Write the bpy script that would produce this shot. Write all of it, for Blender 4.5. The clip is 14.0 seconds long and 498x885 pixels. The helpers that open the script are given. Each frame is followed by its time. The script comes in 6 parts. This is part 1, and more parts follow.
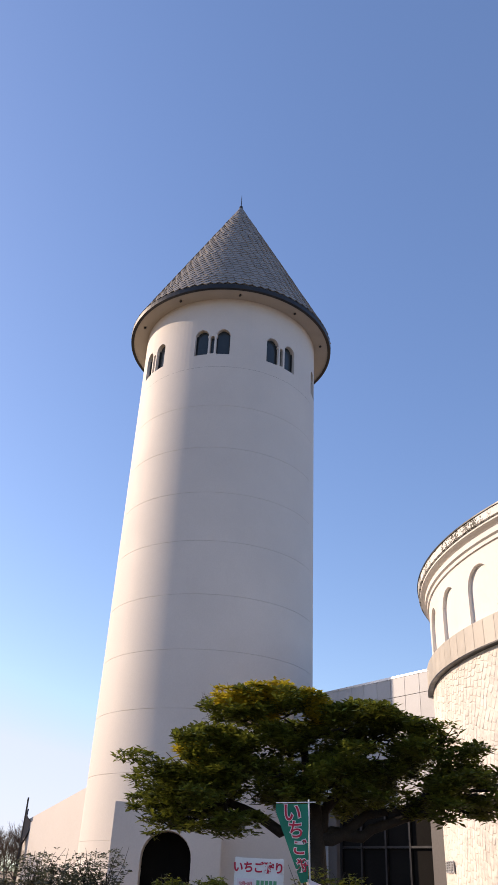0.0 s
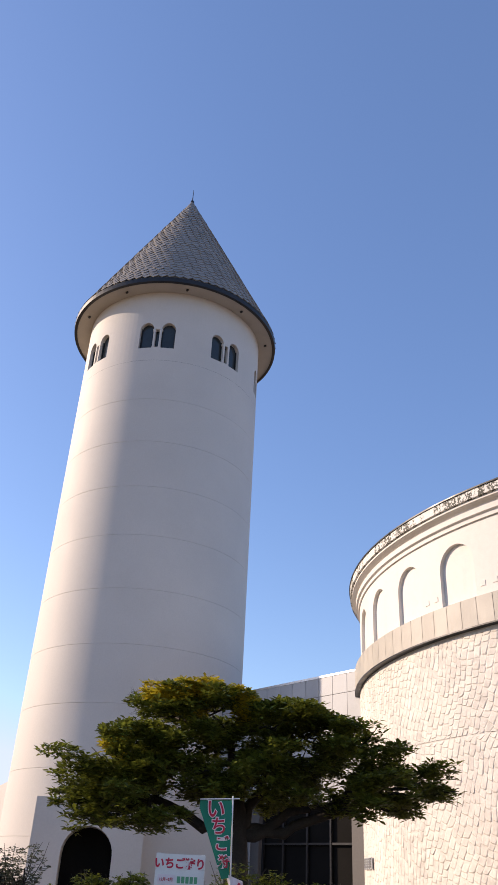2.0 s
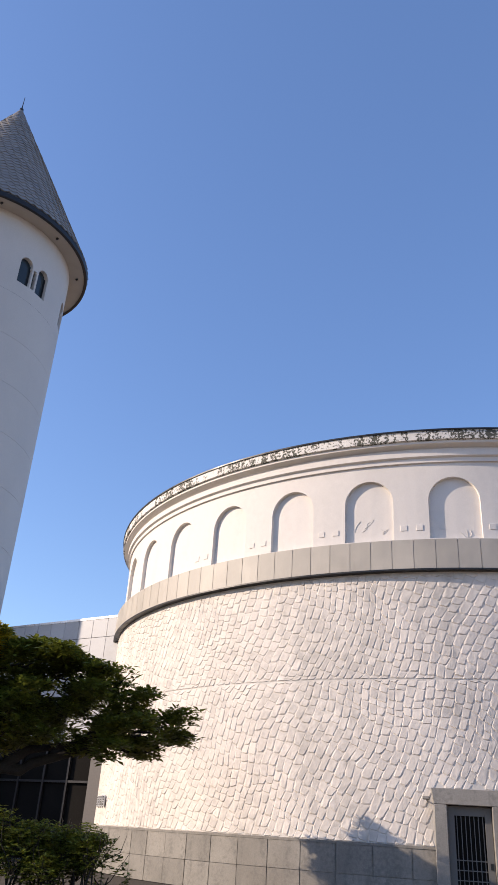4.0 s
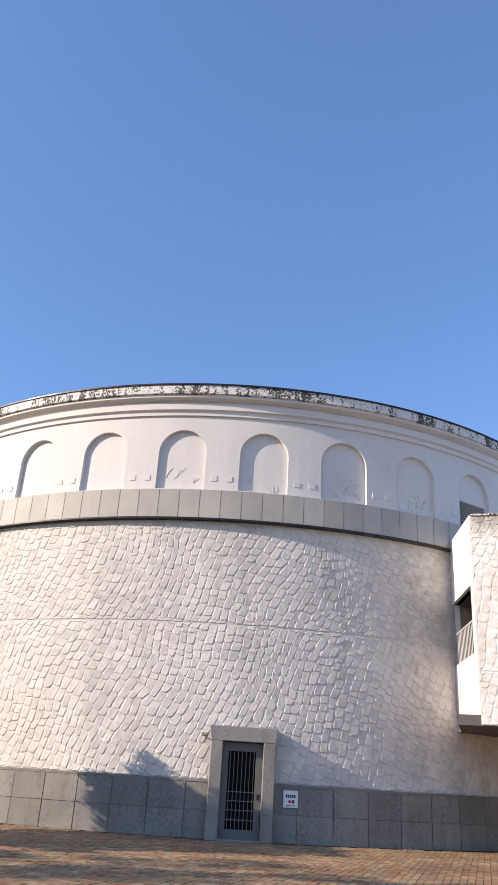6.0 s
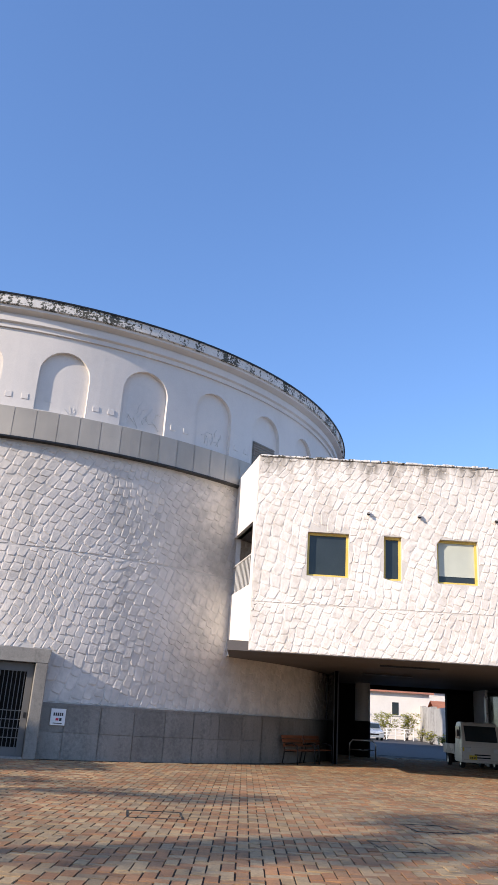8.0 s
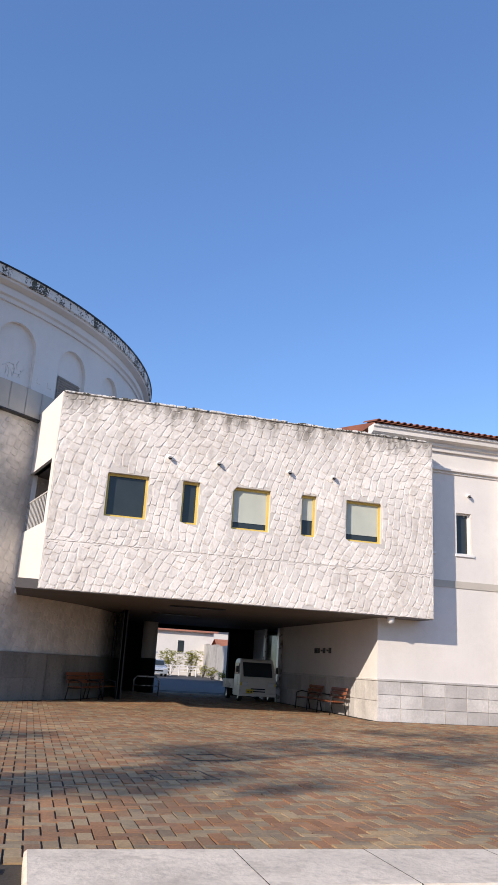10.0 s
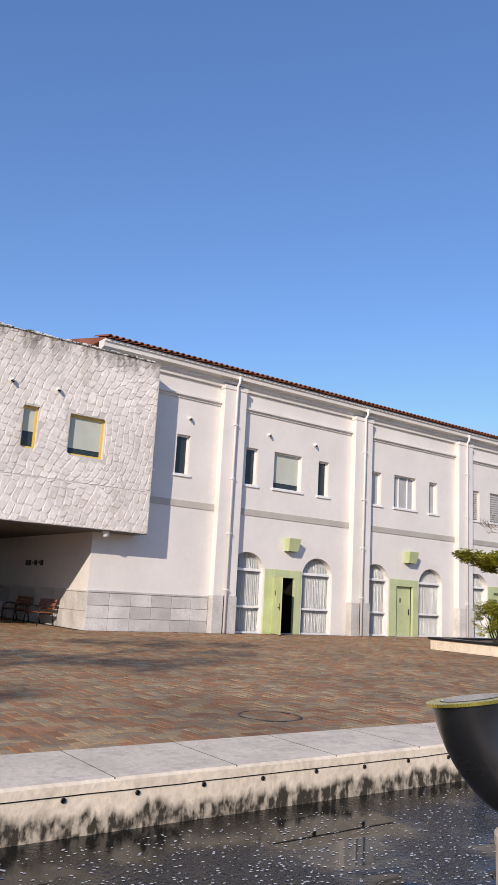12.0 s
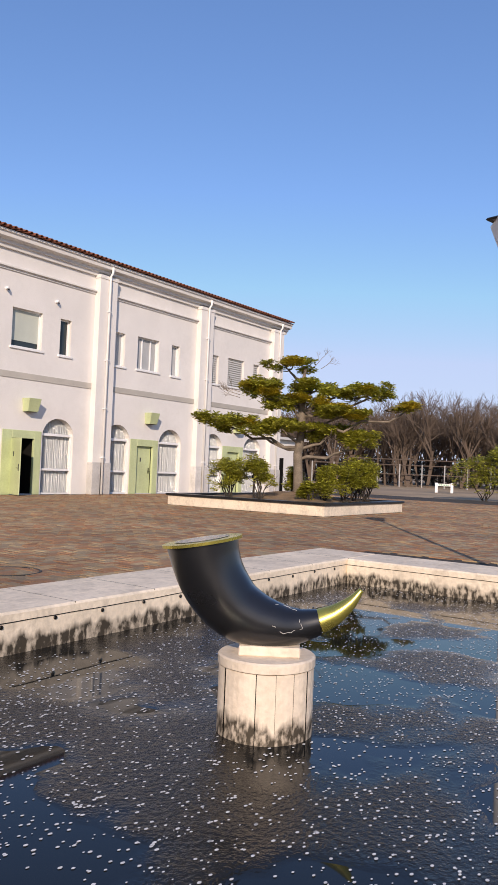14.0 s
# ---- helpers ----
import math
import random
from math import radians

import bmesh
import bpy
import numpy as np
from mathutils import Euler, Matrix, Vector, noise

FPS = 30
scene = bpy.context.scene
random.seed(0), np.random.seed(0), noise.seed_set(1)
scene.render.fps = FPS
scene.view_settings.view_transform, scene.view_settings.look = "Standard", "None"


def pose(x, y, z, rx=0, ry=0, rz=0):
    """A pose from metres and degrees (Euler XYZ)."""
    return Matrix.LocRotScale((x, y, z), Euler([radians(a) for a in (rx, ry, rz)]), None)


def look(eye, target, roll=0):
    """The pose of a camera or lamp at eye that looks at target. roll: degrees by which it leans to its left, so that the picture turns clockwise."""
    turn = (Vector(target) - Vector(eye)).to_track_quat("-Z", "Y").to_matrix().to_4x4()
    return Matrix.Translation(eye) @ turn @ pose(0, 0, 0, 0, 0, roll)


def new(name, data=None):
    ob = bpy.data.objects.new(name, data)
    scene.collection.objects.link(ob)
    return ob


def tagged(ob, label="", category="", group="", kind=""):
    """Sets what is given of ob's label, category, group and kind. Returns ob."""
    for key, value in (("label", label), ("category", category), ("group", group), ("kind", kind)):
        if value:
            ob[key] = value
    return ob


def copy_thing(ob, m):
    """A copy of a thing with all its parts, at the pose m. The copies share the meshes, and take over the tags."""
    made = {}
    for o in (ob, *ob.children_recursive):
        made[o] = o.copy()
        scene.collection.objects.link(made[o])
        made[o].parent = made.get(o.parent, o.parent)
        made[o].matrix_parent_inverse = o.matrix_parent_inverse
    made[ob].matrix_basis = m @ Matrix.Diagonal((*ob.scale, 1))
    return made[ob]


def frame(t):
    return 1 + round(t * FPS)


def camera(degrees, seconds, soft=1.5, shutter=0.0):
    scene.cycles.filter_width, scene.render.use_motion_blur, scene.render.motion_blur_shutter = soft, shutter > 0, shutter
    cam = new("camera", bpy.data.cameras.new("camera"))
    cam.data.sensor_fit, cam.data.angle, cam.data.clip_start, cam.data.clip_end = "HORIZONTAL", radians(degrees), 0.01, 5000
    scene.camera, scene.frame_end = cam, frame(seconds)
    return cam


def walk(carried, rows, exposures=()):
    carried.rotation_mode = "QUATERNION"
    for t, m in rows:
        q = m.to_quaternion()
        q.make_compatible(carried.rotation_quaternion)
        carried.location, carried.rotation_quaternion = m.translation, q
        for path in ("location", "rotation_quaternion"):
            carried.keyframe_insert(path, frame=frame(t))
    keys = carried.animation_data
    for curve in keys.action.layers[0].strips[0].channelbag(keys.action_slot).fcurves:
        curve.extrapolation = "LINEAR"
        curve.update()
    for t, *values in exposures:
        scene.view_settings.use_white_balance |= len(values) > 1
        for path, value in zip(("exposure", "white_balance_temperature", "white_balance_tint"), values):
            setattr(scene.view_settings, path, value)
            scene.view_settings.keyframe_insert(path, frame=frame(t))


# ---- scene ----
LENS = 35.98
PATH = (  # seconds, height, yaw, pitch, roll
    (0.0, 1.410, 55.06, 29.86, 2.98),
    (0.5, 1.410, 54.65, 29.62, 2.98),
    (1.0, 1.410, 53.95, 29.59, 2.95),
    (1.5, 1.410, 52.50, 29.75, 3.00),
    (2.0, 1.410, 49.94, 29.87, 3.04),
    (2.5, 1.410, 46.13, 29.72, 3.20),
    (3.0, 1.410, 41.51, 29.09, 3.42),
    (3.5, 1.410, 36.75, 28.10, 3.72),
    (3.7, 1.410, 34.92, 27.65, 3.74),
    (5.8, 1.410, 18.83, 24.46, 3.52),
    (6.0, 1.410, 17.17, 23.88, 3.58),
    (6.5, 1.410, 12.87, 22.51, 3.48),
    (7.0, 1.410, 8.61, 21.26, 3.34),
    (7.5, 1.410, 4.63, 20.31, 3.38),
    (7.7, 1.410, 3.13, 20.03, 3.50),
    (9.8, 1.410, -12.85, 16.52, 3.56),
    (10.0, 1.410, -14.53, 16.23, 3.40),
    (10.5, 1.410, -19.16, 15.29, 3.14),
    (11.0, 1.410, -24.31, 14.18, 3.20),
    (11.5, 1.410, -29.93, 12.90, 3.22),
    (12.0, 1.410, -35.66, 11.18, 3.22),
    (12.5, 1.400, -41.15, 8.86, 2.95),
    (13.0, 1.370, -46.12, 6.16, 2.75),
    (13.5, 1.350, -50.64, 3.63, 2.40),
    (14.0, 1.350, -55.22, 1.88, 2.35),
)
# World: x along the long facade to the right, y towards it, z up; the camera stands at the origin and turns.
def bearing(yaw, pitch, roll):
    """Turn of a camera from its yaw to the left of +y, its pitch upwards and its lean to the left."""
    return Matrix.Rotation(radians(yaw), 4, "Z") @ Matrix.Rotation(radians(90 + pitch), 4, "X") @ Matrix.Rotation(radians(roll), 4, "Z")


cam = camera(LENS, 14.0, soft=1.3)
walk(cam, [(t, Matrix.Translation((0.0, 0.0, z)) @ bearing(yaw, pitch, roll)) for t, z, yaw, pitch, roll in PATH],
     exposures=((0.0, 1.02, 7900, 19), (3.5, 1.02, 7400, 17), (8.0, 1.12, 6850, 13), (12.0, 0.58, 6700, 14), (14.0, 0.6, 7100, 17)))

# ---- light: low clear winter sun from the left of the first view ----
SUN_AZ, SUN_EL = -124.5, 23.5          # degrees clockwise from +y, degrees above the horizon
sun_way = Vector((math.sin(radians(SUN_AZ)) * math.cos(radians(SUN_EL)), math.cos(radians(SUN_AZ)) * math.cos(radians(SUN_EL)), math.sin(radians(SUN_EL))))
world = bpy.data.worlds.new("clear_sky")
scene.world = world
world.use_nodes = True
wn, wl = world.node_tree.nodes, world.node_tree.links
sky = wn.new("ShaderNodeTexSky")
sky.sky_type, sky.sun_disc = "NISHITA", False
sky.sun_elevation, sky.sun_rotation = radians(SUN_EL), radians(SUN_AZ)
sky.air_density, sky.dust_density, sky.ozone_density = 1.0, 0.6, 3.0
hue = wn.new("ShaderNodeHueSaturation")
hue.inputs["Hue"].default_value, hue.inputs["Saturation"].default_value = 0.507, 1.16
wl.new(sky.outputs["Color"], hue.inputs["Color"])
veil = wn.new("ShaderNodeMix")          # thin even haze over the whole sky
veil.data_type = "RGBA"
veil.inputs["Factor"].default_value = 0.2
veil.inputs["B"].default_value = (0.78, 1.52, 3.35, 1.0)
haze = wn.new("ShaderNodeMix")          # evening haze that dulls the glow above the horizon
haze.data_type, haze.blend_type = "RGBA", "DARKEN"
haze.inputs["Factor"].default_value = 0.85
haze.inputs["B"].default_value = (3.0, 3.7, 5.2, 1.0)
wl.new(hue.outputs["Color"], haze.inputs["A"])
wl.new(haze.outputs["Result"], veil.inputs["A"])
wl.new(veil.outputs["Result"], wn["Background"].inputs["Color"])
wn["Background"].inputs["Strength"].default_value = 0.13
sun = new("sun", bpy.data.lights.new("sun", "SUN"))
sun.data.energy, sun.data.angle, sun.data.color = 2.75, radians(0.55), (1.0, 0.89, 0.76)
sun.matrix_world = look(sun_way * 100, (0, 0, 0))


# ---- materials ----
def mat(name, col, rough=0.6, var=0.12, scale=1.5, grain=30.0, bump=0.15, metal=0.0, island=0.0, each=0.0, dirt=0.0, dirt_col=(0.12, 0.11, 0.1), dirt_scale=0.6, tint=None, spec=0.4, palette=None, streak=None, dirt_at=(0.22, 0.4)):
    """A surface with stains at one scale and grain at another; island and each vary it per loose piece and per object."""
    m = bpy.data.materials.new(name)
    m.use_nodes = True
    n, l = m.node_tree.nodes, m.node_tree.links
    b = n["Principled BSDF"]
    b.inputs["Roughness"].default_value, b.inputs["Metallic"].default_value = rough, metal
    b.inputs["Specular IOR Level"].default_value = spec
    geo = n.new("ShaderNodeNewGeometry")

    def noise_tex(s, detail=4.0, stretch=None):
        t = n.new("ShaderNodeTexNoise")
        t.inputs["Scale"].default_value, t.inputs["Detail"].default_value = s, detail
        if stretch:
            mp = n.new("ShaderNodeMapping")
            mp.inputs["Scale"].default_value = stretch
            l.new(geo.outputs["Position"], mp.inputs["Vector"])
            l.new(mp.outputs["Vector"], t.inputs["Vector"])
        else:
            l.new(geo.outputs["Position"], t.inputs["Vector"])
        return t

    def mix(kind, fac, a, bb):
        x = n.new("ShaderNodeMix")
        x.data_type, x.blend_type = "RGBA", kind
        for sock, v in ((x.inputs["Factor"], fac), (x.inputs["A"], a), (x.inputs["B"], bb)):
            if isinstance(v, (int, float)):
                sock.default_value = v
            elif isinstance(v, tuple):
                sock.default_value = (*v, 1.0) if len(v) == 3 else v
            else:
                l.new(v, sock)
        return x.outputs["Result"]

    def ramp(src, lo, hi, a, bb):
        r = n.new("ShaderNodeMapRange")
        r.inputs["From Min"].default_value, r.inputs["From Max"].default_value = lo, hi
        r.inputs["To Min"].default_value, r.inputs["To Max"].default_value = a, bb
        l.new(src, r.inputs["Value"])
        return r.outputs["Result"]

    big, fine = noise_tex(scale), noise_tex(grain, 6.0)
    if palette:
        oi = n.new("ShaderNodeObjectInfo")
        add = n.new("ShaderNodeMath")
        add.operation = "ADD"
        l.new(geo.outputs["Random Per Island"], add.inputs[0])
        l.new(oi.outputs["Random"], add.inputs[1])
        wrap = n.new("ShaderNodeMath")
        wrap.operation = "FRACT"
        l.new(add.outputs[0], wrap.inputs[0])
        cr = n.new("ShaderNodeValToRGB")
        cr.color_ramp.interpolation = "CONSTANT"
        for k, c in enumerate(palette):
            e = cr.color_ramp.elements[k] if k < 2 else cr.color_ramp.elements.new(0.99)
            e.position, e.color = k / len(palette), (*c, 1.0)
        l.new(wrap.outputs[0], cr.inputs["Fac"])
        col = cr.outputs["Color"]
    out = mix("MULTIPLY", 1.0, col, ramp(big.outputs["Fac"], 0.3, 0.7, 1 - var, 1 + var))
    out = mix("MULTIPLY", 1.0, out, ramp(fine.outputs["Fac"], 0.3, 0.7, 1 - var * 0.6, 1 + var * 0.6))
    if tint:
        t2 = noise_tex(scale * 2.3)
        out = mix("MIX", ramp(t2.outputs["Fac"], 0.45, 0.7, 0.0, 0.8), out, tint)
    if island:
        out = mix("MULTIPLY", 1.0, out, ramp(geo.outputs["Random Per Island"], 0, 1, 1 - island, 1 + island))
    if each:
        oi = n.new("ShaderNodeObjectInfo")
        out = mix("MULTIPLY", 1.0, out, ramp(oi.outputs["Random"], 0, 1, 1 - each, 1 + each))
    if dirt:
        d = noise_tex(dirt_scale, 5.0, (2.2, 2.2, 0.5))
        d2 = noise_tex(dirt_scale * 9, 6.0)
        s = n.new("ShaderNodeMath")
        s.operation = "MULTIPLY"
        l.new(d.outputs["Fac"], s.inputs[0])
        l.new(d2.outputs["Fac"], s.inputs[1])
        out = mix("MIX", ramp(s.outputs[0], *dirt_at, 0.0, dirt), out, dirt_col)
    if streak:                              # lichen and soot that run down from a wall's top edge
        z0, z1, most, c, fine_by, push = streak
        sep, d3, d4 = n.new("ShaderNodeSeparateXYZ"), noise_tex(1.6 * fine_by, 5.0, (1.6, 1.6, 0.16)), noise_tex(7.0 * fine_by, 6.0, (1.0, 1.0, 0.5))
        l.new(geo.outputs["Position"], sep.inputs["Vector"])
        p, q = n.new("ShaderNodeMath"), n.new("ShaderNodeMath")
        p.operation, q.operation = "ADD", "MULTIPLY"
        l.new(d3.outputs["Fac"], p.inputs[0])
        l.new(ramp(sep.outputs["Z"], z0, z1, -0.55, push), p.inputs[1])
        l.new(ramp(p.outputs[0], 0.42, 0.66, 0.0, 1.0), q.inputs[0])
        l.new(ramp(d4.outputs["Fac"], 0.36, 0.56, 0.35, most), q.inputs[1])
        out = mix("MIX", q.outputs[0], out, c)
    l.new(out, b.inputs["Base Color"])
    if bump:
        bp = n.new("ShaderNodeBump")
        bp.inputs["Strength"].default_value, bp.inputs["Distance"].default_value = bump, 0.02
        l.new(fine.outputs["Fac"], bp.inputs["Height"])
        l.new(bp.outputs["Normal"], b.inputs["Normal"])
    l.new(ramp(big.outputs["Fac"], 0.3, 0.7, max(rough - 0.08, 0.02), min(rough + 0.08, 1)), b.inputs["Roughness"])
    return m


M = dict(
    tower=mat("tower_plaster", (0.58, 0.545, 0.505), 0.7, 0.05, 0.25, 14, 0.12, dirt=0.1, dirt_col=(0.5, 0.47, 0.43), dirt_scale=0.3),
    plaster=mat("white_plaster", (0.75, 0.72, 0.68), 0.75, 0.05, 0.6, 25, 0.15, dirt=0.12, dirt_col=(0.5, 0.47, 0.42)),
    plaster_old=mat("stained_plaster", (0.7, 0.68, 0.64), 0.8, 0.1, 1.2, 18, 0.25, dirt=0.95, dirt_col=(0.05, 0.05, 0.035), dirt_scale=1.6, dirt_at=(0.25, 0.3)),
    render_wall=mat("upper_wall_paint", (0.68, 0.645, 0.605), 0.7, 0.05, 0.5, 30, 0.1, dirt=0.12, dirt_col=(0.45, 0.43, 0.4)),
    stone=mat("white_stone", (0.67, 0.62, 0.565), 0.8, 0.07, 0.5, 9, 0.7, island=0.06, each=0.06, dirt=0.5, dirt_col=(0.36, 0.345, 0.32), dirt_scale=0.4),
    mortar=mat("pale_mortar", (0.6, 0.57, 0.53), 0.9, 0.08, 1, 20, 0.3),
    stone_old=mat("weathered_white_stone", (0.78, 0.735, 0.68), 0.8, 0.1, 0.7, 9, 0.7, island=0.06, each=0.06, dirt=0.45, dirt_col=(0.44, 0.38, 0.32), dirt_scale=0.7, streak=(7.2, 8.95, 0.85, (0.16, 0.14, 0.115), 1.0, 0.14)),
    grey_stone=mat("grey_stone", (0.25, 0.235, 0.21), 0.65, 0.16, 1.0, 30, 0.12, each=0.12, island=0.12, dirt=0.5, dirt_col=(0.1, 0.098, 0.092), dirt_scale=1.3),
    pale_stone=mat("pale_plinth_stone", (0.55, 0.53, 0.5), 0.7, 0.14, 1.4, 20, 0.15, each=0.16, island=0.16, dirt=0.3, dirt_col=(0.3, 0.29, 0.28), dirt_scale=1.2),
    belt=mat("beige_granite", (0.43, 0.4, 0.35), 0.55, 0.08, 1.5, 60, 0.05, each=0.09, island=0.09),
    slate=mat("slate", (0.23, 0.215, 0.2), 0.6, 0.1, 0.8, 20, 0.2, island=0.09, each=0.09),
    dark_metal=mat("dark_metal", (0.035, 0.035, 0.037), 0.4, 0.1, 2, 30, 0.05, metal=0.6),
    # holds the passage and balcony shade in its colour; also panel joints and sails
    dark_and_shade=mat("dark_parts_and_shade", (0.11, 0.1, 0.095), 0.6, 0.1, 0.5, 15, 0.1),
    soffit=mat("grey_soffit", (0.55, 0.54, 0.52), 0.7, 0.08, 0.5, 15, 0.1),
    glass=mat("dark_glass", (0.03, 0.04, 0.045), 0.06, 0.1, 2, 30, 0.0, spec=0.4),
    # near black: painted shade inside openings, and the colour of black joints and parts
    dark=mat("black_and_shade", (0.012, 0.011, 0.01), 0.9, 0.2, 1, 20, 0.1, spec=0.05),
    brick=mat("brick_paver", (0.4, 0.22, 0.12), 0.85, 0.24, 0.45, 38, 0.35, island=0.14, each=0.14, dirt=0.55, dirt_col=(0.15, 0.11, 0.075), dirt_scale=0.9, dirt_at=(0.24, 0.42),
              palette=((0.35, 0.18, 0.09), (0.37, 0.25, 0.13), (0.31, 0.155, 0.075), (0.35, 0.255, 0.15), (0.37, 0.19, 0.09), (0.31, 0.225, 0.135), (0.43, 0.31, 0.175), (0.34, 0.195, 0.1), (0.27, 0.16, 0.09), (0.33, 0.25, 0.15))),
    joint=mat("sand_joint", (0.055, 0.045, 0.035), 0.95, 0.2, 2, 40, 0.3),
    earth=mat("bare_earth", (0.36, 0.26, 0.16), 0.95, 0.2, 0.12, 6, 0.3, tint=(0.22, 0.18, 0.12)),
    soil=mat("planter_soil", (0.22, 0.15, 0.09), 0.95, 0.3, 3, 40, 0.5),
    asphalt=mat("asphalt", (0.07, 0.07, 0.072), 0.9, 0.15, 0.5, 60, 0.3),
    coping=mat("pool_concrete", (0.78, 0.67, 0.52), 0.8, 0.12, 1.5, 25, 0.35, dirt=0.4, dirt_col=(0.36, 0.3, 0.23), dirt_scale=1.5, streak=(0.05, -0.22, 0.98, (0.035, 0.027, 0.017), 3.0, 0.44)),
    algae=mat("wet_algae", (0.022, 0.018, 0.012), 0.9, 0.4, 6, 40, 0.5, tint=(0.09, 0.07, 0.04), spec=0.1),
    black_stone=mat("polished_black_stone", (0.01, 0.01, 0.011), 0.34, 0.05, 3, 60, 0.0, spec=0.25),
    gold=mat("gold_paint", (0.62, 0.53, 0.12), 0.28, 0.1, 5, 60, 0.03, metal=0.85),
    crack=mat("pale_crack_filler", (0.6, 0.58, 0.54), 0.8, 0.1),
    cream=mat("cream_pedestal_stone", (0.74, 0.63, 0.5), 0.75, 0.1, 3, 30, 0.25, each=0.08, dirt=0.3, dirt_col=(0.42, 0.33, 0.23), dirt_scale=3, streak=(0.0, -0.22, 0.97, (0.04, 0.03, 0.018), 5.0, 0.4)),
    green=mat("pale_green_paint", (0.5, 0.56, 0.31), 0.5, 0.1, 1.5, 30, 0.06, dirt=0.2, dirt_col=(0.3, 0.34, 0.16), dirt_scale=2),
    yellow=mat("ochre_window_frame", (0.68, 0.49, 0.12), 0.45, 0.1, 2, 30, 0.03),
    white=mat("white_paint", (0.8, 0.8, 0.79), 0.45, 0.04, 2, 30, 0.03),
    blind=mat("pale_roller_blind", (0.5, 0.53, 0.46), 0.6, 0.05, 2, 60, 0.03),
    curtain=mat("white_curtain_cloth", (0.42, 0.43, 0.43), 0.85, 0.08, 1.5, 80, 0.1),
    tile=mat("terracotta_tile", (0.22, 0.08, 0.045), 0.75, 0.2, 2, 30, 0.2, island=0.25, each=0.2),
    bark=mat("grey_bark", (0.04, 0.033, 0.027), 0.95, 0.3, 4, 30, 0.8),
    bark_pale=mat("pale_bark", (0.19, 0.155, 0.12), 0.95, 0.3, 4, 30, 0.8),
    twig=mat("bare_twig", (0.2, 0.16, 0.12), 0.95, 0.25, 1, 12, 0.2),
    far_wood=mat("bare_branches", (0.115, 0.085, 0.065), 0.95, 0.2, 0.2, 6, 0.1),
    leaf=mat("evergreen_leaf", (0.14, 0.16, 0.025), 0.42, 0.2, 0.8, 20, 0.0, island=0.5),
    leaf_y=mat("yellowed_leaf", (0.52, 0.42, 0.04), 0.5, 0.2, 1.5, 20, 0.0, island=0.4),
    leaf_b=mat("shrub_leaf", (0.4, 0.39, 0.055), 0.5, 0.2, 1.2, 20, 0.0, island=0.5),
    leaf_o=mat("silvery_olive_leaf", (0.12, 0.125, 0.075), 0.55, 0.2, 1.2, 20, 0.0, island=0.4),
    wood=mat("varnished_red_wood", (0.27, 0.09, 0.04), 0.4, 0.2, 2, 40, 0.1, each=0.1),
    iron=mat("black_iron", (0.03, 0.03, 0.03), 0.5, 0.1, 3, 30, 0.1, metal=0.5),
    steel=mat("brushed_steel", (0.55, 0.55, 0.55), 0.3, 0.08, 3, 60, 0.02, metal=0.9),
    car_white=mat("white_car_paint", (0.6, 0.58, 0.53), 0.25, 0.03, 1, 30, 0.0),
    car_silver=mat("silver_car_paint", (0.5, 0.55, 0.6), 0.25, 0.04, 1, 30, 0.0, metal=0.3),
    rubber=mat("black_rubber", (0.02, 0.02, 0.02), 0.8, 0.1, 3, 50, 0.1),
    lamp_lens=mat("headlight_lens", (0.6, 0.62, 0.62), 0.1, 0.05, 3, 50, 0.0),
    plate=mat("yellow_number_plate", (0.7, 0.55, 0.05), 0.5, 0.05, 3, 30, 0.0),
    flag=mat("green_banner_cloth", (0.0, 0.2, 0.12), 0.8, 0.1, 3, 80, 0.1),
    red=mat("red_print", (0.6, 0.03, 0.06), 0.7, 0.08, 3, 60, 0.0),
    pink=mat("pale_pink_print", (0.8, 0.7, 0.68), 0.7, 0.05, 3, 60, 0.0),
    sign=mat("white_sign_panel", (0.78, 0.76, 0.7), 0.55, 0.05, 2, 40, 0.0),
    ink=mat("dark_ink", (0.04, 0.04, 0.04), 0.6, 0.05),
    green_ink=mat("green_print", (0.1, 0.35, 0.18), 0.6, 0.05),
    graffiti=mat("grey_scrawl", (0.56, 0.55, 0.53), 0.8, 0.2, 3, 30, 0.0),
    house_roof=mat("house_roof_tile", (0.4, 0.16, 0.09), 0.8, 0.2, 1, 8, 0.3),
    concrete=mat("streaked_concrete", (0.4, 0.39, 0.37), 0.85, 0.12, 0.5, 12, 0.2, dirt=0.6, dirt_col=(0.14, 0.13, 0.12), dirt_scale=0.5),
    panel=mat("grey_cladding_panel", (0.45, 0.46, 0.47), 0.45, 0.08, 1, 30, 0.05, each=0.08, island=0.08),
    eaves=mat("beige_eaves_board", (0.4, 0.365, 0.32), 0.75, 0.06, 1, 20, 0.06),
    door_grey=mat("grey_door_paint", (0.14, 0.136, 0.13), 0.5, 0.06, 2, 30, 0.04),
    fleck=mat("floating_petals", (0.7, 0.69, 0.66), 0.8, 0.1, 5, 50, 0.0),
)


def let_light_through(m, share):
    """Leaves pass on part of the light that falls on their far side."""
    n, l = m.node_tree.nodes, m.node_tree.links
    b, out = n["Principled BSDF"], n["Material Output"]
    t, mx = n.new("ShaderNodeBsdfTranslucent"), n.new("ShaderNodeMixShader")
    mx.inputs["Fac"].default_value = share
    l.new(b.inputs["Base Color"].links[0].from_socket, t.inputs["Color"])
    l.new(b.outputs["BSDF"], mx.inputs[1])
    l.new(t.outputs["BSDF"], mx.inputs[2])
    l.new(mx.outputs["Shader"], out.inputs["Surface"])


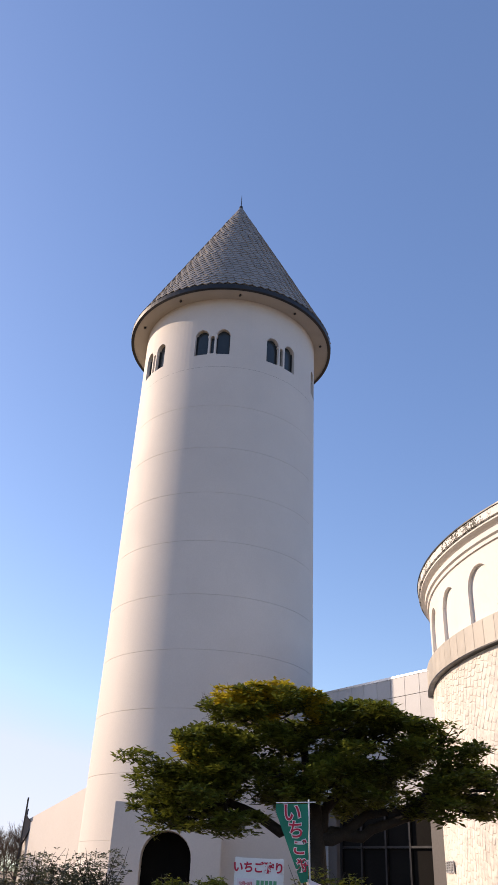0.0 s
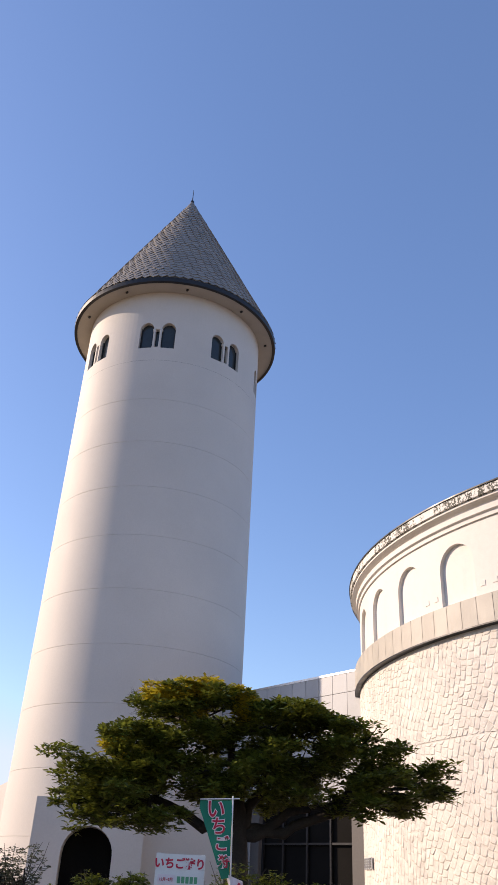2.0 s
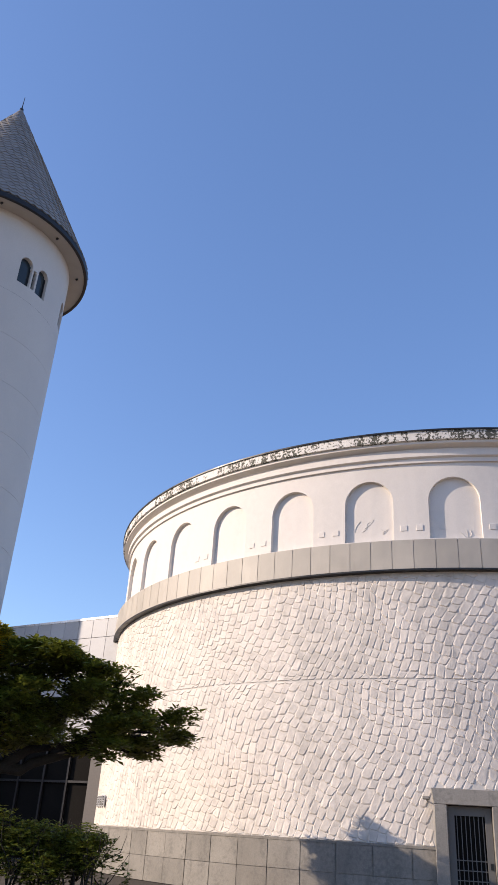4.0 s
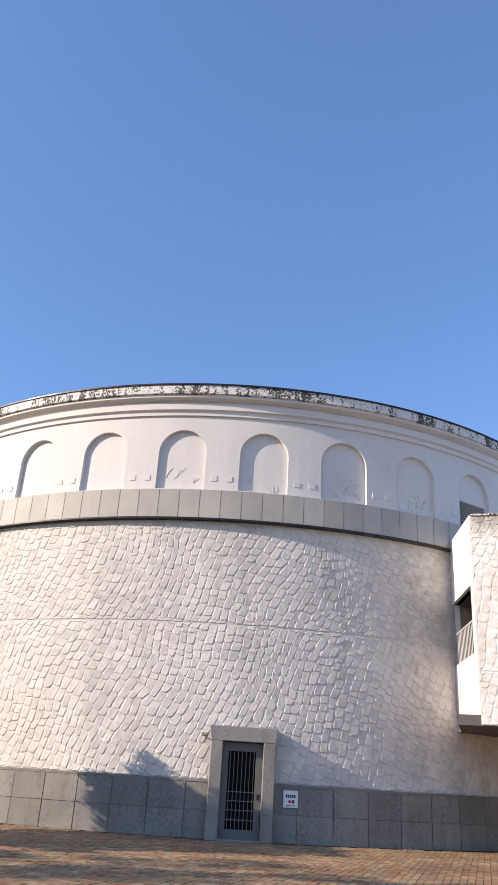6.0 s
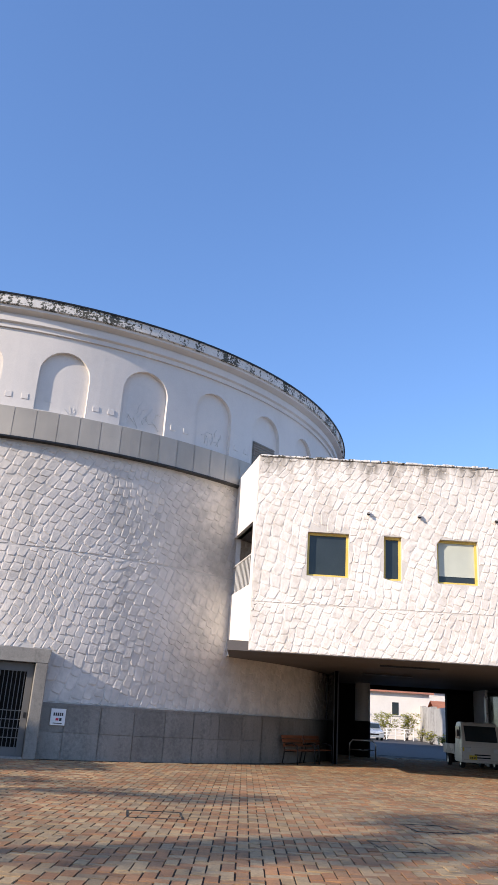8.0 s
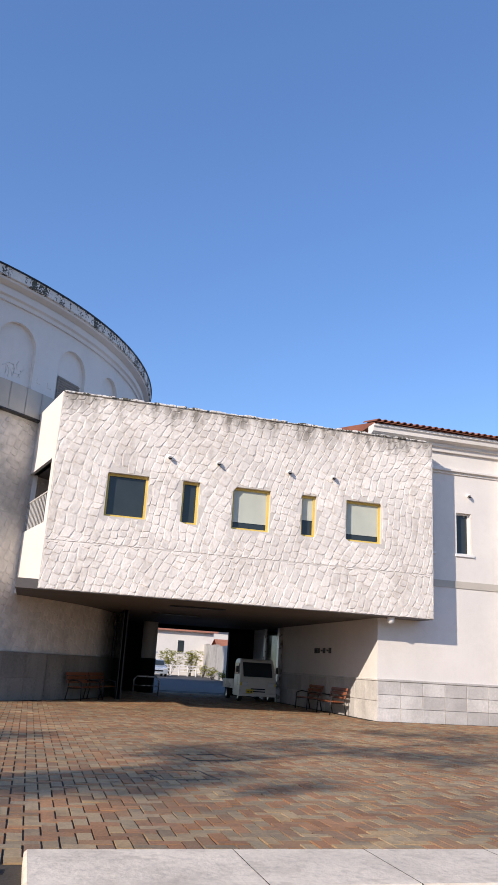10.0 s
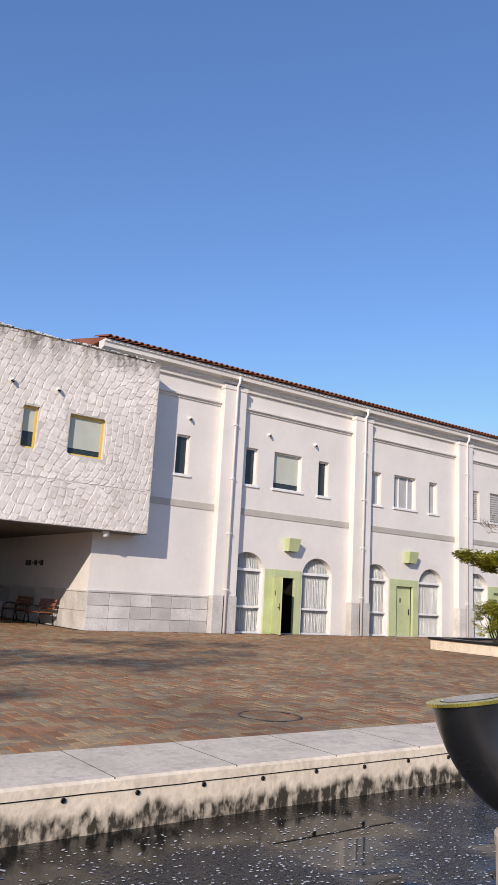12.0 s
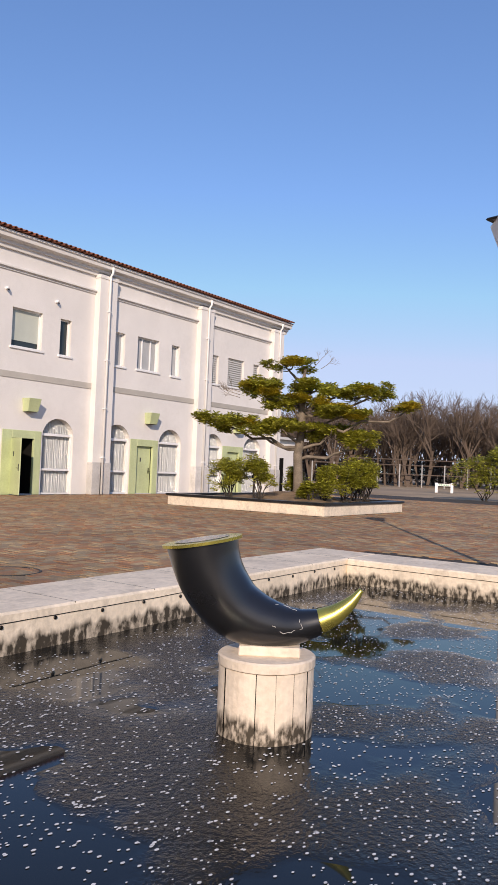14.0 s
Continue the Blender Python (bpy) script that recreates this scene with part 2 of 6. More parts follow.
for key in ("black_stone",):             # lacquer over the black stone
    b = M[key].node_tree.nodes["Principled BSDF"]
    b.inputs["Coat Weight"].default_value, b.inputs["Coat Roughness"].default_value = 1.0, 0.22


for key in ("leaf", "leaf_y", "leaf_b", "leaf_o"):
    let_light_through(M[key], 0.35)


# ---- mesh helpers ----
def part(name, bm, material, parent=None, label="", smooth=False):
    """Links a bmesh as one mesh object under a thing or a part."""
    me = bpy.data.meshes.new(name)
    if len(bm.faces) > 1:
        bmesh.ops.recalc_face_normals(bm, faces=bm.faces)
    bm.normal_update()
    bm.to_mesh(me)
    bm.free()
    me.materials.append(M[material])
    if smooth:
        me.shade_smooth()
    ob = new(name, me)
    if parent:
        ob.parent = parent
    if label:
        ob["label"] = label
    return ob


def thing(name, x, y, z, rz=0.0, label="", category="", group="", kind=""):
    ob = new(name)
    ob.matrix_world = pose(x, y, z, 0, 0, rz)
    return tagged(ob, label, category, group, kind)


def quad(bm, *pts):
    bm.faces.new([bm.verts.new(p) for p in pts])


def block(bm, x0, x1, y0, y1, z0, z1, bevel=0.0, m=None):
    """An axis-aligned block, its edges rounded by bevel."""
    made = bmesh.ops.create_cube(bm, size=1.0)["verts"]
    for v in made:
        v.co = Vector(((x0 + x1) / 2 + v.co.x * (x1 - x0), (y0 + y1) / 2 + v.co.y * (y1 - y0), (z0 + z1) / 2 + v.co.z * (z1 - z0)))
    if bevel:
        edges = {e for v in made for e in v.link_edges}
        made = [v for f in bmesh.ops.bevel(bm, geom=list(edges), offset=bevel, segments=1, affect="EDGES")["faces"] for v in f.verts] + [v for v in made if v.is_valid]
    if m:
        for v in set(made):
            v.co = m @ v.co
    return bm


def solid(name, x0, x1, y0, y1, z0, z1, material, parent=None, bevel=0.0, label="", m=None):
    return part(name, block(bmesh.new(), x0, x1, y0, y1, z0, z1, bevel, m), material, parent, label)


def tube(bm, pts, radii, seg=8, caps=True):
    """A tapered tube through points."""
    rings, n = [], len(pts)
    pts = [Vector(p) for p in pts]
    for i, p in enumerate(pts):
        way = (pts[min(i + 1, n - 1)] - pts[max(i - 1, 0)]).normalized()
        a = way.orthogonal().normalized() if i == 0 else (a - way * a.dot(way)).normalized()
        b = way.cross(a)
        r = radii[i] if isinstance(radii, (list, tuple)) else radii
        rings.append([bm.verts.new(p + (a * math.cos(2 * math.pi * k / seg) + b * math.sin(2 * math.pi * k / seg)) * r) for k in range(seg)])
    for r0, r1 in zip(rings, rings[1:]):
        for k in range(seg):
            bm.faces.new((r0[k], r0[(k + 1) % seg], r1[(k + 1) % seg], r1[k]))
    if caps:
        bm.faces.new(rings[0][::-1])
        bm.faces.new(rings[-1])
    return bm


def lathe(bm, profile, seg=48, a0=0.0, a1=360.0, cx=0.0, cy=0.0):
    """Turns a profile of (radius, height) about an upright axis; angles in degrees clockwise from +y."""
    full = a1 - a0 >= 360
    cols = []
    for k in range(seg if full else seg + 1):
        a = radians(a0 + (a1 - a0) * k / seg)
        cols.append([bm.verts.new((cx + r * math.sin(a), cy + r * math.cos(a), z)) for r, z in profile])
    for k in range(seg):
        c, d = cols[k], cols[(k + 1) % len(cols)]
        for i in range(len(profile) - 1):
            bm.faces.new((c[i], c[i + 1], d[i + 1], d[i]))
    return bm


def opening_top(o, s):
    a, b, zb, zt, rise = o
    if not rise:
        return zt
    u = max(-1.0, min(1.0, (2 * s - a - b) / (b - a)))
    return zt - rise + rise * math.sqrt(max(0.0, 1 - u * u))


def wall_band(bm, place, s0, s1, z0, z1, openings, depth, step=10.0):
    """A stretch of wall with openings (from, to, bottom, top, rise of the arch); place(s, z, d) gives the point d behind the face."""
    cuts = {s0, s1}
    for o in openings:
        k = 14 if o[4] else 1
        cuts |= {o[0] + (o[1] - o[0]) * (0.5 - 0.5 * math.cos(math.pi * i / k)) if k > 1 else o[0] + (o[1] - o[0]) * i for i in range(k + 1)}
    c = sorted(cuts)
    full = []
    for a, b in zip(c, c[1:]):
        n = max(1, math.ceil((b - a) / step - 1e-6))
        full += [a + (b - a) * i / n for i in range(n)]
    full.append(c[-1])
    for a, b in zip(full, full[1:]):
        mid = (a + b) / 2
        o = next((q for q in openings if q[0] < mid < q[1]), None)
        spans = [((z0, z0), (z1, z1))] if not o else [((z0, z0), (o[2], o[2])), ((opening_top(o, a), opening_top(o, b)), (z1, z1))]
        for (la, lb), (ha, hb) in spans:
            if ha - la > 1e-4 or hb - lb > 1e-4:
                quad(bm, place(a, la, 0), place(b, lb, 0), place(b, hb, 0), place(a, ha, 0))
                quad(bm, place(b, lb, depth), place(a, la, depth), place(a, ha, depth), place(b, hb, depth))
        if o:
            ta, tb = opening_top(o, a), opening_top(o, b)
            quad(bm, place(a, ta, 0), place(b, tb, 0), place(b, tb, depth), place(a, ta, depth))
            if o[2] > z0:
                quad(bm, place(b, o[2], 0), place(a, o[2], 0), place(a, o[2], depth), place(b, o[2], depth))
    for o in openings:
        for s, flip in ((o[0], False), (o[1], True)):
            t = opening_top(o, s)
            p = [place(s, o[2], 0), place(s, t, 0), place(s, t, depth), place(s, o[2], depth)]
            quad(bm, *(p[::-1] if flip else p))
    quad(bm, place(s0, z1, 0), place(s1, z1, 0), place(s1, z1, depth), place(s0, z1, depth)) if s1 - s0 <= step else None
    bmesh.ops.remove_doubles(bm, verts=bm.verts, dist=0.0008)
    return bm


def pane_fill(bm, place, o, d):
    """A thin sheet that fills an opening d behind the face."""
    k = 12 if o[4] else 1
    for i in range(k):
        a, b = o[0] + (o[1] - o[0]) * i / k, o[0] + (o[1] - o[0]) * (i + 1) / k
        quad(bm, place(a, o[2], d), place(b, o[2], d), place(b, opening_top(o, b), d), place(a, opening_top(o, a), d))
    bmesh.ops.remove_doubles(bm, verts=bm.verts, dist=0.0008)
    return bm


def shared(name, meshes, spots, parent):
    """Pieces that share mesh data, each an object of its own."""
    for i, m in enumerate(spots):
        ob = new(name, meshes[i % len(meshes)])
        ob.parent = parent
        ob.matrix_local = m


def from_lists(name, verts, faces, material, parent=None, label="", smooth=False):
    me = bpy.data.meshes.new(name)
    me.from_pydata(verts, [], faces)
    me.materials.append(M[material])
    if smooth:
        me.shade_smooth()
    ob = new(name, me)
    if parent:
        ob.parent = parent
    if label:
        ob["label"] = label
    return ob


# ---- ground, plaza and pool ----
POOL = (1.14, 9.95, -2.2, 5.12)            # inner edges: x0, x1, y0, y1
WATER, COPE = -0.25, 0.1


def ground_sheet():
    """One sheet to the horizon with the pool's basin left open."""
    bm = bmesh.new()
    xs = [-3000, POOL[0] - 0.5, POOL[1] + 0.5, 3000]
    ys = [-3000, POOL[2] - 0.5, POOL[3] + 0.5, 3000]
    for i in range(3):
        for j in range(3):
            if i == 1 and j == 1:
                continue
            quad(bm, (xs[i], ys[j], -0.06), (xs[i + 1], ys[j], -0.06), (xs[i + 1], ys[j + 1], -0.06), (xs[i], ys[j + 1], -0.06))
    bmesh.ops.remove_doubles(bm, verts=bm.verts, dist=0.001)
    ob = part("ground", bm, "earth")
    return tagged(ob, "bare brown earth reaching to the distance", "ground", kind="structure")


ground_sheet()


def plaza_bed():
    bm = bmesh.new()
    xs = [-30, POOL[0] - 0.9, POOL[1] + 0.9, 44]
    ys = [-12, POOL[2] - 0.9, POOL[3] + 0.9, 40]
    for i in range(3):
        for j in range(3):
            if i == 1 and j == 1:
                continue
            quad(bm, (xs[i], ys[j], -0.012), (xs[i + 1], ys[j], -0.012), (xs[i + 1], ys[j + 1], -0.012), (xs[i], ys[j + 1], -0.012))
    bmesh.ops.remove_doubles(bm, verts=bm.verts, dist=0.001)
    return tagged(part("plaza", bm, "joint"), "plaza of worn red and tan brick pavers", "pavement", kind="structure")


plaza = plaza_bed()
road = solid("road", 2.5, 26, 40.0, 140, -0.05, 0.0, "asphalt")
tagged(road, "dark asphalt road behind the passage", "road", kind="structure")

pool = thing("pool_basin", 0, 0, 0, label="concrete pool basin with stained pale rim", category="pool", kind="structure")
x0, x1, y0, y1 = POOL
W = 1.0
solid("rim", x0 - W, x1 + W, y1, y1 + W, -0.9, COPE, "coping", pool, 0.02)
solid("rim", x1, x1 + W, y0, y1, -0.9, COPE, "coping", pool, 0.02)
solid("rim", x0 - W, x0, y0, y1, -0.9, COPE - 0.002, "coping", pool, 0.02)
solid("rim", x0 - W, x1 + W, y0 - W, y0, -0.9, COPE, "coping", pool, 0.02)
solid("floor", x0, x1, y0, y1, -1.0, -0.85, "algae", pool)


def water_sheet():
    m = bpy.data.materials.new("dark_pond_water")
    m.use_nodes = True
    n, l = m.node_tree.nodes, m.node_tree.links
    b = n["Principled BSDF"]
    b.inputs["Base Color"].default_value = (0.012, 0.013, 0.012, 1)
    b.inputs["Roughness"].default_value, b.inputs["IOR"].default_value = 0.03, 1.33
    geo = n.new("ShaderNodeNewGeometry")
    t1, t2, bp = n.new("ShaderNodeTexNoise"), n.new("ShaderNodeTexNoise"), n.new("ShaderNodeBump")
    t1.inputs["Scale"].default_value, t1.inputs["Detail"].default_value = 1.1, 2
    t2.inputs["Scale"].default_value, t2.inputs["Detail"].default_value = 38, 3
    mu = n.new("ShaderNodeMath")
    mu.operation = "MULTIPLY"
    rp = n.new("ShaderNodeMapRange")
    rp.inputs["From Min"].default_value, rp.inputs["From Max"].default_value = 0.49, 0.6
    for t in (t1, t2):
        l.new(geo.outputs["Position"], t.inputs["Vector"])
    l.new(t1.outputs["Fac"], rp.inputs["Value"])
    l.new(rp.outputs["Result"], mu.inputs[0])
    l.new(t2.outputs["Fac"], mu.inputs[1])
    l.new(mu.outputs[0], bp.inputs["Height"])
    bp.inputs["Strength"].default_value, bp.inputs["Distance"].default_value = 0.6, 0.02
    rr, cc = n.new("ShaderNodeMapRange"), n.new("ShaderNodeMix")
    rr.inputs["To Min"].default_value, rr.inputs["To Max"].default_value = 0.03, 0.12
    l.new(rp.outputs["Result"], rr.inputs["Value"])
    l.new(rr.outputs["Result"], b.inputs["Roughness"])
    cc.data_type = "RGBA"                  # thin scum where the water is rough
    cc.inputs["A"].default_value, cc.inputs["B"].default_value = (0.012, 0.013, 0.012, 1), (0.018, 0.016, 0.013, 1)
    l.new(rp.outputs["Result"], cc.inputs["Factor"])
    l.new(cc.outputs["Result"], b.inputs["Base Color"])
    l.new(bp.outputs["Normal"], b.inputs["Normal"])
    M["water"] = m
    bm = bmesh.new()
    quad(bm, (x0, y0, WATER), (x1, y0, WATER), (x1, y1, WATER), (x0, y1, WATER))
    return tagged(part("water", bm, "water"), "still dark pond water in the pool", "water", kind="structure")


water_sheet()


# ---- round hall ----
DC, DR = Vector((-11.25, 35.77)), 15.0
FACE = math.degrees(math.atan2(-DC.x, -DC.y))       # bearing from the hall's axis to the plaza's middle


def on_drum(r):
    """Places points on the hall's wall: s is the angle in degrees clockwise, z the height, d the depth behind radius r."""
    def place(s, z, d):
        a = radians(s)
        return (DC.x + (r - d) * math.sin(a), DC.y + (r - d) * math.cos(a), z)
    return place


def drum_ring(name, profile, material, parent, a0, a1, seg=96, smooth=False):
    return part(name, lathe(bmesh.new(), profile, seg, a0, a1, DC.x, DC.y), material, parent, smooth=smooth)


A_LEFT, A_RIGHT = FACE - 110, FACE + 110
hall = thing("round_hall", DC.x, DC.y, 0, label="round white stone-clad hall with blind arches under its cornice", category="building")
hall.matrix_world = Matrix.Identity(4)
drum_ring("wall", [(DR - 0.06, 0.0), (DR - 0.06, 8.7)], "mortar", hall, 0, 360, 180)
drum_ring("plinth", [(DR - 0.1, 1.36), (DR + 0.03, 1.36), (DR + 0.03, 0), (DR - 0.1, 0)], "grey_stone", hall, 0, 360, 180)
drum_ring("plinth_cap", [(DR - 0.1, 1.43), (DR + 0.07, 1.42), (DR + 0.07, 1.36), (DR - 0.1, 1.36)], "grey_stone", hall, 0, 360, 180)
drum_ring("belt_bed", [(DR - 0.3, 9.62), (DR + 0.12, 9.62), (DR + 0.12, 8.72), (DR - 0.3, 8.72)], "mortar", hall, 0, 360, 180)
drum_ring("belt_drip", [(DR - 0.1, 8.72), (DR + 0.18, 8.72), (DR + 0.18, 8.675), (DR - 0.1, 8.675)], "dark_metal", hall, 0, 360, 180)
UP = DR - 0.12                                       # radius of the upper wall
NICHE, PITCH = 6.0, 10.17
phase = FACE + 0.55
niches = []
for k in range(-17, 18):
    a = phase - NICHE + PITCH * k                     # clockwise angles grow to the left of the view
    niches.append((a, a + NICHE, 9.75, 11.78, 0.775))
bm = bmesh.new()
wall_band(bm, on_drum(UP), niches[0][0] - 2, niches[0][0] - 2 + 360, 9.55, 12.5, niches, 0.16, 2.0)
part("upper_wall", bm, "render_wall", hall)
drum_ring("niche_back", [(UP - 0.14, 9.6), (UP - 0.14, 12.4)], "render_wall", hall, 0, 360, 180)
drum_ring("cornice", [(UP, 12.28), (UP + 0.07, 12.28), (UP + 0.07, 12.42), (UP + 0.16, 12.46), (UP + 0.16, 12.66), (UP + 0.1, 12.68), (UP + 0.1, 12.74),
                      (UP + 0.34, 12.82), (UP + 0.34, 12.9), (UP + 0.3, 12.92)], "render_wall", hall, 0, 360, 180)
drum_ring("parapet", [(UP + 0.3, 12.9), (UP + 0.42, 12.92), (UP + 0.42, 13.22), (UP - 0.2, 13.24)], "plaster_old", hall, 0, 360, 180)
drum_ring("parapet_cap", [(UP - 0.25, 13.22), (UP + 0.46, 13.22), (UP + 0.46, 13.27), (UP - 0.25, 13.27)], "dark_metal", hall, 0, 360, 180)
drum_ring("roof", [(UP - 0.2, 13.2), (0.01, 13.6)], "soffit", hall, 0, 360, 60)

# ---- tower ----
TC, TR = Vector((-31.76, 20.5)), 5.03
AFAR = Matrix.Translation((0, 0, 1.41)) @ Matrix.Scale(1.2, 4) @ Matrix.Translation((0, 0, -1.41))     # the tower group stands larger and further off
T_FACE = math.degrees(math.atan2(-TC.x, -TC.y))


def on_tower(r):
    def place(s, z, d):
        a = radians(s)
        return (TC.x + (r - d) * math.sin(a), TC.y + (r - d) * math.cos(a), z)
    return place


def tower_ring(name, profile, material, parent, seg=96, label="", smooth=False):
    return part(name, lathe(bmesh.new(), profile, seg, 0, 360, TC.x, TC.y), material, parent, label, smooth)


tower = thing("round_tower", 0, 0, 0, label="tall white round tower with a grey slate cone roof", category="tower")
openings = []
for k in range(8):
    c = T_FACE + 11.8 + 45.0 * k                      # clockwise from above runs to the left of the view
    openings += [(c - 10.9, c - 2.4, 25.5, 27.15, 0.42), (c + 2.4, c + 10.9, 25.5, 27.15, 0.42), (c - 1.3, c + 1.3, 25.55, 26.7, 0)]
openings.sort()
LIFTS = [0.0, 2.6, 5.06, 7.52, 9.95, 12.39, 14.93, 17.4, 19.85, 22.3, 24.7]
for za, zb in zip(LIFTS, LIFTS[1:]):
    tower_ring("wall_ring", [(TR - 0.1, za + 0.003), (TR - 0.006, za + 0.003), (TR, za + 0.008), (TR, zb - 0.008), (TR - 0.006, zb - 0.003), (TR - 0.1, zb - 0.003)], "tower", tower, 288, smooth=False)
bm = bmesh.new()
s0 = openings[0][0] - 5
wall_band(bm, on_tower(TR), s0, s0 + 360, 24.7, 29.4, openings, 0.35, 3.0)
part("window_storey", bm, "tower", tower)
# black core: the unlit inside behind the windows, done by colour
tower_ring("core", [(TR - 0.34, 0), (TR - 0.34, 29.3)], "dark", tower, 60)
for o in openings:
    w = part("window", pane_fill(bmesh.new(), on_tower(TR), o, 0.22), "glass", tower)
    if o[4]:
        for s in (o[0] + 0.3, o[1] - 0.3):
            p = on_tower(TR - 0.19)
            part("frame_bar", tube(bmesh.new(), [p(s, o[2], 0), p(s, opening_top(o, s), 0)], 0.035, 5), "iron", w)
for k in range(8):
    c = T_FACE + 11.8 + 45.0 * k
    for s in (c - 1.9, c + 1.9):
        bm, p = bmesh.new(), on_tower(TR - 0.1)
        tube(bm, [p(s, 25.5, 0), p(s, 25.6, 0), p(s, 25.62, 0), p(s, 26.6, 0), p(s, 26.65, 0), p(s, 26.75, 0)], [0.1, 0.1, 0.065, 0.06, 0.1, 0.11], 10)
        part("colonnette", bm, "tower", tower)
tower_ring("soffit", [(TR - 0.1, 29.25), (5.9, 29.25)], "eaves", tower)
tower_ring("eaves_edge", [(5.85, 29.2), (6.02, 29.2), (6.04, 29.45), (5.8, 29.5)], "dark_metal", tower, 120)
tower_ring("roof_bed", [(5.98, 29.44), (3.2, 35.0), (0.08, 41.65)], "slate", tower, 96)
bm = bmesh.new()
tube(bm, [(TC.x, TC.y, 41.5), (TC.x, TC.y, 41.75), (TC.x, TC.y, 41.8), (TC.x, TC.y, 42.85)], [0.14, 0.12, 0.035, 0.015], 8)
part("spire", bm, "dark_metal", tower)
for k in range(14):
    a = radians(T_FACE - 75 + k * 12 + (k % 3) * 2)
    bm = block(bmesh.new(), -0.07, 0.07, -0.05, 0.05, -0.09, 0.0, 0.01, Matrix.Translation((TC.x + 5.45 * math.sin(a), TC.y + 5.45 * math.cos(a), 29.25)))
    if k % 3 == 0:
        part("soffit_vent", bm, "dark_metal", tower)
    else:
        bm.free()


def slates():
    """Lapped slates in rows on the cone; each stands a little proud at its lower edge."""
    v, f = [], []
    rows, z_lo, z_hi, r_lo, r_hi = 38, 29.46, 41.3, 6.03, 0.2
    rng = random.Random(3)
    for i in range(rows):
        u0, u1 = i / rows, (i + 1.12) / rows
        n = max(12, int(2 * math.pi * (r_lo + (r_hi - r_lo) * u0) / 0.46))
        for k in range(n):
            a0 = 2 * math.pi * (k + 0.5 * (i % 2)) / n
            a1 = a0 + 2 * math.pi / n * 0.965
            lift = 0.03 + rng.random() * 0.02
            base = len(v)
            um = u0 + 0.55 / rows
            for u, off, a in ((um, lift, a0), (u0, lift, (a0 + a1) / 2), (um, lift, a1), (u1 + 0.5 / rows, 0.004, a1), (u1 + 0.5 / rows, 0.004, a0), (um, 0.0, a0), (u0, 0.0, (a0 + a1) / 2), (um, 0.0, a1)):
                u = min(u, 1.0)
                r, z = r_lo + (r_hi - r_lo) * u + off, z_lo + (z_hi - z_lo) * u + off * 0.5
                v.append((TC.x + r * math.sin(a), TC.y + r * math.cos(a), z))
            f += [(base, base + 1, base + 2, base + 3, base + 4), (base + 5, base + 6, base + 1, base), (base + 6, base + 7, base + 2, base + 1)]
    ob = from_lists("slate_covering", v, f, "slate", tower)
    ob["kind"] = "stuff"


slates()
# entrance block with its arch, and the sloping wing wall
T_IN = Vector((-TC.x, -TC.y)).normalized()           # from the tower towards the plaza
T_RIGHT = Vector((-T_IN.y, T_IN.x))                  # to the right as seen from the plaza


def tower_front(dist):
    """Places points on a flat face dist in front of the tower's axis: s to the right, z up, d behind it."""
    def place(s, z, d):
        p = TC + T_IN * (dist - d) + T_RIGHT * s
        return (p.x, p.y, z)
    return place


entrance = thing("entrance_block", 0, 0, 0, label="white entrance block with a round arch at the tower's foot", category="entrance")
pf = tower_front(6.4)
bm = bmesh.new()
wall_band(bm, pf, -3.08, 0.9, 0, 3.82, [(-1.98, -0.16, 0, 2.95, 0.91)], 1.2, 10)
quad(bm, pf(-3.08, 0, 0), pf(-3.08, 0, 3), pf(-3.08, 3.82, 3), pf(-3.08, 3.82, 0))
quad(bm, pf(0.9, 0, 3), pf(0.9, 0, 0), pf(0.9, 3.82, 0), pf(0.9, 3.82, 3))
quad(bm, pf(-3.08, 3.82, 0), pf(0.9, 3.82, 0), pf(0.9, 3.82, 3), pf(-3.08, 3.82, 3))
part("wall", bm, "tower", entrance)
# black sheet behind the arch paints the shade inside the doorway
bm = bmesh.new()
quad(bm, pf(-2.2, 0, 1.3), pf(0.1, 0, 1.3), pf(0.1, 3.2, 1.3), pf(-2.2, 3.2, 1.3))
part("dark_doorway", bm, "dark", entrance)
wing = thing("wing_wall", 0, 0, 0, label="white wing wall sloping down from the tower", category="wall")
bm = bmesh.new()
ring = [(-36.0, 0), (-36.0, 5.72), (-46.8, 3.72), (-46.8, 0)]
front, back = [bm.verts.new((x, 18.6, z)) for x, z in ring], [bm.verts.new((x, 19.2, z)) for x, z in ring]
bm.faces.new(front)
bm.faces.new(back[::-1])
for i in range(4):
    bm.faces.new((front[i], front[(i + 1) % 4], back[(i + 1) % 4], back[i]))
part("wall", bm, "tower", wing)
part("coping", tube(bmesh.new(), [(-36.0, 18.9, 5.72), (-46.85, 18.9, 3.71)], 0.36, 4), "tower", wing)
base_annex = thing("foot_annex", 0, 0, 0, label="low white annex wall beside the tower entrance", category="wall")
bm = bmesh.new()
pa = tower_front(5.3)
wall_band(bm, pa, 0.9, 4.6, 0, 3.3, [], 2.0, 10)
part("wall", bm, "tower", base_annex)

for ob in (tower, entrance, wing, base_annex):
    ob.matrix_world = AFAR

# ---- link building between tower and hall ----
link = thing("link_building", 0, 0, 0, label="grey panel-clad link building with dark glazing", category="building")
LA, LB = Vector((-29.3, 26.3)), Vector((-21.6, 26.2))
L_WAY = (LB - LA).normalized()
L_BACK = Vector((-L_WAY.y, L_WAY.x))
L_LEN = (LB - LA).length


def on_link(s, z, d):
    p = LA + L_WAY * s + L_BACK * d
    return (p.x, p.y, z)


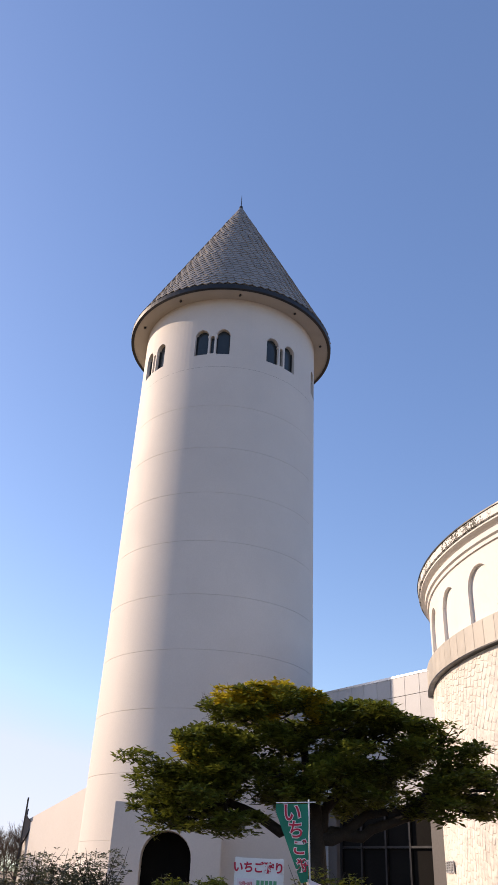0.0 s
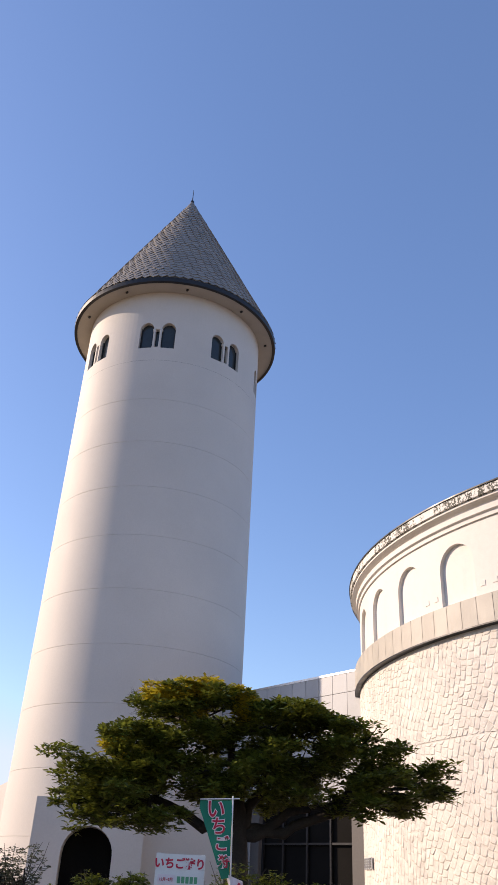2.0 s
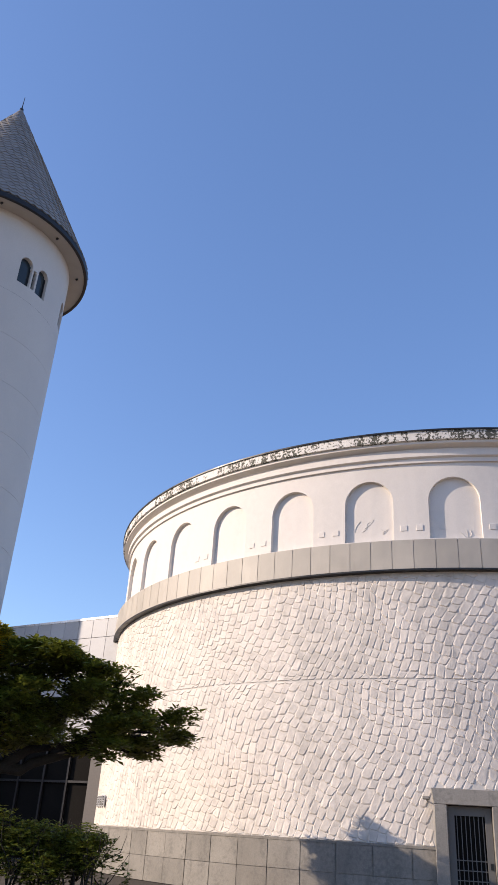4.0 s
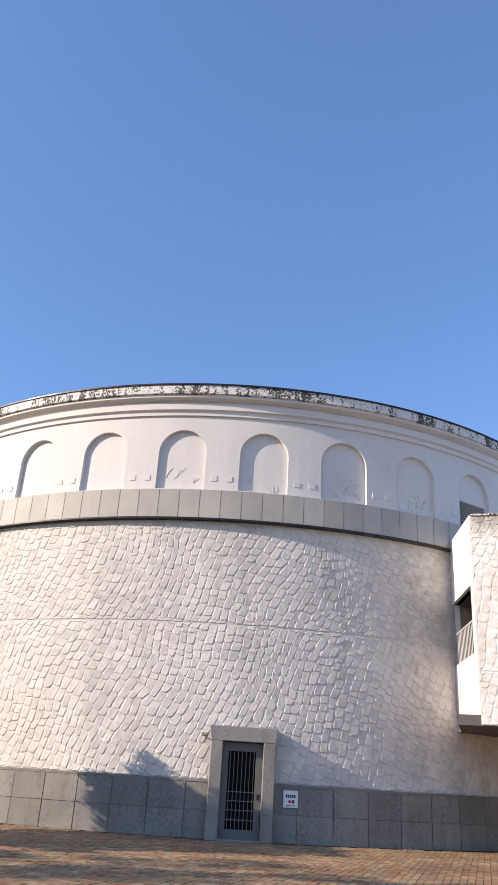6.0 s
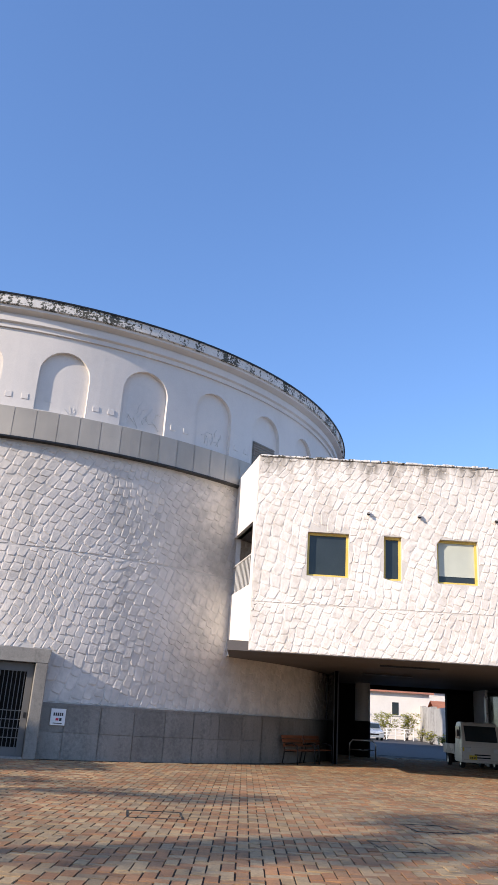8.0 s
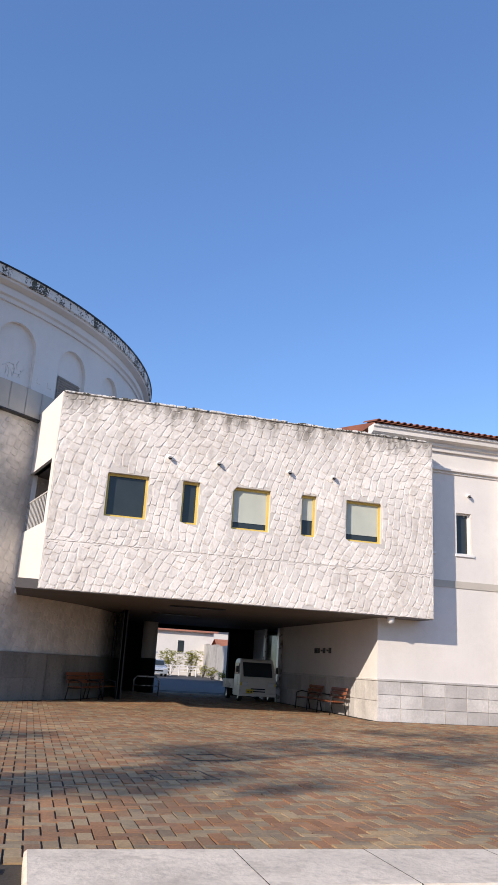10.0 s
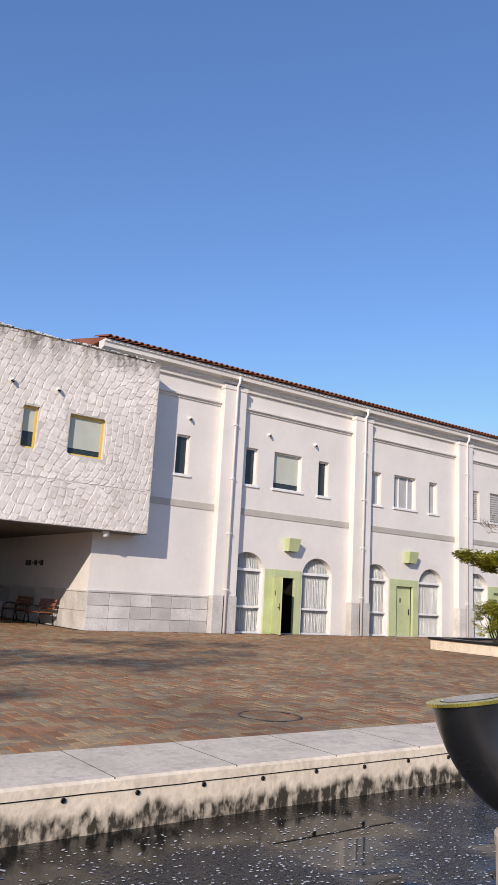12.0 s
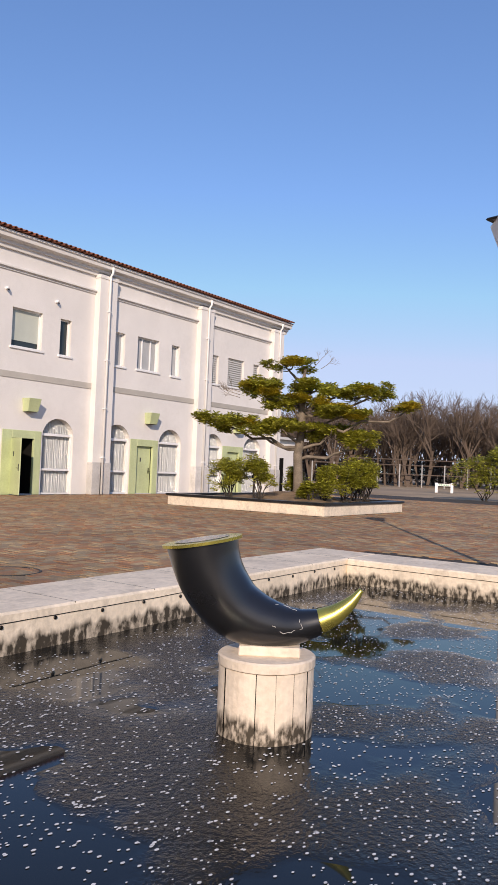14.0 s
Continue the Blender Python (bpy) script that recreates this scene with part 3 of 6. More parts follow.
L_TOP = 9.8
L_OPEN = (0.2, 5.9, 0.0, 4.75, 0)
bm = bmesh.new()
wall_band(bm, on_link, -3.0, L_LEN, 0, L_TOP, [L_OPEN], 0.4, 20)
part("wall", bm, "dark_and_shade", link)
# matt black sheet instead of glass: the dimness behind it is put into the colour
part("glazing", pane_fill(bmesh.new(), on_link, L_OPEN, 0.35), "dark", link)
for s in (0.26, 1.6, 3.1, 4.5, 5.84):
    bm = bmesh.new()
    tube(bm, [on_link(s, 0, 0.25), on_link(s, 4.75, 0.25)], 0.07, 4)
    part("mullion", bm, "dark_metal", link)
for zr in (1.1, 3.0):
    part("transom", tube(bmesh.new(), [on_link(0.2, zr, 0.26), on_link(5.9, zr, 0.26)], 0.06, 4), "dark_metal", link)
PW, PH = 0.88, 1.12
for i in range(int((L_LEN + 3) / PW)):
    for j in range(9):
        s, z = -3 + PW * i, PH * j
        if s + PW > L_OPEN[0] and s < L_OPEN[1] and z < L_OPEN[3] - 0.3:
            continue
        bm = bmesh.new()
        a, b = on_link(s + 0.012, z + 0.012, -0.03), on_link(s + PW - 0.012, min(z + PH, L_TOP) - 0.012, 0.0)
        pts4 = [on_link(s + 0.012, a[2], -0.03), on_link(s + PW - 0.012, a[2], -0.03), on_link(s + PW - 0.012, b[2], -0.03), on_link(s + 0.012, b[2], -0.03)]
        base4 = [on_link(s + 0.012, a[2], 0.01), on_link(s + PW - 0.012, a[2], 0.01), on_link(s + PW - 0.012, b[2], 0.01), on_link(s + 0.012, b[2], 0.01)]
        fv, bv = [bm.verts.new(p) for p in pts4], [bm.verts.new(p) for p in base4]
        bm.faces.new(fv)
        for k in range(4):
            bm.faces.new((fv[k], bv[k], bv[(k + 1) % 4], fv[(k + 1) % 4]))
        part("cladding_panel", bm, "panel", link)
part("roof_edge", tube(bmesh.new(), [on_link(-3, L_TOP + 0.04, 0), on_link(L_LEN, L_TOP + 0.04, 0)], 0.07, 4), "steel", link)
bm = bmesh.new()
quad(bm, on_link(-3, L_TOP, 0), on_link(L_LEN, L_TOP, 0), on_link(L_LEN, L_TOP, 6), on_link(-3, L_TOP, 6))
part("roof", bm, "soffit", link)

# ---- stone-faced wing carried over the passage ----
BX0, BX1, BY, BZ0, BZ1 = 0.0, 12.11, 22.28, 3.147, 8.93


def on_box(s, z, d):
    return (s, BY + d, z)


B_WIN = [(1.56, 2.78), (3.81, 4.33), (5.37, 6.57), (7.59, 8.08), (9.08, 10.3)]
upper = thing("overhanging_wing", 0, 0, 0, label="white rough stone-faced wing with yellow windows over a passage", category="building")
b_open = [(a, b, 5.35, 6.65, 0) for a, b in B_WIN]
bm = bmesh.new()
wall_band(bm, on_box, BX0, BX1, BZ0, BZ1, b_open, 0.3, 20)
part("front_wall", bm, "mortar", upper)
SIDE_A, SIDE_B = Vector((BX0, BY)), Vector((-0.78, 25.6))


def on_side(s, z, d):
    p = SIDE_A + (SIDE_B - SIDE_A) * s
    return (p.x + d, p.y, z)


bm = bmesh.new()
wall_band(bm, on_side, 0.0, 1.0, BZ0, BZ1 + 0.02, [(0.1, 0.9, 5.05, 6.95, 0)], 0.25, 20)
part("side_wall", bm, "plaster", upper)
solid("end_wall", BX1 - 0.3, BX1, BY + 0.3, 24.5, BZ0, BZ1, "mortar", upper)
# ceiling slab coloured near black to carry the passage's shade
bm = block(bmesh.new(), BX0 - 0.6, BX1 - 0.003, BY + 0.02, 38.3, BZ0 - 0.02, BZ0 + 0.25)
part("soffit_slab", bm, "dark_and_shade", upper)
solid("roof_slab", BX0, BX1, BY + 0.3, 33.0, 8.3, 8.5, "soffit", upper)
# balcony floor, ceiling and back: the recess's shade is put into their colour
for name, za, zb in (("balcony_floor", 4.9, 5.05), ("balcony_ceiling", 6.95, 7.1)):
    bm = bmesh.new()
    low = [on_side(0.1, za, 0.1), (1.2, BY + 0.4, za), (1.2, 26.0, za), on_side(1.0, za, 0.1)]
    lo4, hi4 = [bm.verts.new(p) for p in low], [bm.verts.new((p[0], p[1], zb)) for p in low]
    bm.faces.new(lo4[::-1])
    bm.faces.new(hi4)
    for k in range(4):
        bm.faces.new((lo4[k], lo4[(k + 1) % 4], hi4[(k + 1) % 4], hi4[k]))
    part(name, bm, "dark_and_shade", upper)
solid("balcony_back", 0.95, 1.15, BY + 0.4, 26.0, 5.05, 6.95, "dark_and_shade", upper)
rail = part("railing", tube(bmesh.new(), [on_side(0.1, 5.98, 0.06), on_side(0.9, 5.98, 0.06)], 0.03, 8), "soffit", upper)
for i in range(15):
    s = 0.12 + 0.76 * i / 14
    part("baluster", tube(bmesh.new(), [on_side(s, 5.06, 0.06), on_side(s, 5.97, 0.06)], 0.016, 6), "soffit", rail)


def framed_window(parent, place, o, frame_mat, blind=0.0, pane_mat="glass", t=0.06, d=0.14, mullions=(), sill=""):
    """A window in a wall opening: frame bars, pane, blind and sill."""
    a, b, z0, z1, _ = o
    win = part("window", pane_fill(bmesh.new(), place, (a, b, z0, z1, 0), d + 0.05), pane_mat, parent)
    for q in ((a, a + t, z0, z1), (b - t, b, z0, z1), (a + t, b - t, z0, z0 + t), (a + t, b - t, z1 - t, z1)) + tuple((m - 0.025, m + 0.025, z0 + t, z1 - t) for m in mullions):
        bm = bmesh.new()
        vs = [place(s, z, dd) for dd in (d, d + 0.06) for s, z in ((q[0], q[2]), (q[1], q[2]), (q[1], q[3]), (q[0], q[3]))]
        v = [bm.verts.new(p) for p in vs]
        for f in ((0, 1, 2, 3), (7, 6, 5, 4), (0, 4, 5, 1), (1, 5, 6, 2), (2, 6, 7, 3), (3, 7, 4, 0)):
            bm.faces.new([v[i] for i in f])
        part("frame_bar", bm, frame_mat, win)
    if blind:
        part("blind", pane_fill(bmesh.new(), place, (a + t, b - t, z1 - t - (z1 - z0 - 2 * t) * blind, z1 - t, 0), d + 0.03), "blind", win, "lowered pale blind")
    if sill:
        bm = bmesh.new()
        p0, p1 = place(a - 0.08, z0 - 0.09, -0.06), place(b + 0.08, z0, d)
        block(bm, p0[0], p1[0], p0[1], p1[1], p0[2], p1[2], 0.01)
        part("sill", bm, sill, win)
    return win


for o, bl in zip(b_open, (0.0, 0.0, 0.85, 0.6, 0.85)):
    framed_window(upper, on_box, o, "yellow", bl, t=0.07)


def hooded_vent(parent, x, z, y):
    bm = bmesh.new()
    tube(bm, [(x, y + 0.05, z), (x, y - 0.08, z), (x, y - 0.12, z - 0.035)], [0.062, 0.062, 0.058], 12)
    v = part("hooded_vent", bm, "white", parent, "small white hooded wall vent", smooth=False)
    # flat black disc on the closed tube, painting the shade of its hollow
    part("vent_mouth", lathe(bmesh.new(), [(0.002, -0.004), (0.056, -0.004), (0.056, 0.0)], 12), "dark", v).matrix_local = pose(x, y - 0.131, z - 0.045, 62, 0, 0)


for x in (3.33, 4.84, 7.12, 8.59):
    hooded_vent(upper, x, 7.31, BY)

# ---- long building ----
FY = 23.2
PIL = [15.75 + 6.68 * k for k in range(4)]            # pilaster middles; the last one stands at the end
PIL[3] = 35.55


def on_front(s, z, d):
    return (s, FY + d, z)


long_house = thing("long_building", 0, 0, 0, label="long white two-storey building with arched ground-floor windows and tiled roof", category="building")
END = 36.15
arches, uppers = [], []
for k in range(3):
    o = 6.68 * k
    arches += [(16.12 + o, 17.66 + o, 0, 2.95, 0.7), (17.7 + o, 19.5 + o, 0, 2.4, 0), (19.55 + o, 21.12 + o, 0, 2.95, 0.7)]
for k in range(-1, 3):
    o = 6.68 * k
    uppers += [(17.9 + o, 19.3 + o, 5.47, 6.9, 0), (20.18 + o, 20.74 + o, 5.45, 6.87, 0)] + ([(16.55 + o, 17.11 + o, 5.45, 6.87, 0)] if k >= 0 else [])
uppers.sort()
bm = bmesh.new()
wall_band(bm, on_front, 10.65, END, 0, 4.3, arches, 0.4, 30)
part("ground_storey", bm, "plaster", long_house)
bm = bmesh.new()
wall_band(bm, on_front, 10.65, END, 4.3, 9.3, uppers, 0.4, 30)
part("upper_storey", bm, "plaster", long_house)
solid("end_wall", END - 0.4, END, FY + 0.4, FY + 11, 0, 9.3, "plaster", long_house)
solid("back_wall", 10.65, END, FY + 11, FY + 11.4, 0, 9.3, "plaster", long_house)
solid("inner_floor", 11.2, END - 0.4, FY + 0.4, FY + 11, 4.1, 4.3, "soffit", long_house)
solid("partition", 11.2, END - 0.4, FY + 3.0, FY + 3.2, 0.0, 9.2, "soffit", long_house)
for c in PIL:
    pl = solid("pilaster", c - 0.5, c + 0.5, FY - 0.28, FY, 1.3, 9.0, "plaster", long_house, 0.012)
    solid("capital", c - 0.53, c + 0.53, FY - 0.31, FY, 8.85, 9.0, "plaster", pl, 0.01)
    solid("base_stone", c - 0.52, c - 0.06, FY - 0.32, FY, 0, 1.3, "pale_stone", pl, 0.012)
    solid("base_stone", c + 0.06, c + 0.52, FY - 0.32, FY, 0, 1.3, "pale_stone", pl, 0.012)
    dp = part("downpipe", tube(bmesh.new(), [(c, FY - 0.36, 0.02), (c, FY - 0.36, 9.0), (c, FY - 0.46, 9.12), (c, FY - 0.48, 9.36)], 0.05, 10), "white", long_house, "white downpipe", smooth=True)
    for z in (1.5, 3.5, 5.5, 7.5):
        solid("pipe_clip", c - 0.075, c + 0.075, FY - 0.42, FY - 0.27, z, z + 0.04, "white", dp)
spans = [(10.65, PIL[0] - 0.5)] + [(PIL[k] + 0.5, PIL[k + 1] - 0.5) for k in range(3)]
for a, b in spans:
    solid("string_course", a, b, FY - 0.03, FY, 4.3, 4.53, "belt", long_house)
    solid("ledge", a, b, FY - 0.14, FY, 8.28, 8.36, "plaster", long_house, 0.01)
    solid("ledge_shadow_groove", a, b, FY - 0.05, FY, 8.2, 8.28, "plaster", long_house)
bm = bmesh.new()
prof = [(0.0, 8.95), (0.1, 8.95), (0.12, 9.08), (0.2, 9.1), (0.22, 9.2), (0.42, 9.26), (0.44, 9.4), (0.5, 9.42), (0.5, 9.5), (0.0, 9.52)]
xa, xb = 10.2, END + 0.4
for (d0, z0), (d1, z1) in zip(prof, prof[1:]):
    quad(bm, (xa, FY - d0, z0), (xb, FY - d0, z0), (xb, FY - d1, z1), (xa, FY - d1, z1))
for x in (xa, xb):
    bm.faces.new([bm.verts.new((x, FY - d, z)) for d, z in (prof if x == xa else prof[::-1])])
part("cornice", bm, "plaster", long_house)
bm = bmesh.new()
quad(bm, (xa, FY - 0.55, 9.52), (xb, FY - 0.55, 9.52), (xb, FY + 5.7, 10.9), (xa, FY + 5.7, 10.9))
quad(bm, (xa, FY + 12, 9.52), (xa, FY + 5.7, 10.9), (xb, FY + 5.7, 10.9), (xb, FY + 12, 9.52))
quad(bm, (xa, FY - 0.55, 9.5), (xa, FY + 5.7, 9.5), (xa, FY + 5.7, 10.9), (xa, FY - 0.55, 9.52))
quad(bm, (xb, FY - 0.55, 9.5), (xb, FY + 5.7, 9.5), (xb, FY + 5.7, 10.9), (xb, FY - 0.55, 9.52))
roof = part("roof", bm, "tile", long_house)
cover = bmesh.new()
for k in range(6):
    a0, a1 = math.pi * k / 6, math.pi * (k + 1) / 6
    p = [(0.085 * math.cos(a), 0.08 * math.sin(a)) for a in (a0, a1)]
    quad(cover, (p[0][0], 0, p[0][1]), (p[1][0], 0, p[1][1]), (p[1][0], 1.2, p[1][1]), (p[0][0], 1.2, p[0][1]))
    quad(cover, (p[0][0] * 0.75, 0, p[0][1] * 0.75), (p[0][0], 0, p[0][1]), (p[1][0], 0, p[1][1]), (p[1][0] * 0.75, 0, p[1][1] * 0.75))
cm = bpy.data.meshes.new("roof_tile")
cover.to_mesh(cm)
cover.free()
cm.materials.append(M["tile"])
shared("roof_tile", [cm], [pose(xa + 0.1 + 0.235 * k, FY - 0.66, 9.54, 12.4, 0, 0) for k in range(int((xb - xa) / 0.235))], roof)
# plinth of the plain end bay
plinth = thing("stone_plinth", 0, 0, 0, label="pale stone plinth blocks along the wall foot", category="plinth", kind="structure")
solid("plinth_cap", 10.6, PIL[0] - 0.52, FY - 0.07, FY, 1.2, 1.27, "pale_stone", plinth, 0.01)


# ---- foliage helpers ----
def leaf_cloud(pads, count, size, rng, flat=0.5, slender=0.5, gaps=2.1):
    """Small leaves in whorls, scattered through pads of (x, y, z, rx, ry, rz); kept thick towards the upper skin."""
    v, f = [], []
    weights = [p[3] * p[4] + p[3] * p[5] for p in pads]
    for _ in range(count // 5):
        x, y, z, rx, ry, rz = rng.choices(pads, weights)[0]
        for _ in range(40):
            q = Vector((rng.uniform(-1, 1), rng.uniform(-1, 1), rng.uniform(-1, 1)))
            if 0.25 < q.length_squared < 1 and noise.noise(Vector((x + q.x * rx, y + q.y * ry, z + q.z * rz)) * gaps) > -0.08 - 0.2 * q.z:
                break
        c = Vector((x + q.x * rx, y + q.y * ry, z + q.z * rz))
        turn = rng.uniform(0, 6.28)
        for k in range(5):
            a = turn + k * 1.257 + rng.uniform(-0.3, 0.3)
            out = Vector((math.cos(a), math.sin(a), rng.uniform(-0.5, 0.9) * (1 - flat) + 0.12)).normalized()
            side = out.cross(Vector((rng.uniform(-0.4, 0.4), rng.uniform(-0.4, 0.4), 1))).normalized()
            ln = size * rng.uniform(0.7, 1.25)
            w = ln * slender * 0.5
            b = len(v)
            v += [tuple(c + out * ln * 0.1), tuple(c + out * ln * 0.55 + side * w), tuple(c + out * ln - Vector((0, 0, ln * 0.12))), tuple(c + out * ln * 0.55 - side * w)]
            f.append((b, b + 1, b + 2, b + 3))
    return v, f


def limb(bm, a, b, r0, r1, rng, bend=0.15, n=5, seg=7):
    a, b = Vector(a), Vector(b)
    ln = (b - a).length
    pts, off = [], Vector((0, 0, 0))
    for i in range(n + 1):
        u = i / n
        if 0 < i < n:
            off = Vector([rng.uniform(-1, 1) for _ in range(3)]) * bend * ln * 0.5
        pts.append(a.lerp(b, u) + (off if 0 < i < n else Vector()) + Vector((0, 0, -bend * ln * 0.5 * math.sin(math.pi * u))))
    tube(bm, pts, [r0 + (r1 - r0) * i / n for i in range(n + 1)], seg)
    return pts


def bare_spray(bm, at, way, ln, rng, depth=3, r=0.012):
    way = Vector(way).normalized()
    end = Vector(at) + way * ln
    tube(bm, [at, end], [r, r * 0.6], 4, False)
    if depth:
        for _ in range(3):
            w = (way + Vector([rng.uniform(-0.7, 0.7) for _ in range(3)]) + Vector((0, 0, 0.2))).normalized()
            bare_spray(bm, tuple(Vector(at) + way * ln * rng.uniform(0.5, 1)), w, ln * 0.65, rng, depth - 1, r * 0.6)


# ---- umbrella-shaped evergreen in front of the tower ----
T1_AZ, T1_D, T1_K = radians(-49.2), 20.8, 1.157
T1 = Vector((T1_D * math.sin(T1_AZ), T1_D * math.cos(T1_AZ)))
T1_R = Vector((math.cos(T1_AZ), -math.sin(T1_AZ)))     # to the right as seen from the path
T1_IN = Vector((-math.sin(T1_AZ), -math.cos(T1_AZ)))


def t1(u, z, w=0.0):
    p = T1 + (T1_R * u + T1_IN * w) * T1_K
    return (p.x, p.y, 1.35 + (z - 1.35) * T1_K * 0.94)


rng = random.Random(11)
tree = thing("evergreen_tree", T1.x, T1.y, 0, label="spreading dark evergreen tree with some yellowed leaves", category="tree")
tree.matrix_world = Matrix.Identity(4)
PADS1 = [(-1.7, 4.95, 0.65, 0.2), (-0.75, 5.05, 0.85, 0.25), (-2.3, 4.25, 0.85, 0.3), (-2.95, 3.7, 0.95, 0.34), (-3.5, 3.05, 0.65, 0.3), (-3.15, 2.6, 0.5, 0.22),
         (-2.3, 3.2, 1.1, 0.42), (-1.5, 3.8, 0.85, 0.4), (-1.95, 2.6, 0.75, 0.26), (0.6, 4.75, 0.75, 0.3), (1.45, 4.65, 0.95, 0.36), (2.3, 4.3, 0.75, 0.38),
         (0.85, 4.05, 0.95, 0.36), (1.8, 3.8, 0.85, 0.38), (3.15, 3.9, 0.75, 0.36), (3.9, 3.75, 0.55, 0.32), (3.5, 3.15, 0.55, 0.24), (2.8, 3.55, 0.75, 0.3), (4.4, 3.45, 0.28, 0.16), (-0.6, 4.2, 0.75, 0.34),
         (0.1, 3.45, 0.8, 0.3), (-0.9, 3.2, 0.7, 0.3), (0.9, 3.3, 0.7, 0.26), (-2.9, 2.95, 0.7, 0.3), (2.6, 3.0, 0.6, 0.25)]
pads = []
for u, z, ru, rz in PADS1:
    for w in (-1.3, 0.0, 1.3) if abs(u) < 3 else (-0.5, 0.6):
        if abs(w) > 1 and rng.random() < 0.25:
            continue
        x, y, zz = t1(u + rng.uniform(-0.2, 0.2), z + rng.uniform(-0.12, 0.12) - abs(w) * 0.12, w)
        for _ in range(6):
            pads.append((x + rng.uniform(-0.85, 0.85) * ru, y + rng.uniform(-0.85, 0.85) * ru, zz + rng.uniform(-0.7, 0.8) * rz, ru * rng.uniform(0.42, 0.66), ru * rng.uniform(0.42, 0.66), rz * rng.uniform(0.4, 0.8)))
v, f = leaf_cloud(pads, 66000, 0.22, rng, 0.2, 0.4, 1.9)
from_lists("crown", v, f, "leaf", tree)
yp = [(*t1(u, z, w), r * 1.25, r * 1.25, 0.2) for u, z, r in ((-1.9, 5.12, 0.35), (-1.35, 5.2, 0.45), (-0.8, 5.25, 0.4), (-0.2, 5.1, 0.35), (-1.2, 4.9, 0.4), (0.1, 4.85, 0.3), (-2.6, 3.9, 0.3)) for w in (0.3, 1.1)]
v, f = leaf_cloud(yp, 7500, 0.18, rng, 0.4, 0.42)
from_lists("yellow_leaves", v, f, "leaf_y", tree, "yellowed leaf clusters")
bm = bmesh.new()
tube(bm, [t1(0.0, -0.1), t1(0.02, 0.8), t1(-0.05, 1.8), t1(-0.1, 2.6), t1(-0.15, 3.1)], [0.4, 0.32, 0.29, 0.29, 0.24], 12)
MAIN = [(-1.9, 3.0), (-0.9, 3.7), (-0.3, 4.5), (0.7, 3.9), (1.5, 2.95), (2.3, 3.3)]
for u, z in MAIN:
    limb(bm, t1(-0.1, 2.3 + 0.2 * rng.random()), t1(u, z, rng.uniform(-0.4, 0.4)), 0.17, 0.09, rng, 0.14)
for u, z, ru, rz in PADS1:
    mid = min(MAIN, key=lambda q: (q[0] - u * 0.6) ** 2 + (q[1] - z) ** 2)
    limb(bm, t1(*mid), t1(u, z - rz * 0.4, rng.uniform(-0.5, 0.5)), 0.06, 0.025, rng, 0.12)
    for _ in range(4):
        limb(bm, t1(u * 0.85, z - rz * 0.5), t1(u + rng.uniform(-ru, ru) * 0.8, z + rng.uniform(-0.1, rz), rng.uniform(-0.8, 0.8)), 0.03, 0.01, rng, 0.2, 3, 5)
part("trunk", bm, "bark", tree, smooth=True)
bm = bmesh.new()
for u, z, du in ((-2.1, 4.6, -0.7), (-2.2, 4.9, -0.5), (-1.9, 5.0, -0.3)):
    bare_spray(bm, t1(u, z), (T1_R * du).to_3d() + Vector((0, 0, 0.6)), 0.4, rng)
part("bare_twigs", bm, "twig", tree)

# ---- tall evergreens west of the pool, whose shade dapples the plaza ----
def shade_tree(x, y, h, r, seed):
    rg = random.Random(seed)
    st = thing("tall_evergreen", x, y, 0, label="tall sparse evergreen standing west of the plaza", category="tree", group="evergreens west of the plaza")
    pd, bm = [], bmesh.new()
    tube(bm, [(0, 0, -0.1), (0.1, 0, h * 0.3), (-0.1, 0.1, h * 0.65), (0, 0, h * 0.95)], [0.32, 0.26, 0.17, 0.04], 10)
    for k in range(26):
        z, a = h * rg.uniform(0.5, 0.97), rg.uniform(0, 6.28)
        d = r * rg.uniform(0.25, 1.0) * (1.25 - 0.6 * z / h)
        c = (d * math.cos(a), d * math.sin(a), z)
        limb(bm, (0, 0, z - 0.5 - 0.15 * d), c, 0.07, 0.02, rg, 0.1, 4, 6)
        pd.append((*c, rg.uniform(0.55, 1.1), rg.uniform(0.55, 1.1), rg.uniform(0.25, 0.45)))
    part("trunk", bm, "bark", st, smooth=True)
    v, f = leaf_cloud(pd, 5500, 0.26, rg, 0.25, 0.45)
    from_lists("crown", v, f, "leaf", st)


shade_tree(-28.0, -2.2, 14.0, 4.2, 5)
shade_tree(-24.0, -6.5, 19.0, 3.6, 8)

# ---- pruned tree in the planter ----
PX0, PX1, PY0, PY1 = 19.8, 25.45, 10.97, 17.0
planter = thing("planter", 0, 0, 0, label="low white square planter with a dark coping", category="planter")
for a, b, c, d in ((PX0, PX1, PY0, PY0 + 0.25), (PX0, PX1, PY1 - 0.25, PY1), (PX0, PX0 + 0.25, PY0 + 0.25, PY1 - 0.25), (PX1 - 0.25, PX1, PY0 + 0.25, PY1 - 0.25)):
    solid("wall", a, b, c, d, 0, 0.32, "coping", planter, 0.01)
    solid("coping", a - 0.06, b + 0.06, c - 0.06 if b - a > 1 else c, d + 0.06 if b - a > 1 else d, 0.32, 0.39, "dark_metal", planter, 0.012)
soil = bmesh.new()
bmesh.ops.create_grid(soil, x_segments=24, y_segments=24, size=0.5)
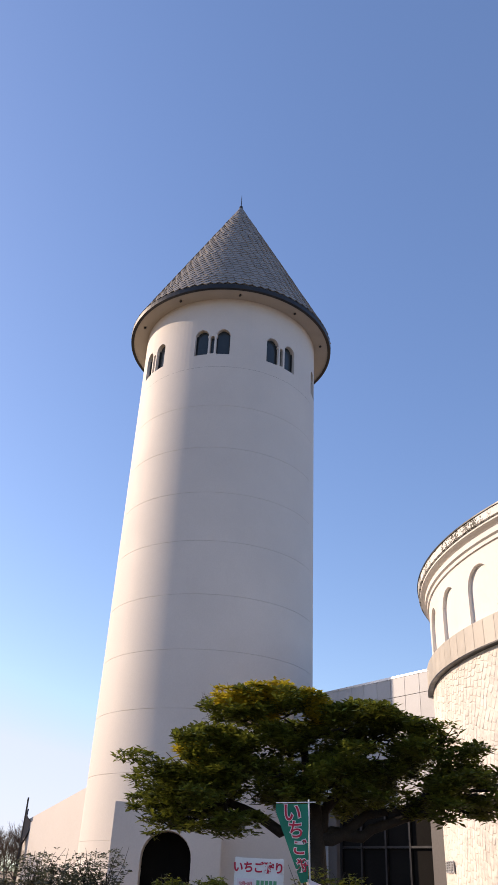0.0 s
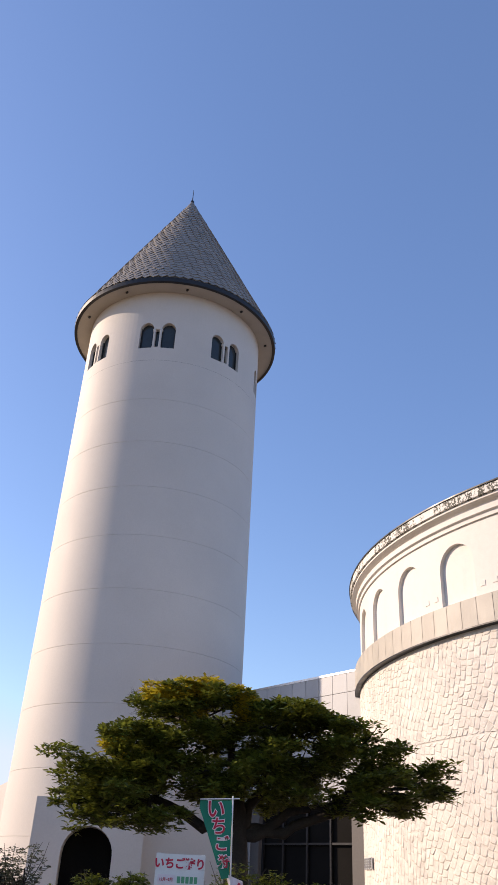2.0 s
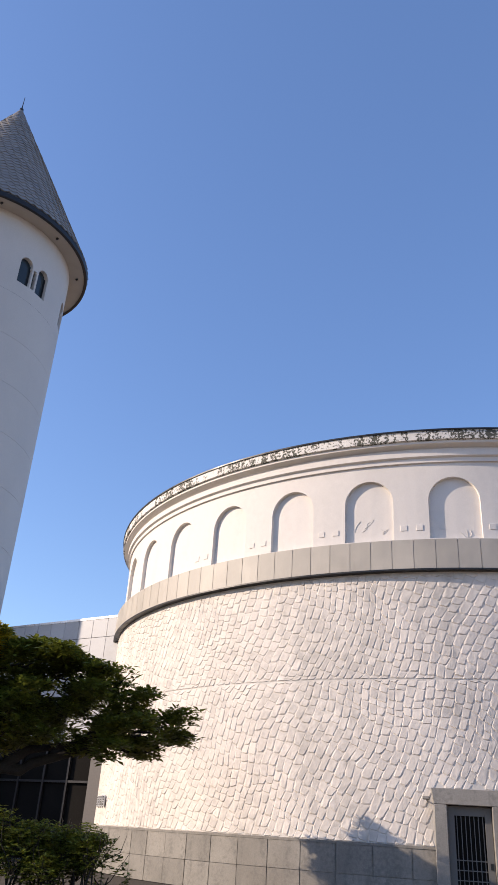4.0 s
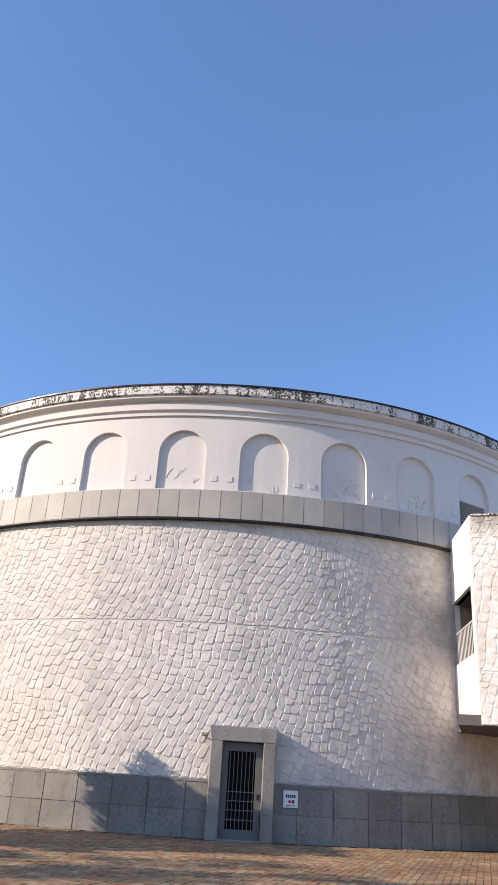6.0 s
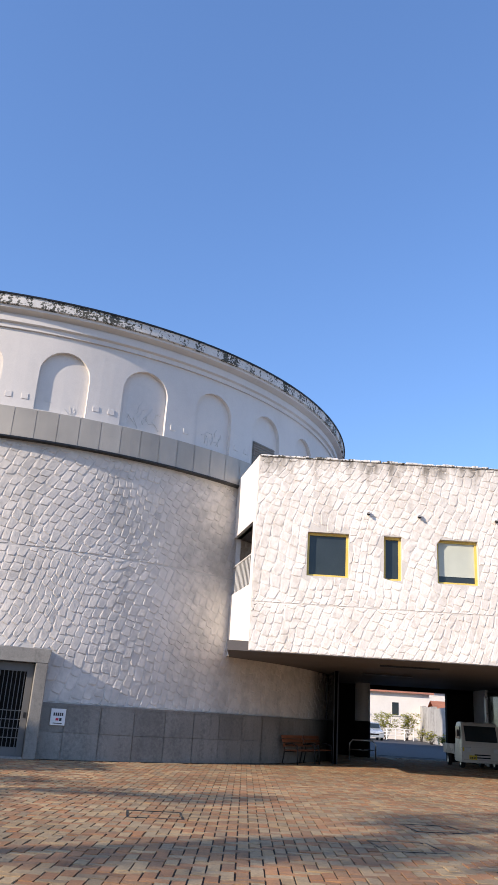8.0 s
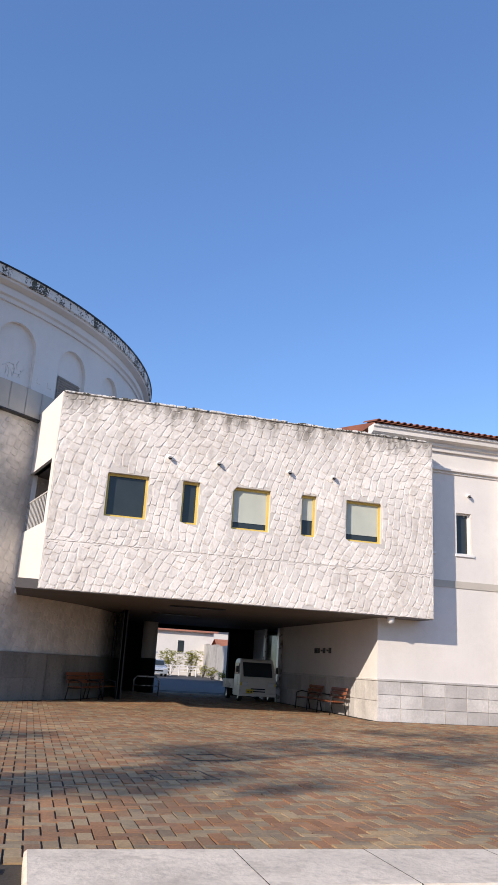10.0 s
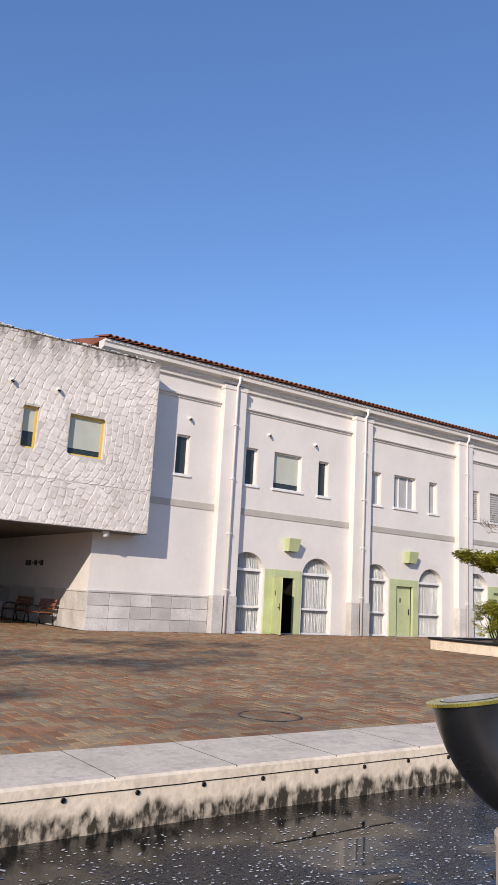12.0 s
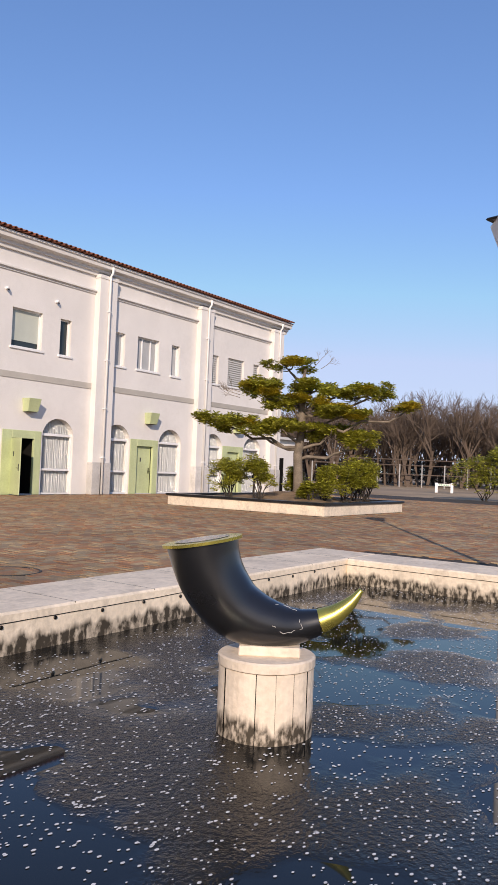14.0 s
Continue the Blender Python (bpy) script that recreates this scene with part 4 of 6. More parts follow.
for q in soil.verts:
    q.co = Vector(((PX0 + PX1) / 2 + q.co.x * (PX1 - PX0 - 0.5), (PY0 + PY1) / 2 + q.co.y * (PY1 - PY0 - 0.5), 0.3))
    q.co.z += 0.28 * math.exp(-((q.co.x - 22.9) ** 2 + (q.co.y - 14) ** 2) / 3) + 0.05 * noise.noise(q.co * 2)
tagged(part("planting_soil", soil, "soil", smooth=True), "dry brown soil with leaf litter in the planter", "soil", kind="stuff")
C2 = Vector((22.95, 13.85))
R2 = Vector((C2.y, -C2.x)).normalized()
IN2 = -C2.normalized()


def t2(u, z, w=0.0):
    p = C2 + R2 * u + IN2 * w
    return (p.x, p.y, z)


pruned = thing("pruned_tree", 0, 0, 0, label="cloud-pruned evergreen with tiered yellow-green pads", category="tree")
PADS2 = [(-0.45, 4.95, 0.85, 0.2), (0.45, 4.2, 1.0, 0.25), (-1.3, 4.1, 0.85, 0.3), (-0.3, 3.7, 1.1, 0.26), (1.2, 4.0, 0.6, 0.2), (2.4, 4.05, 0.75, 0.25), (1.5, 3.35, 0.9, 0.2),
         (-2.7, 2.95, 0.85, 0.2), (-1.6, 2.75, 1.05, 0.25), (-0.6, 2.85, 0.9, 0.18), (1.2, 2.7, 1.1, 0.28), (2.2, 2.45, 0.6, 0.28), (3.7, 3.6, 0.4, 0.15)]
pads = []
for u, z, ru, rz in PADS2:
    for w in (-0.9, 0.0, 0.9):
        if rng.random() < 0.25 and w:
            continue
        for _ in range(5):
            pads.append((*t2(u + rng.uniform(-0.8, 0.8) * ru, z + rng.uniform(-0.6, 0.8) * rz, w * min(1, ru) + rng.uniform(-0.4, 0.4) * ru), ru * rng.uniform(0.28, 0.46), ru * rng.uniform(0.28, 0.46), rz * rng.uniform(0.45, 0.8)))
v, f = leaf_cloud(pads, 32000, 0.18, rng, 0.2, 0.45, 2.4)
from_lists("crown", v, f, "leaf_b", pruned)
yp = [(*t2(u, z, w), r, r, 0.15) for u, z, r in ((-1.6, 4.2, 0.5), (-1.1, 4.0, 0.4), (-0.1, 3.8, 0.45), (1.3, 3.5, 0.5), (1.9, 3.3, 0.4), (3.7, 3.65, 0.35), (0.8, 3.7, 0.3), (-0.3, 5.05, 0.4), (2.3, 4.2, 0.3), (-1.8, 2.9, 0.4)) for w in (0.1, 0.7)]
v, f = leaf_cloud(yp, 11000, 0.16, rng, 0.45, 0.42)
from_lists("yellow_leaves", v, f, "leaf_y", pruned, "yellowed leaf clusters")
bm = bmesh.new()
tube(bm, [t2(0.1, 0.3), t2(0.05, 1.0), t2(0.0, 1.9), t2(0.12, 2.8), t2(0.05, 3.8), t2(0.15, 4.9)], [0.24, 0.17, 0.155, 0.14, 0.11, 0.05], 10)
for u, z, ru, rz in PADS2:
    limb(bm, t2(0.05, max(1.7, z - 0.5 - 0.12 * abs(u))), t2(u, z - rz * 0.5), 0.065, 0.03, rng, 0.1)
    for _ in range(4):
        limb(bm, t2(u * 0.8, z - rz * 0.5), t2(u + rng.uniform(-ru, ru) * 0.8, z + rng.uniform(-0.1, rz) * 0.6, rng.uniform(-0.7, 0.7)), 0.03, 0.01, rng, 0.2, 3, 5)
part("trunk", bm, "bark_pale", pruned, smooth=True)
bm = bmesh.new()
bare_spray(bm, t2(0.5, 5.0), (0.5, -0.4, 0.8), 0.4, rng)
bare_spray(bm, t2(0.7, 4.9), (0.7, -0.3, 0.5), 0.4, rng)
for z in (4.0, 3.8, 3.9):
    bare_spray(bm, t2(-2.1, z), (-0.6, 0.6, 0.2), 0.45, rng)
part("bare_twigs", bm, "twig", pruned)


def shrub(name, x, y, z, r, h, label, leaf="leaf_b", count=5200, size=0.1, group="", slender=0.55):
    """A leafy shrub: stems from its foot and uneven leaf clumps."""
    s = thing(name, x, y, z, label=label, category="shrub", group=group)
    rg = random.Random(int(x * 97 + y * 31) & 0xFFFF)
    pd = [(rg.uniform(-0.5, 0.5) * r, rg.uniform(-0.5, 0.5) * r, h * rg.uniform(0.35, 0.8), r * rg.uniform(0.4, 0.6), r * rg.uniform(0.4, 0.6), h * rg.uniform(0.2, 0.3)) for _ in range(8)]
    v, f = leaf_cloud(pd, count, size, rg, 0.25, slender)
    from_lists("leaves", v, f, leaf, s)
    bm = bmesh.new()
    for p in pd:
        limb(bm, (rg.uniform(-0.08, 0.08), rg.uniform(-0.08, 0.08), -0.05), p[:3], 0.03, 0.01, rg, 0.12, 4, 5)
        for _ in range(3):
            limb(bm, (p[0] * 0.7, p[1] * 0.7, p[2] * 0.7), (p[0] + rg.uniform(-1, 1) * p[3], p[1] + rg.uniform(-1, 1) * p[4], p[2] + p[5]), 0.012, 0.004, rg, 0.2, 3, 4)
    part("branching_stem", bm, "bark", s)
    return s


for u, w, r, h in ((-2.35, 1.7, 0.75, 1.5), (-1.2, 1.9, 0.7, 1.45), (0.9, 1.6, 0.6, 1.2), (1.6, 1.3, 0.75, 1.35), (2.5, 0.9, 0.75, 1.55), (2.9, 0.2, 0.7, 1.4), (-0.1, -1.6, 0.6, 1.2), (0.4, 1.9, 0.4, 0.7)):
    x, y, _ = t2(u, 0, w)
    shrub("planter_shrub", min(max(x, PX0 + 0.8), PX1 - 0.8), min(max(y, PY0 + 0.8), PY1 - 0.8), 0.3, r, h, "green leafy shrub growing in the planter", group="shrubs in the planter")


def polar(az, d):
    return d * math.sin(radians(az)), d * math.cos(radians(az))


for az, d, r, h in ((-60.5, 16.5, 0.75, 1.5), (-58.2, 16.8, 0.7, 1.55), (-56.4, 16.6, 0.7, 1.45)):
    x, y = polar(az, d)
    shrub("clipped_hedge_bush", x, y, 0, r, h, "clipped dark green hedge bush", leaf="leaf", count=3200, group="hedge below the tree")
for k, az in enumerate((-49.5, -47.6, -45.7, -43.8, -42.2, -40.9)):
    x, y = polar(az, 17.0 - 0.15 * k)
    shrub("dark_hedge_bush", x, y, 0, 0.85, 1.75 - 0.07 * k, "dark green hedge bush under the tree", leaf="leaf", count=3400, size=0.09, group="hedge below the tree")
for az, d, h in ((-69.5, 20, 1.75), (-67.3, 20.5, 2.0), (-65.2, 20, 1.75), (-62.8, 19.5, 2.0)):
    x, y = polar(az, d)
    shrub("olive_bush", x, y, 0, 0.95, h - 0.1, "sparse silvery olive bush", leaf="leaf_o", count=2800, size=0.1, group="olive bushes", slender=0.5)


# ---- horn sculpture ----
horn = thing("horn_sculpture", 4.0, 2.58, WATER, label="black polished horn sculpture with golden rim and tip", category="sculpture")
VIEW = math.atan2(4.0, 2.58)
HR = Vector((math.cos(VIEW), -math.sin(VIEW)))
pts, rad = [], []
CURVE = [(-0.425, 1.13, 0.224), (-0.4, 1.03, 0.215), (-0.362, 0.93, 0.208), (-0.3, 0.83, 0.2), (-0.21, 0.735, 0.188), (-0.08, 0.668, 0.168), (0.06, 0.638, 0.14), (0.19, 0.642, 0.106), (0.315, 0.672, 0.079)]
for u, z, r in CURVE:
    pts.append((HR.x * u, HR.y * u, z))
    rad.append(r)


def smooth_path(pts, rad, n=8):
    op, orr = [], []
    for i in range(len(pts) - 1):
        p = [Vector(pts[max(0, min(len(pts) - 1, i + k))]) for k in (-1, 0, 1, 2)]
        r = [rad[max(0, min(len(rad) - 1, i + k))] for k in (-1, 0, 1, 2)]
        for j in range(n):
            t = j / n
            h = (-t ** 3 + 2 * t * t - t, 3 * t ** 3 - 5 * t * t + 2, -3 * t ** 3 + 4 * t * t + t, t ** 3 - t * t)
            op.append(sum((a * b for a, b in zip(p, h)), Vector()) / 2)
            orr.append(sum(a * b for a, b in zip(r, h)) / 2)
    return op + [Vector(pts[-1])], orr + [rad[-1]]


sp, sr = smooth_path(pts, rad)
part("body", tube(bmesh.new(), sp, sr, 40, False), "black_stone", horn, smooth=True)
tip = [(0.315, 0.672, 0.08), (0.41, 0.722, 0.062), (0.5, 0.795, 0.04), (0.566, 0.878, 0.016)]
sp2, sr2 = smooth_path([(HR.x * u, HR.y * u, z) for u, z, r in tip], [r for _, _, r in tip])
part("golden_tip", tube(bmesh.new(), sp2, sr2, 28), "gold", horn, "gold-painted horn tip", smooth=True)
rim_dir = ((Vector(sp[0]) - Vector(sp[1])).normalized() + Vector((HR.x * 0.06, HR.y * 0.06, 0))).normalized()
p0 = Vector(sp[0])
part("golden_rim", tube(bmesh.new(), [p0 - rim_dir * 0.006, p0 - rim_dir * 0.004, p0 + rim_dir * 0.014, p0 + rim_dir * 0.016], [0.215, 0.25, 0.252, 0.17], 40), "gold", horn, "gold-painted mouth rim")
part("hollow", tube(bmesh.new(), [p0 + rim_dir * 0.017, p0 + rim_dir * 0.019], [0.17, 0.17], 40), "black_stone", horn)
ped = thing("round_pedestal", 4.0, 2.58, WATER, label="cream stone-faced round pedestal standing in water", category="pedestal")
part("core", lathe(bmesh.new(), [(0.272, -0.6), (0.272, 0.43)], 40), "dark", ped)
for k in range(16):
    out = 0.292 + 0.003 * ((k * 5) % 3 - 1)
    bm = lathe(bmesh.new(), [(0.262, -0.55), (out, -0.55), (out, 0.405), (0.262, 0.405)], 3, 22.5 * k + 0.45 * ((k * 7) % 3), 22.5 * k + 22.3)
    part("facing_slab", bm, "cream", ped)
part("top_slab", lathe(bmesh.new(), [(0.0, 0.47), (0.288, 0.47), (0.3, 0.46), (0.3, 0.412), (0.26, 0.41)], 40), "cream", ped)
foot = thing("bearing_block", 4.0, 2.58, WATER + 0.47, rz=-math.degrees(VIEW), label="small cream stone block under the horn", category="block")
part("block_body", block(bmesh.new(), -0.17, 0.2, -0.12, 0.12, 0, 0.06, 0.006), "cream", foot)

# ---- writing ----
def lettering(name, body, size, material, parent, m, bold=0.0, label=""):
    """Words in the built-in font as a thin mesh, lying in the xz plane of m, centred."""
    cu = bpy.data.curves.new(name, "FONT")
    cu.body, cu.size, cu.extrude, cu.align_x, cu.align_y, cu.offset = body, size, 0.002, "CENTER", "CENTER", bold
    tmp = new(name, cu)
    me = bpy.data.meshes.new_from_object(tmp.evaluated_get(bpy.context.evaluated_depsgraph_get()))
    bpy.data.objects.remove(tmp)
    bpy.data.curves.remove(cu)
    me.materials.clear()
    me.materials.append(M[material])
    ob = new(name, me)
    ob.parent = parent
    ob.matrix_local = m @ pose(0, 0, 0, 90, 0, 0)
    if label:
        ob["label"] = label
    return ob


def facing(az, d, z=0.0):
    """A pose on the plaza at a bearing and distance, turned to face the middle."""
    x, y = polar(az, d)
    return pose(x, y, z, 0, 0, -az)


# ---- sign board and banner under the tree ----
sign = thing("sign_board", 0, 0, 0, label="white slatted board advertising strawberry picking, with red lettering", category="sign")
sign.matrix_world = facing(-52.95, 15.0)
for i in range(13):
    solid("slat", -0.42, 0.42, 0.0, 0.02, 0.3 + 0.115 * i, 0.3 + 0.115 * i + 0.108, "sign", sign, 0.003)
for x in (-0.38, 0.38):
    solid("post", x - 0.03, x + 0.03, 0.02, 0.07, -0.02, 1.8, "sign", sign)
solid("printed_panel", -0.39, 0.36, -0.012, 0.0, 1.29, 1.79, "sign", sign)
lettering("heading", "いちご狩り", 0.175, "red", sign, pose(-0.01, -0.016, 1.64), 0.006)
solid("note_panel", -0.37, -0.08, -0.016, -0.012, 1.33, 1.48, "pink", sign)
lettering("months", "12月~5月", 0.058, "red", sign, pose(-0.225, -0.02, 1.405), 0.001)
for k in range(5):
    solid("print_bar", -0.04 + 0.072 * k, 0.015 + 0.072 * k, -0.016, -0.012, 1.36, 1.46, "green_ink", sign)
bm = bmesh.new()
ar = [(-0.32, 0.98), (-0.2, 1.1), (-0.2, 1.045), (0.14, 1.045), (0.14, 0.9), (-0.2, 0.9), (-0.2, 0.86)]
fv = [bm.verts.new((x, -0.006, z)) for x, z in ar]
bm.faces.new(fv)
part("arrow", bm, "red", sign, "red arrow")
for k in range(6):
    solid("print_bar", -0.17 + 0.05 * k, -0.135 + 0.05 * k, -0.01, -0.006, 0.945, 1.005, "sign", sign)
part("prop", tube(bmesh.new(), [(0.42, 0.05, 1.4), (0.72, 0.5, 0.0)], 0.018, 6), "steel", sign)

banner = thing("banner_flag", 0, 0, 0, label="green cloth banner with red strawberry lettering on a pole", category="banner")
banner.matrix_world = facing(-49.75, 15.6)
part("pole", tube(bmesh.new(), [(0.02, 0, -0.02), (0.03, 0, 1.4), (0.0, 0, 2.8)], 0.014, 8), "white", banner)
part("cross_rod", tube(bmesh.new(), [(-0.6, 0, 2.72), (0.13, 0, 2.76)], 0.009, 6), "white", banner)


def cloth(u, v):
    """Banner cloth: u 0 to 1 across, v 0 to 1 downwards; the lower part is gathered to the pole."""
    pinch = max(0.0, v - 0.1) / 0.9
    x = -0.6 + 0.6 * u + (1 - u) * pinch * 0.47
    return (x, 0.04 * math.sin(5 * v + 2.5 * u) - 0.03 * pinch, 2.7 + 0.03 * u - 1.25 * v)


v = [cloth(i / 14, j / 26) for j in range(27) for i in range(15)]
f = [(j * 15 + i, j * 15 + i + 1, j * 15 + i + 16, j * 15 + i + 15) for j in range(26) for i in range(14)]
from_lists("cloth", v, f, "flag", banner, smooth=True)
for k, ch in enumerate("いちご狩"):
    x, y, z = cloth(0.48 + 0.03 * k, 0.13 + 0.225 * k)
    lettering("letter_edge", ch, 0.36 - 0.05 * k, "pink", banner, pose(x, y - 0.03, z, 0, 0, 3 * k), 0.018)
    lettering("letter", ch, 0.36 - 0.05 * k, "red", banner, pose(x, y - 0.036, z, 0, 0, 3 * k), 0.004)
bm = bmesh.new()
bmesh.ops.create_grid(bm, x_segments=6, y_segments=6, size=0.5)
for q in bm.verts:
    q.co = Vector((0.16 + q.co.x * 0.3 + q.co.y * -0.14, 0.03 * math.sin(q.co.x * 9), 1.28 + q.co.y * 0.42 - q.co.x * 0.1))
part("folded_tail", bm, "pink", banner, "folded white and red cloth tail", smooth=True)
for k in range(4):
    part("print_bar", block(bmesh.new(), -0.02, 0.02, -0.003, 0.003, -0.13, 0.13, 0.0, pose(0.12 + 0.03 * k, -0.045, 1.3 - 0.03 * k, 0, 35 + 18 * k, 0)), "red", banner)

# ---- barred door of the round hall ----
D_ANG = FACE - 1.75


def drum_pose(angle, r, z=0.0):
    """A pose on the hall's wall: x runs to the right as seen from outside, y inwards."""
    a = radians(angle)
    return pose(DC.x + r * math.sin(a), DC.y + r * math.cos(a), z, 0, 0, 180 - angle)


door = thing("barred_door", 0, 0, 0, label="grey steel door with barred glass in a stone surround", category="door", kind="structure")
door.matrix_world = drum_pose(D_ANG, DR)
for sx in (-1, 1):
    solid("surround_jamb", -0.87 if sx < 0 else 0.55, -0.55 if sx < 0 else 0.87, -0.42, 0.35, 0, 2.4, "grey_stone", door, 0.015)
bm = bmesh.new()
lint = [(-0.87, 2.405), (0.87, 2.405), (0.93, 2.78), (-0.93, 2.78)]
fr, bk = [bm.verts.new((x, -0.42, z)) for x, z in lint], [bm.verts.new((x, 0.35, z)) for x, z in lint]
bm.faces.new(fr)
bm.faces.new(bk[::-1])
for k in range(4):
    bm.faces.new((fr[k], bk[k], bk[(k + 1) % 4], fr[(k + 1) % 4]))
bmesh.ops.bevel(bm, geom=bm.edges[:], offset=0.012, segments=1, affect="EDGES")
part("surround_lintel", bm, "grey_stone", door)
solid("threshold", -0.55, 0.55, -0.38, 0.2, 0.0, 0.05, "grey_stone", door)
leaf = thing("leaf", 0, 0, 0)
leaf.parent = door
leaf.matrix_local = pose(0, -0.15, 0)
for a, b, c, d in ((-0.54, -0.37, 0.05, 2.39), (0.37, 0.54, 0.05, 2.39), (-0.37, 0.37, 0.05, 0.27), (-0.37, 0.37, 2.17, 2.39)):
    solid("stile", a, b, -0.03, 0.02, c, d, "door_grey", leaf, 0.004)
# pane coloured near black to give the dimness behind the bars
solid("dark_pane", -0.37, 0.37, 0.03, 0.04, 0.27, 2.17, "dark", leaf)
for i in range(7):
    x = -0.37 + 0.74 * (i + 0.5) / 7
    solid("bar", x - 0.009, x + 0.009, -0.025, -0.005, 0.27, 2.17, "door_grey", leaf)
for z in (0.5, 0.73, 0.95, 1.17):
    solid("cross_bar", -0.37, 0.37, -0.034, -0.026, z - 0.011, z + 0.011, "door_grey", leaf)
solid("lock_case", 0.43, 0.5, -0.05, -0.03, 1.0, 1.14, "dark_metal", leaf)
bracket = thing("wall_lamp", 0, 0, 0, label="small grey wall lamp beside the hall door", category="lamp")
bracket.matrix_world = drum_pose(FACE + 2.2, DR, 2.48)
part("arm", tube(bmesh.new(), [(0, 0.1, 0.0), (0, -0.25, 0.05)], 0.02, 6), "grey_stone", bracket)
part("hood", block(bmesh.new(), -0.09, 0.09, -0.42, -0.2, 0.02, 0.1, 0.015), "grey_stone", bracket)
notice = thing("notice_plate", 0, 0, 0, label="white notice plate on the grey plinth", category="notice")
notice.matrix_world = drum_pose(FACE - 6.9, DR + 0.09)
solid("plate", -0.2, 0.2, -0.02, 0.02, 0.86, 1.28, "white", notice, 0.006)
for k in range(5):
    solid("print_bar", -0.13 + 0.055 * k, -0.09 + 0.055 * k, -0.024, -0.02, 1.1, 1.18, "ink", notice)
solid("print_bar", -0.06, 0.02, -0.024, -0.02, 0.98, 1.04, "red", notice)
solid("print_bar", 0.04, 0.1, -0.024, -0.02, 0.97, 1.05, "ink", notice)
solid("print_bar", -0.12, 0.12, -0.024, -0.02, 0.9, 0.92, "ink", notice)
for k in range(4):
    pq = thing("name_plate", 0, 0, 0, label="small dark metal plate with unreadable writing on the wall", category="plate", group="plates on the hall")
    pq.matrix_world = drum_pose(FACE + 60.2 - 1.75 * k, DR + 0.02)
    solid("plate", -0.15, 0.15, -0.02, 0.02, 2.05, 2.42, "panel", pq, 0.006)
    for j in range(4):
        solid("print_bar", -0.09, 0.09, -0.024, -0.02, 2.1 + 0.08 * j, 2.15 + 0.08 * j, "ink", pq)

# louvre and scrawls in the blind arches
lv = thing("louvre_vent", 0, 0, 0, label="dark slatted louvre in a blind arch", category="vent")
lv.matrix_world = drum_pose(phase - 3 * PITCH - 3.0, UP - 0.12)
solid("backing", -0.6, 0.6, -0.01, 0.0, 9.75, 10.7, "grey_stone", lv)
for k in range(10):
    part("slat", block(bmesh.new(), -0.6, 0.6, -0.03, 0.0, -0.015, 0.015, 0.0, pose(0, -0.02, 9.82 + 0.092 * k, 35, 0, 0)), "slate", lv)
rg = random.Random(5)
for k, n in ((-1, 5), (0, 3), (-2, 9), (1, 4), (-1.001, 5)):
    c = phase + PITCH * k - 3.0
    sc = thing("wall_scrawl", 0, 0, 0, label="faint grey scrawl painted in a blind arch", category="graffiti", group="scrawls")
    sc.matrix_world = drum_pose(c, UP - 0.137)
    for _ in range(n):
        x, z = rg.uniform(-0.5, 0.4), 9.9 + rg.uniform(0.05, 0.4)
        pts = [(x, 0, z)]
        for _ in range(3):
            pts.append((pts[-1][0] + rg.uniform(-0.05, 0.2), 0, pts[-1][2] + rg.uniform(-0.22, 0.22)))
        part("stroke", tube(bmesh.new(), pts, 0.008, 4), "graffiti", sc)
for k in range(-5, 4):
    for dx in (-0.26, 0.22):
        ob = thing("wall_socket_plate", 0, 0, 0, label="small white square plate between the arches", category="plate", group="plates between arches")
        ob.matrix_world = drum_pose(phase + PITCH * k + 2.0, UP)
        solid("cover", dx - 0.1, dx + 0.1, -0.015, 0.01, 10.02, 10.2, "render_wall", ob, 0.006)

# ---- passage under the wing ----
passage = thing("passage_walls", 0, 0, 0, label="shaded passage walls under the wing", category="wall", kind="structure")
solid("side_wall", 10.65, 11.0, FY + 0.4, 38.3, 0, 4.3, "plaster", passage)
solid("side_face", 10.62, 10.65, FY, 33.0, 1.25, 3.13, "plaster", passage)
solid("side_cap", 10.58, 10.65, FY - 0.06, 33.0, 1.2, 1.26, "pale_stone", passage, 0.01)
for i in range(11):
    for j in range(2):
        solid("plinth_block", 10.6, 10.65, FY - 0.05 + 0.9 * i, FY - 0.05 + 0.9 * i + 0.888, 0.6 * j, 0.6 * j + 0.59, "pale_stone", passage, 0.006)
solid("inner_door_frame", 10.45, 10.66, 33.05, 33.3, 0, 3.1, "steel", passage)
solid("inner_door_frame", 10.45, 10.66, 35.2, 35.4, 0, 3.1, "steel", passage)
solid("inner_door_glass", 10.5, 10.62, 33.3, 35.2, 0, 3.1, "glass", passage)
# back wall and lintel: the passage's deep shade is put into their black colour
solid("back_wall", 9.42, 10.65, 37.8, 38.2, 0, 3.13, "dark", passage)
solid("back_lintel", 2.0, 10.65, 37.8, 38.2, 2.95, 3.14, "dark", passage)
solid("glass_wall", 3.2, 3.3, 29.0, 37.8, 0, 3.13, "glass", passage)
for k in range(4):
    solid("glass_mullion", 3.18, 3.34, 29.0 + 2.8 * k, 29.14 + 2.8 * k, 0, 3.13, "dark_metal", passage)
# black like the back wall, shade painted in
solid("back_corner", 2.0, 5.6, 37.8, 38.2, 0, 2.95, "dark", passage)
pillar = thing("round_pillar", 5.3, 36.6, 0, label="round passage pillar, pale above and black below", category="pillar")
part("shaft", lathe(bmesh.new(), [(0.34, 1.5), (0.34, 3.13)], 24), "soffit", pillar, smooth=True)
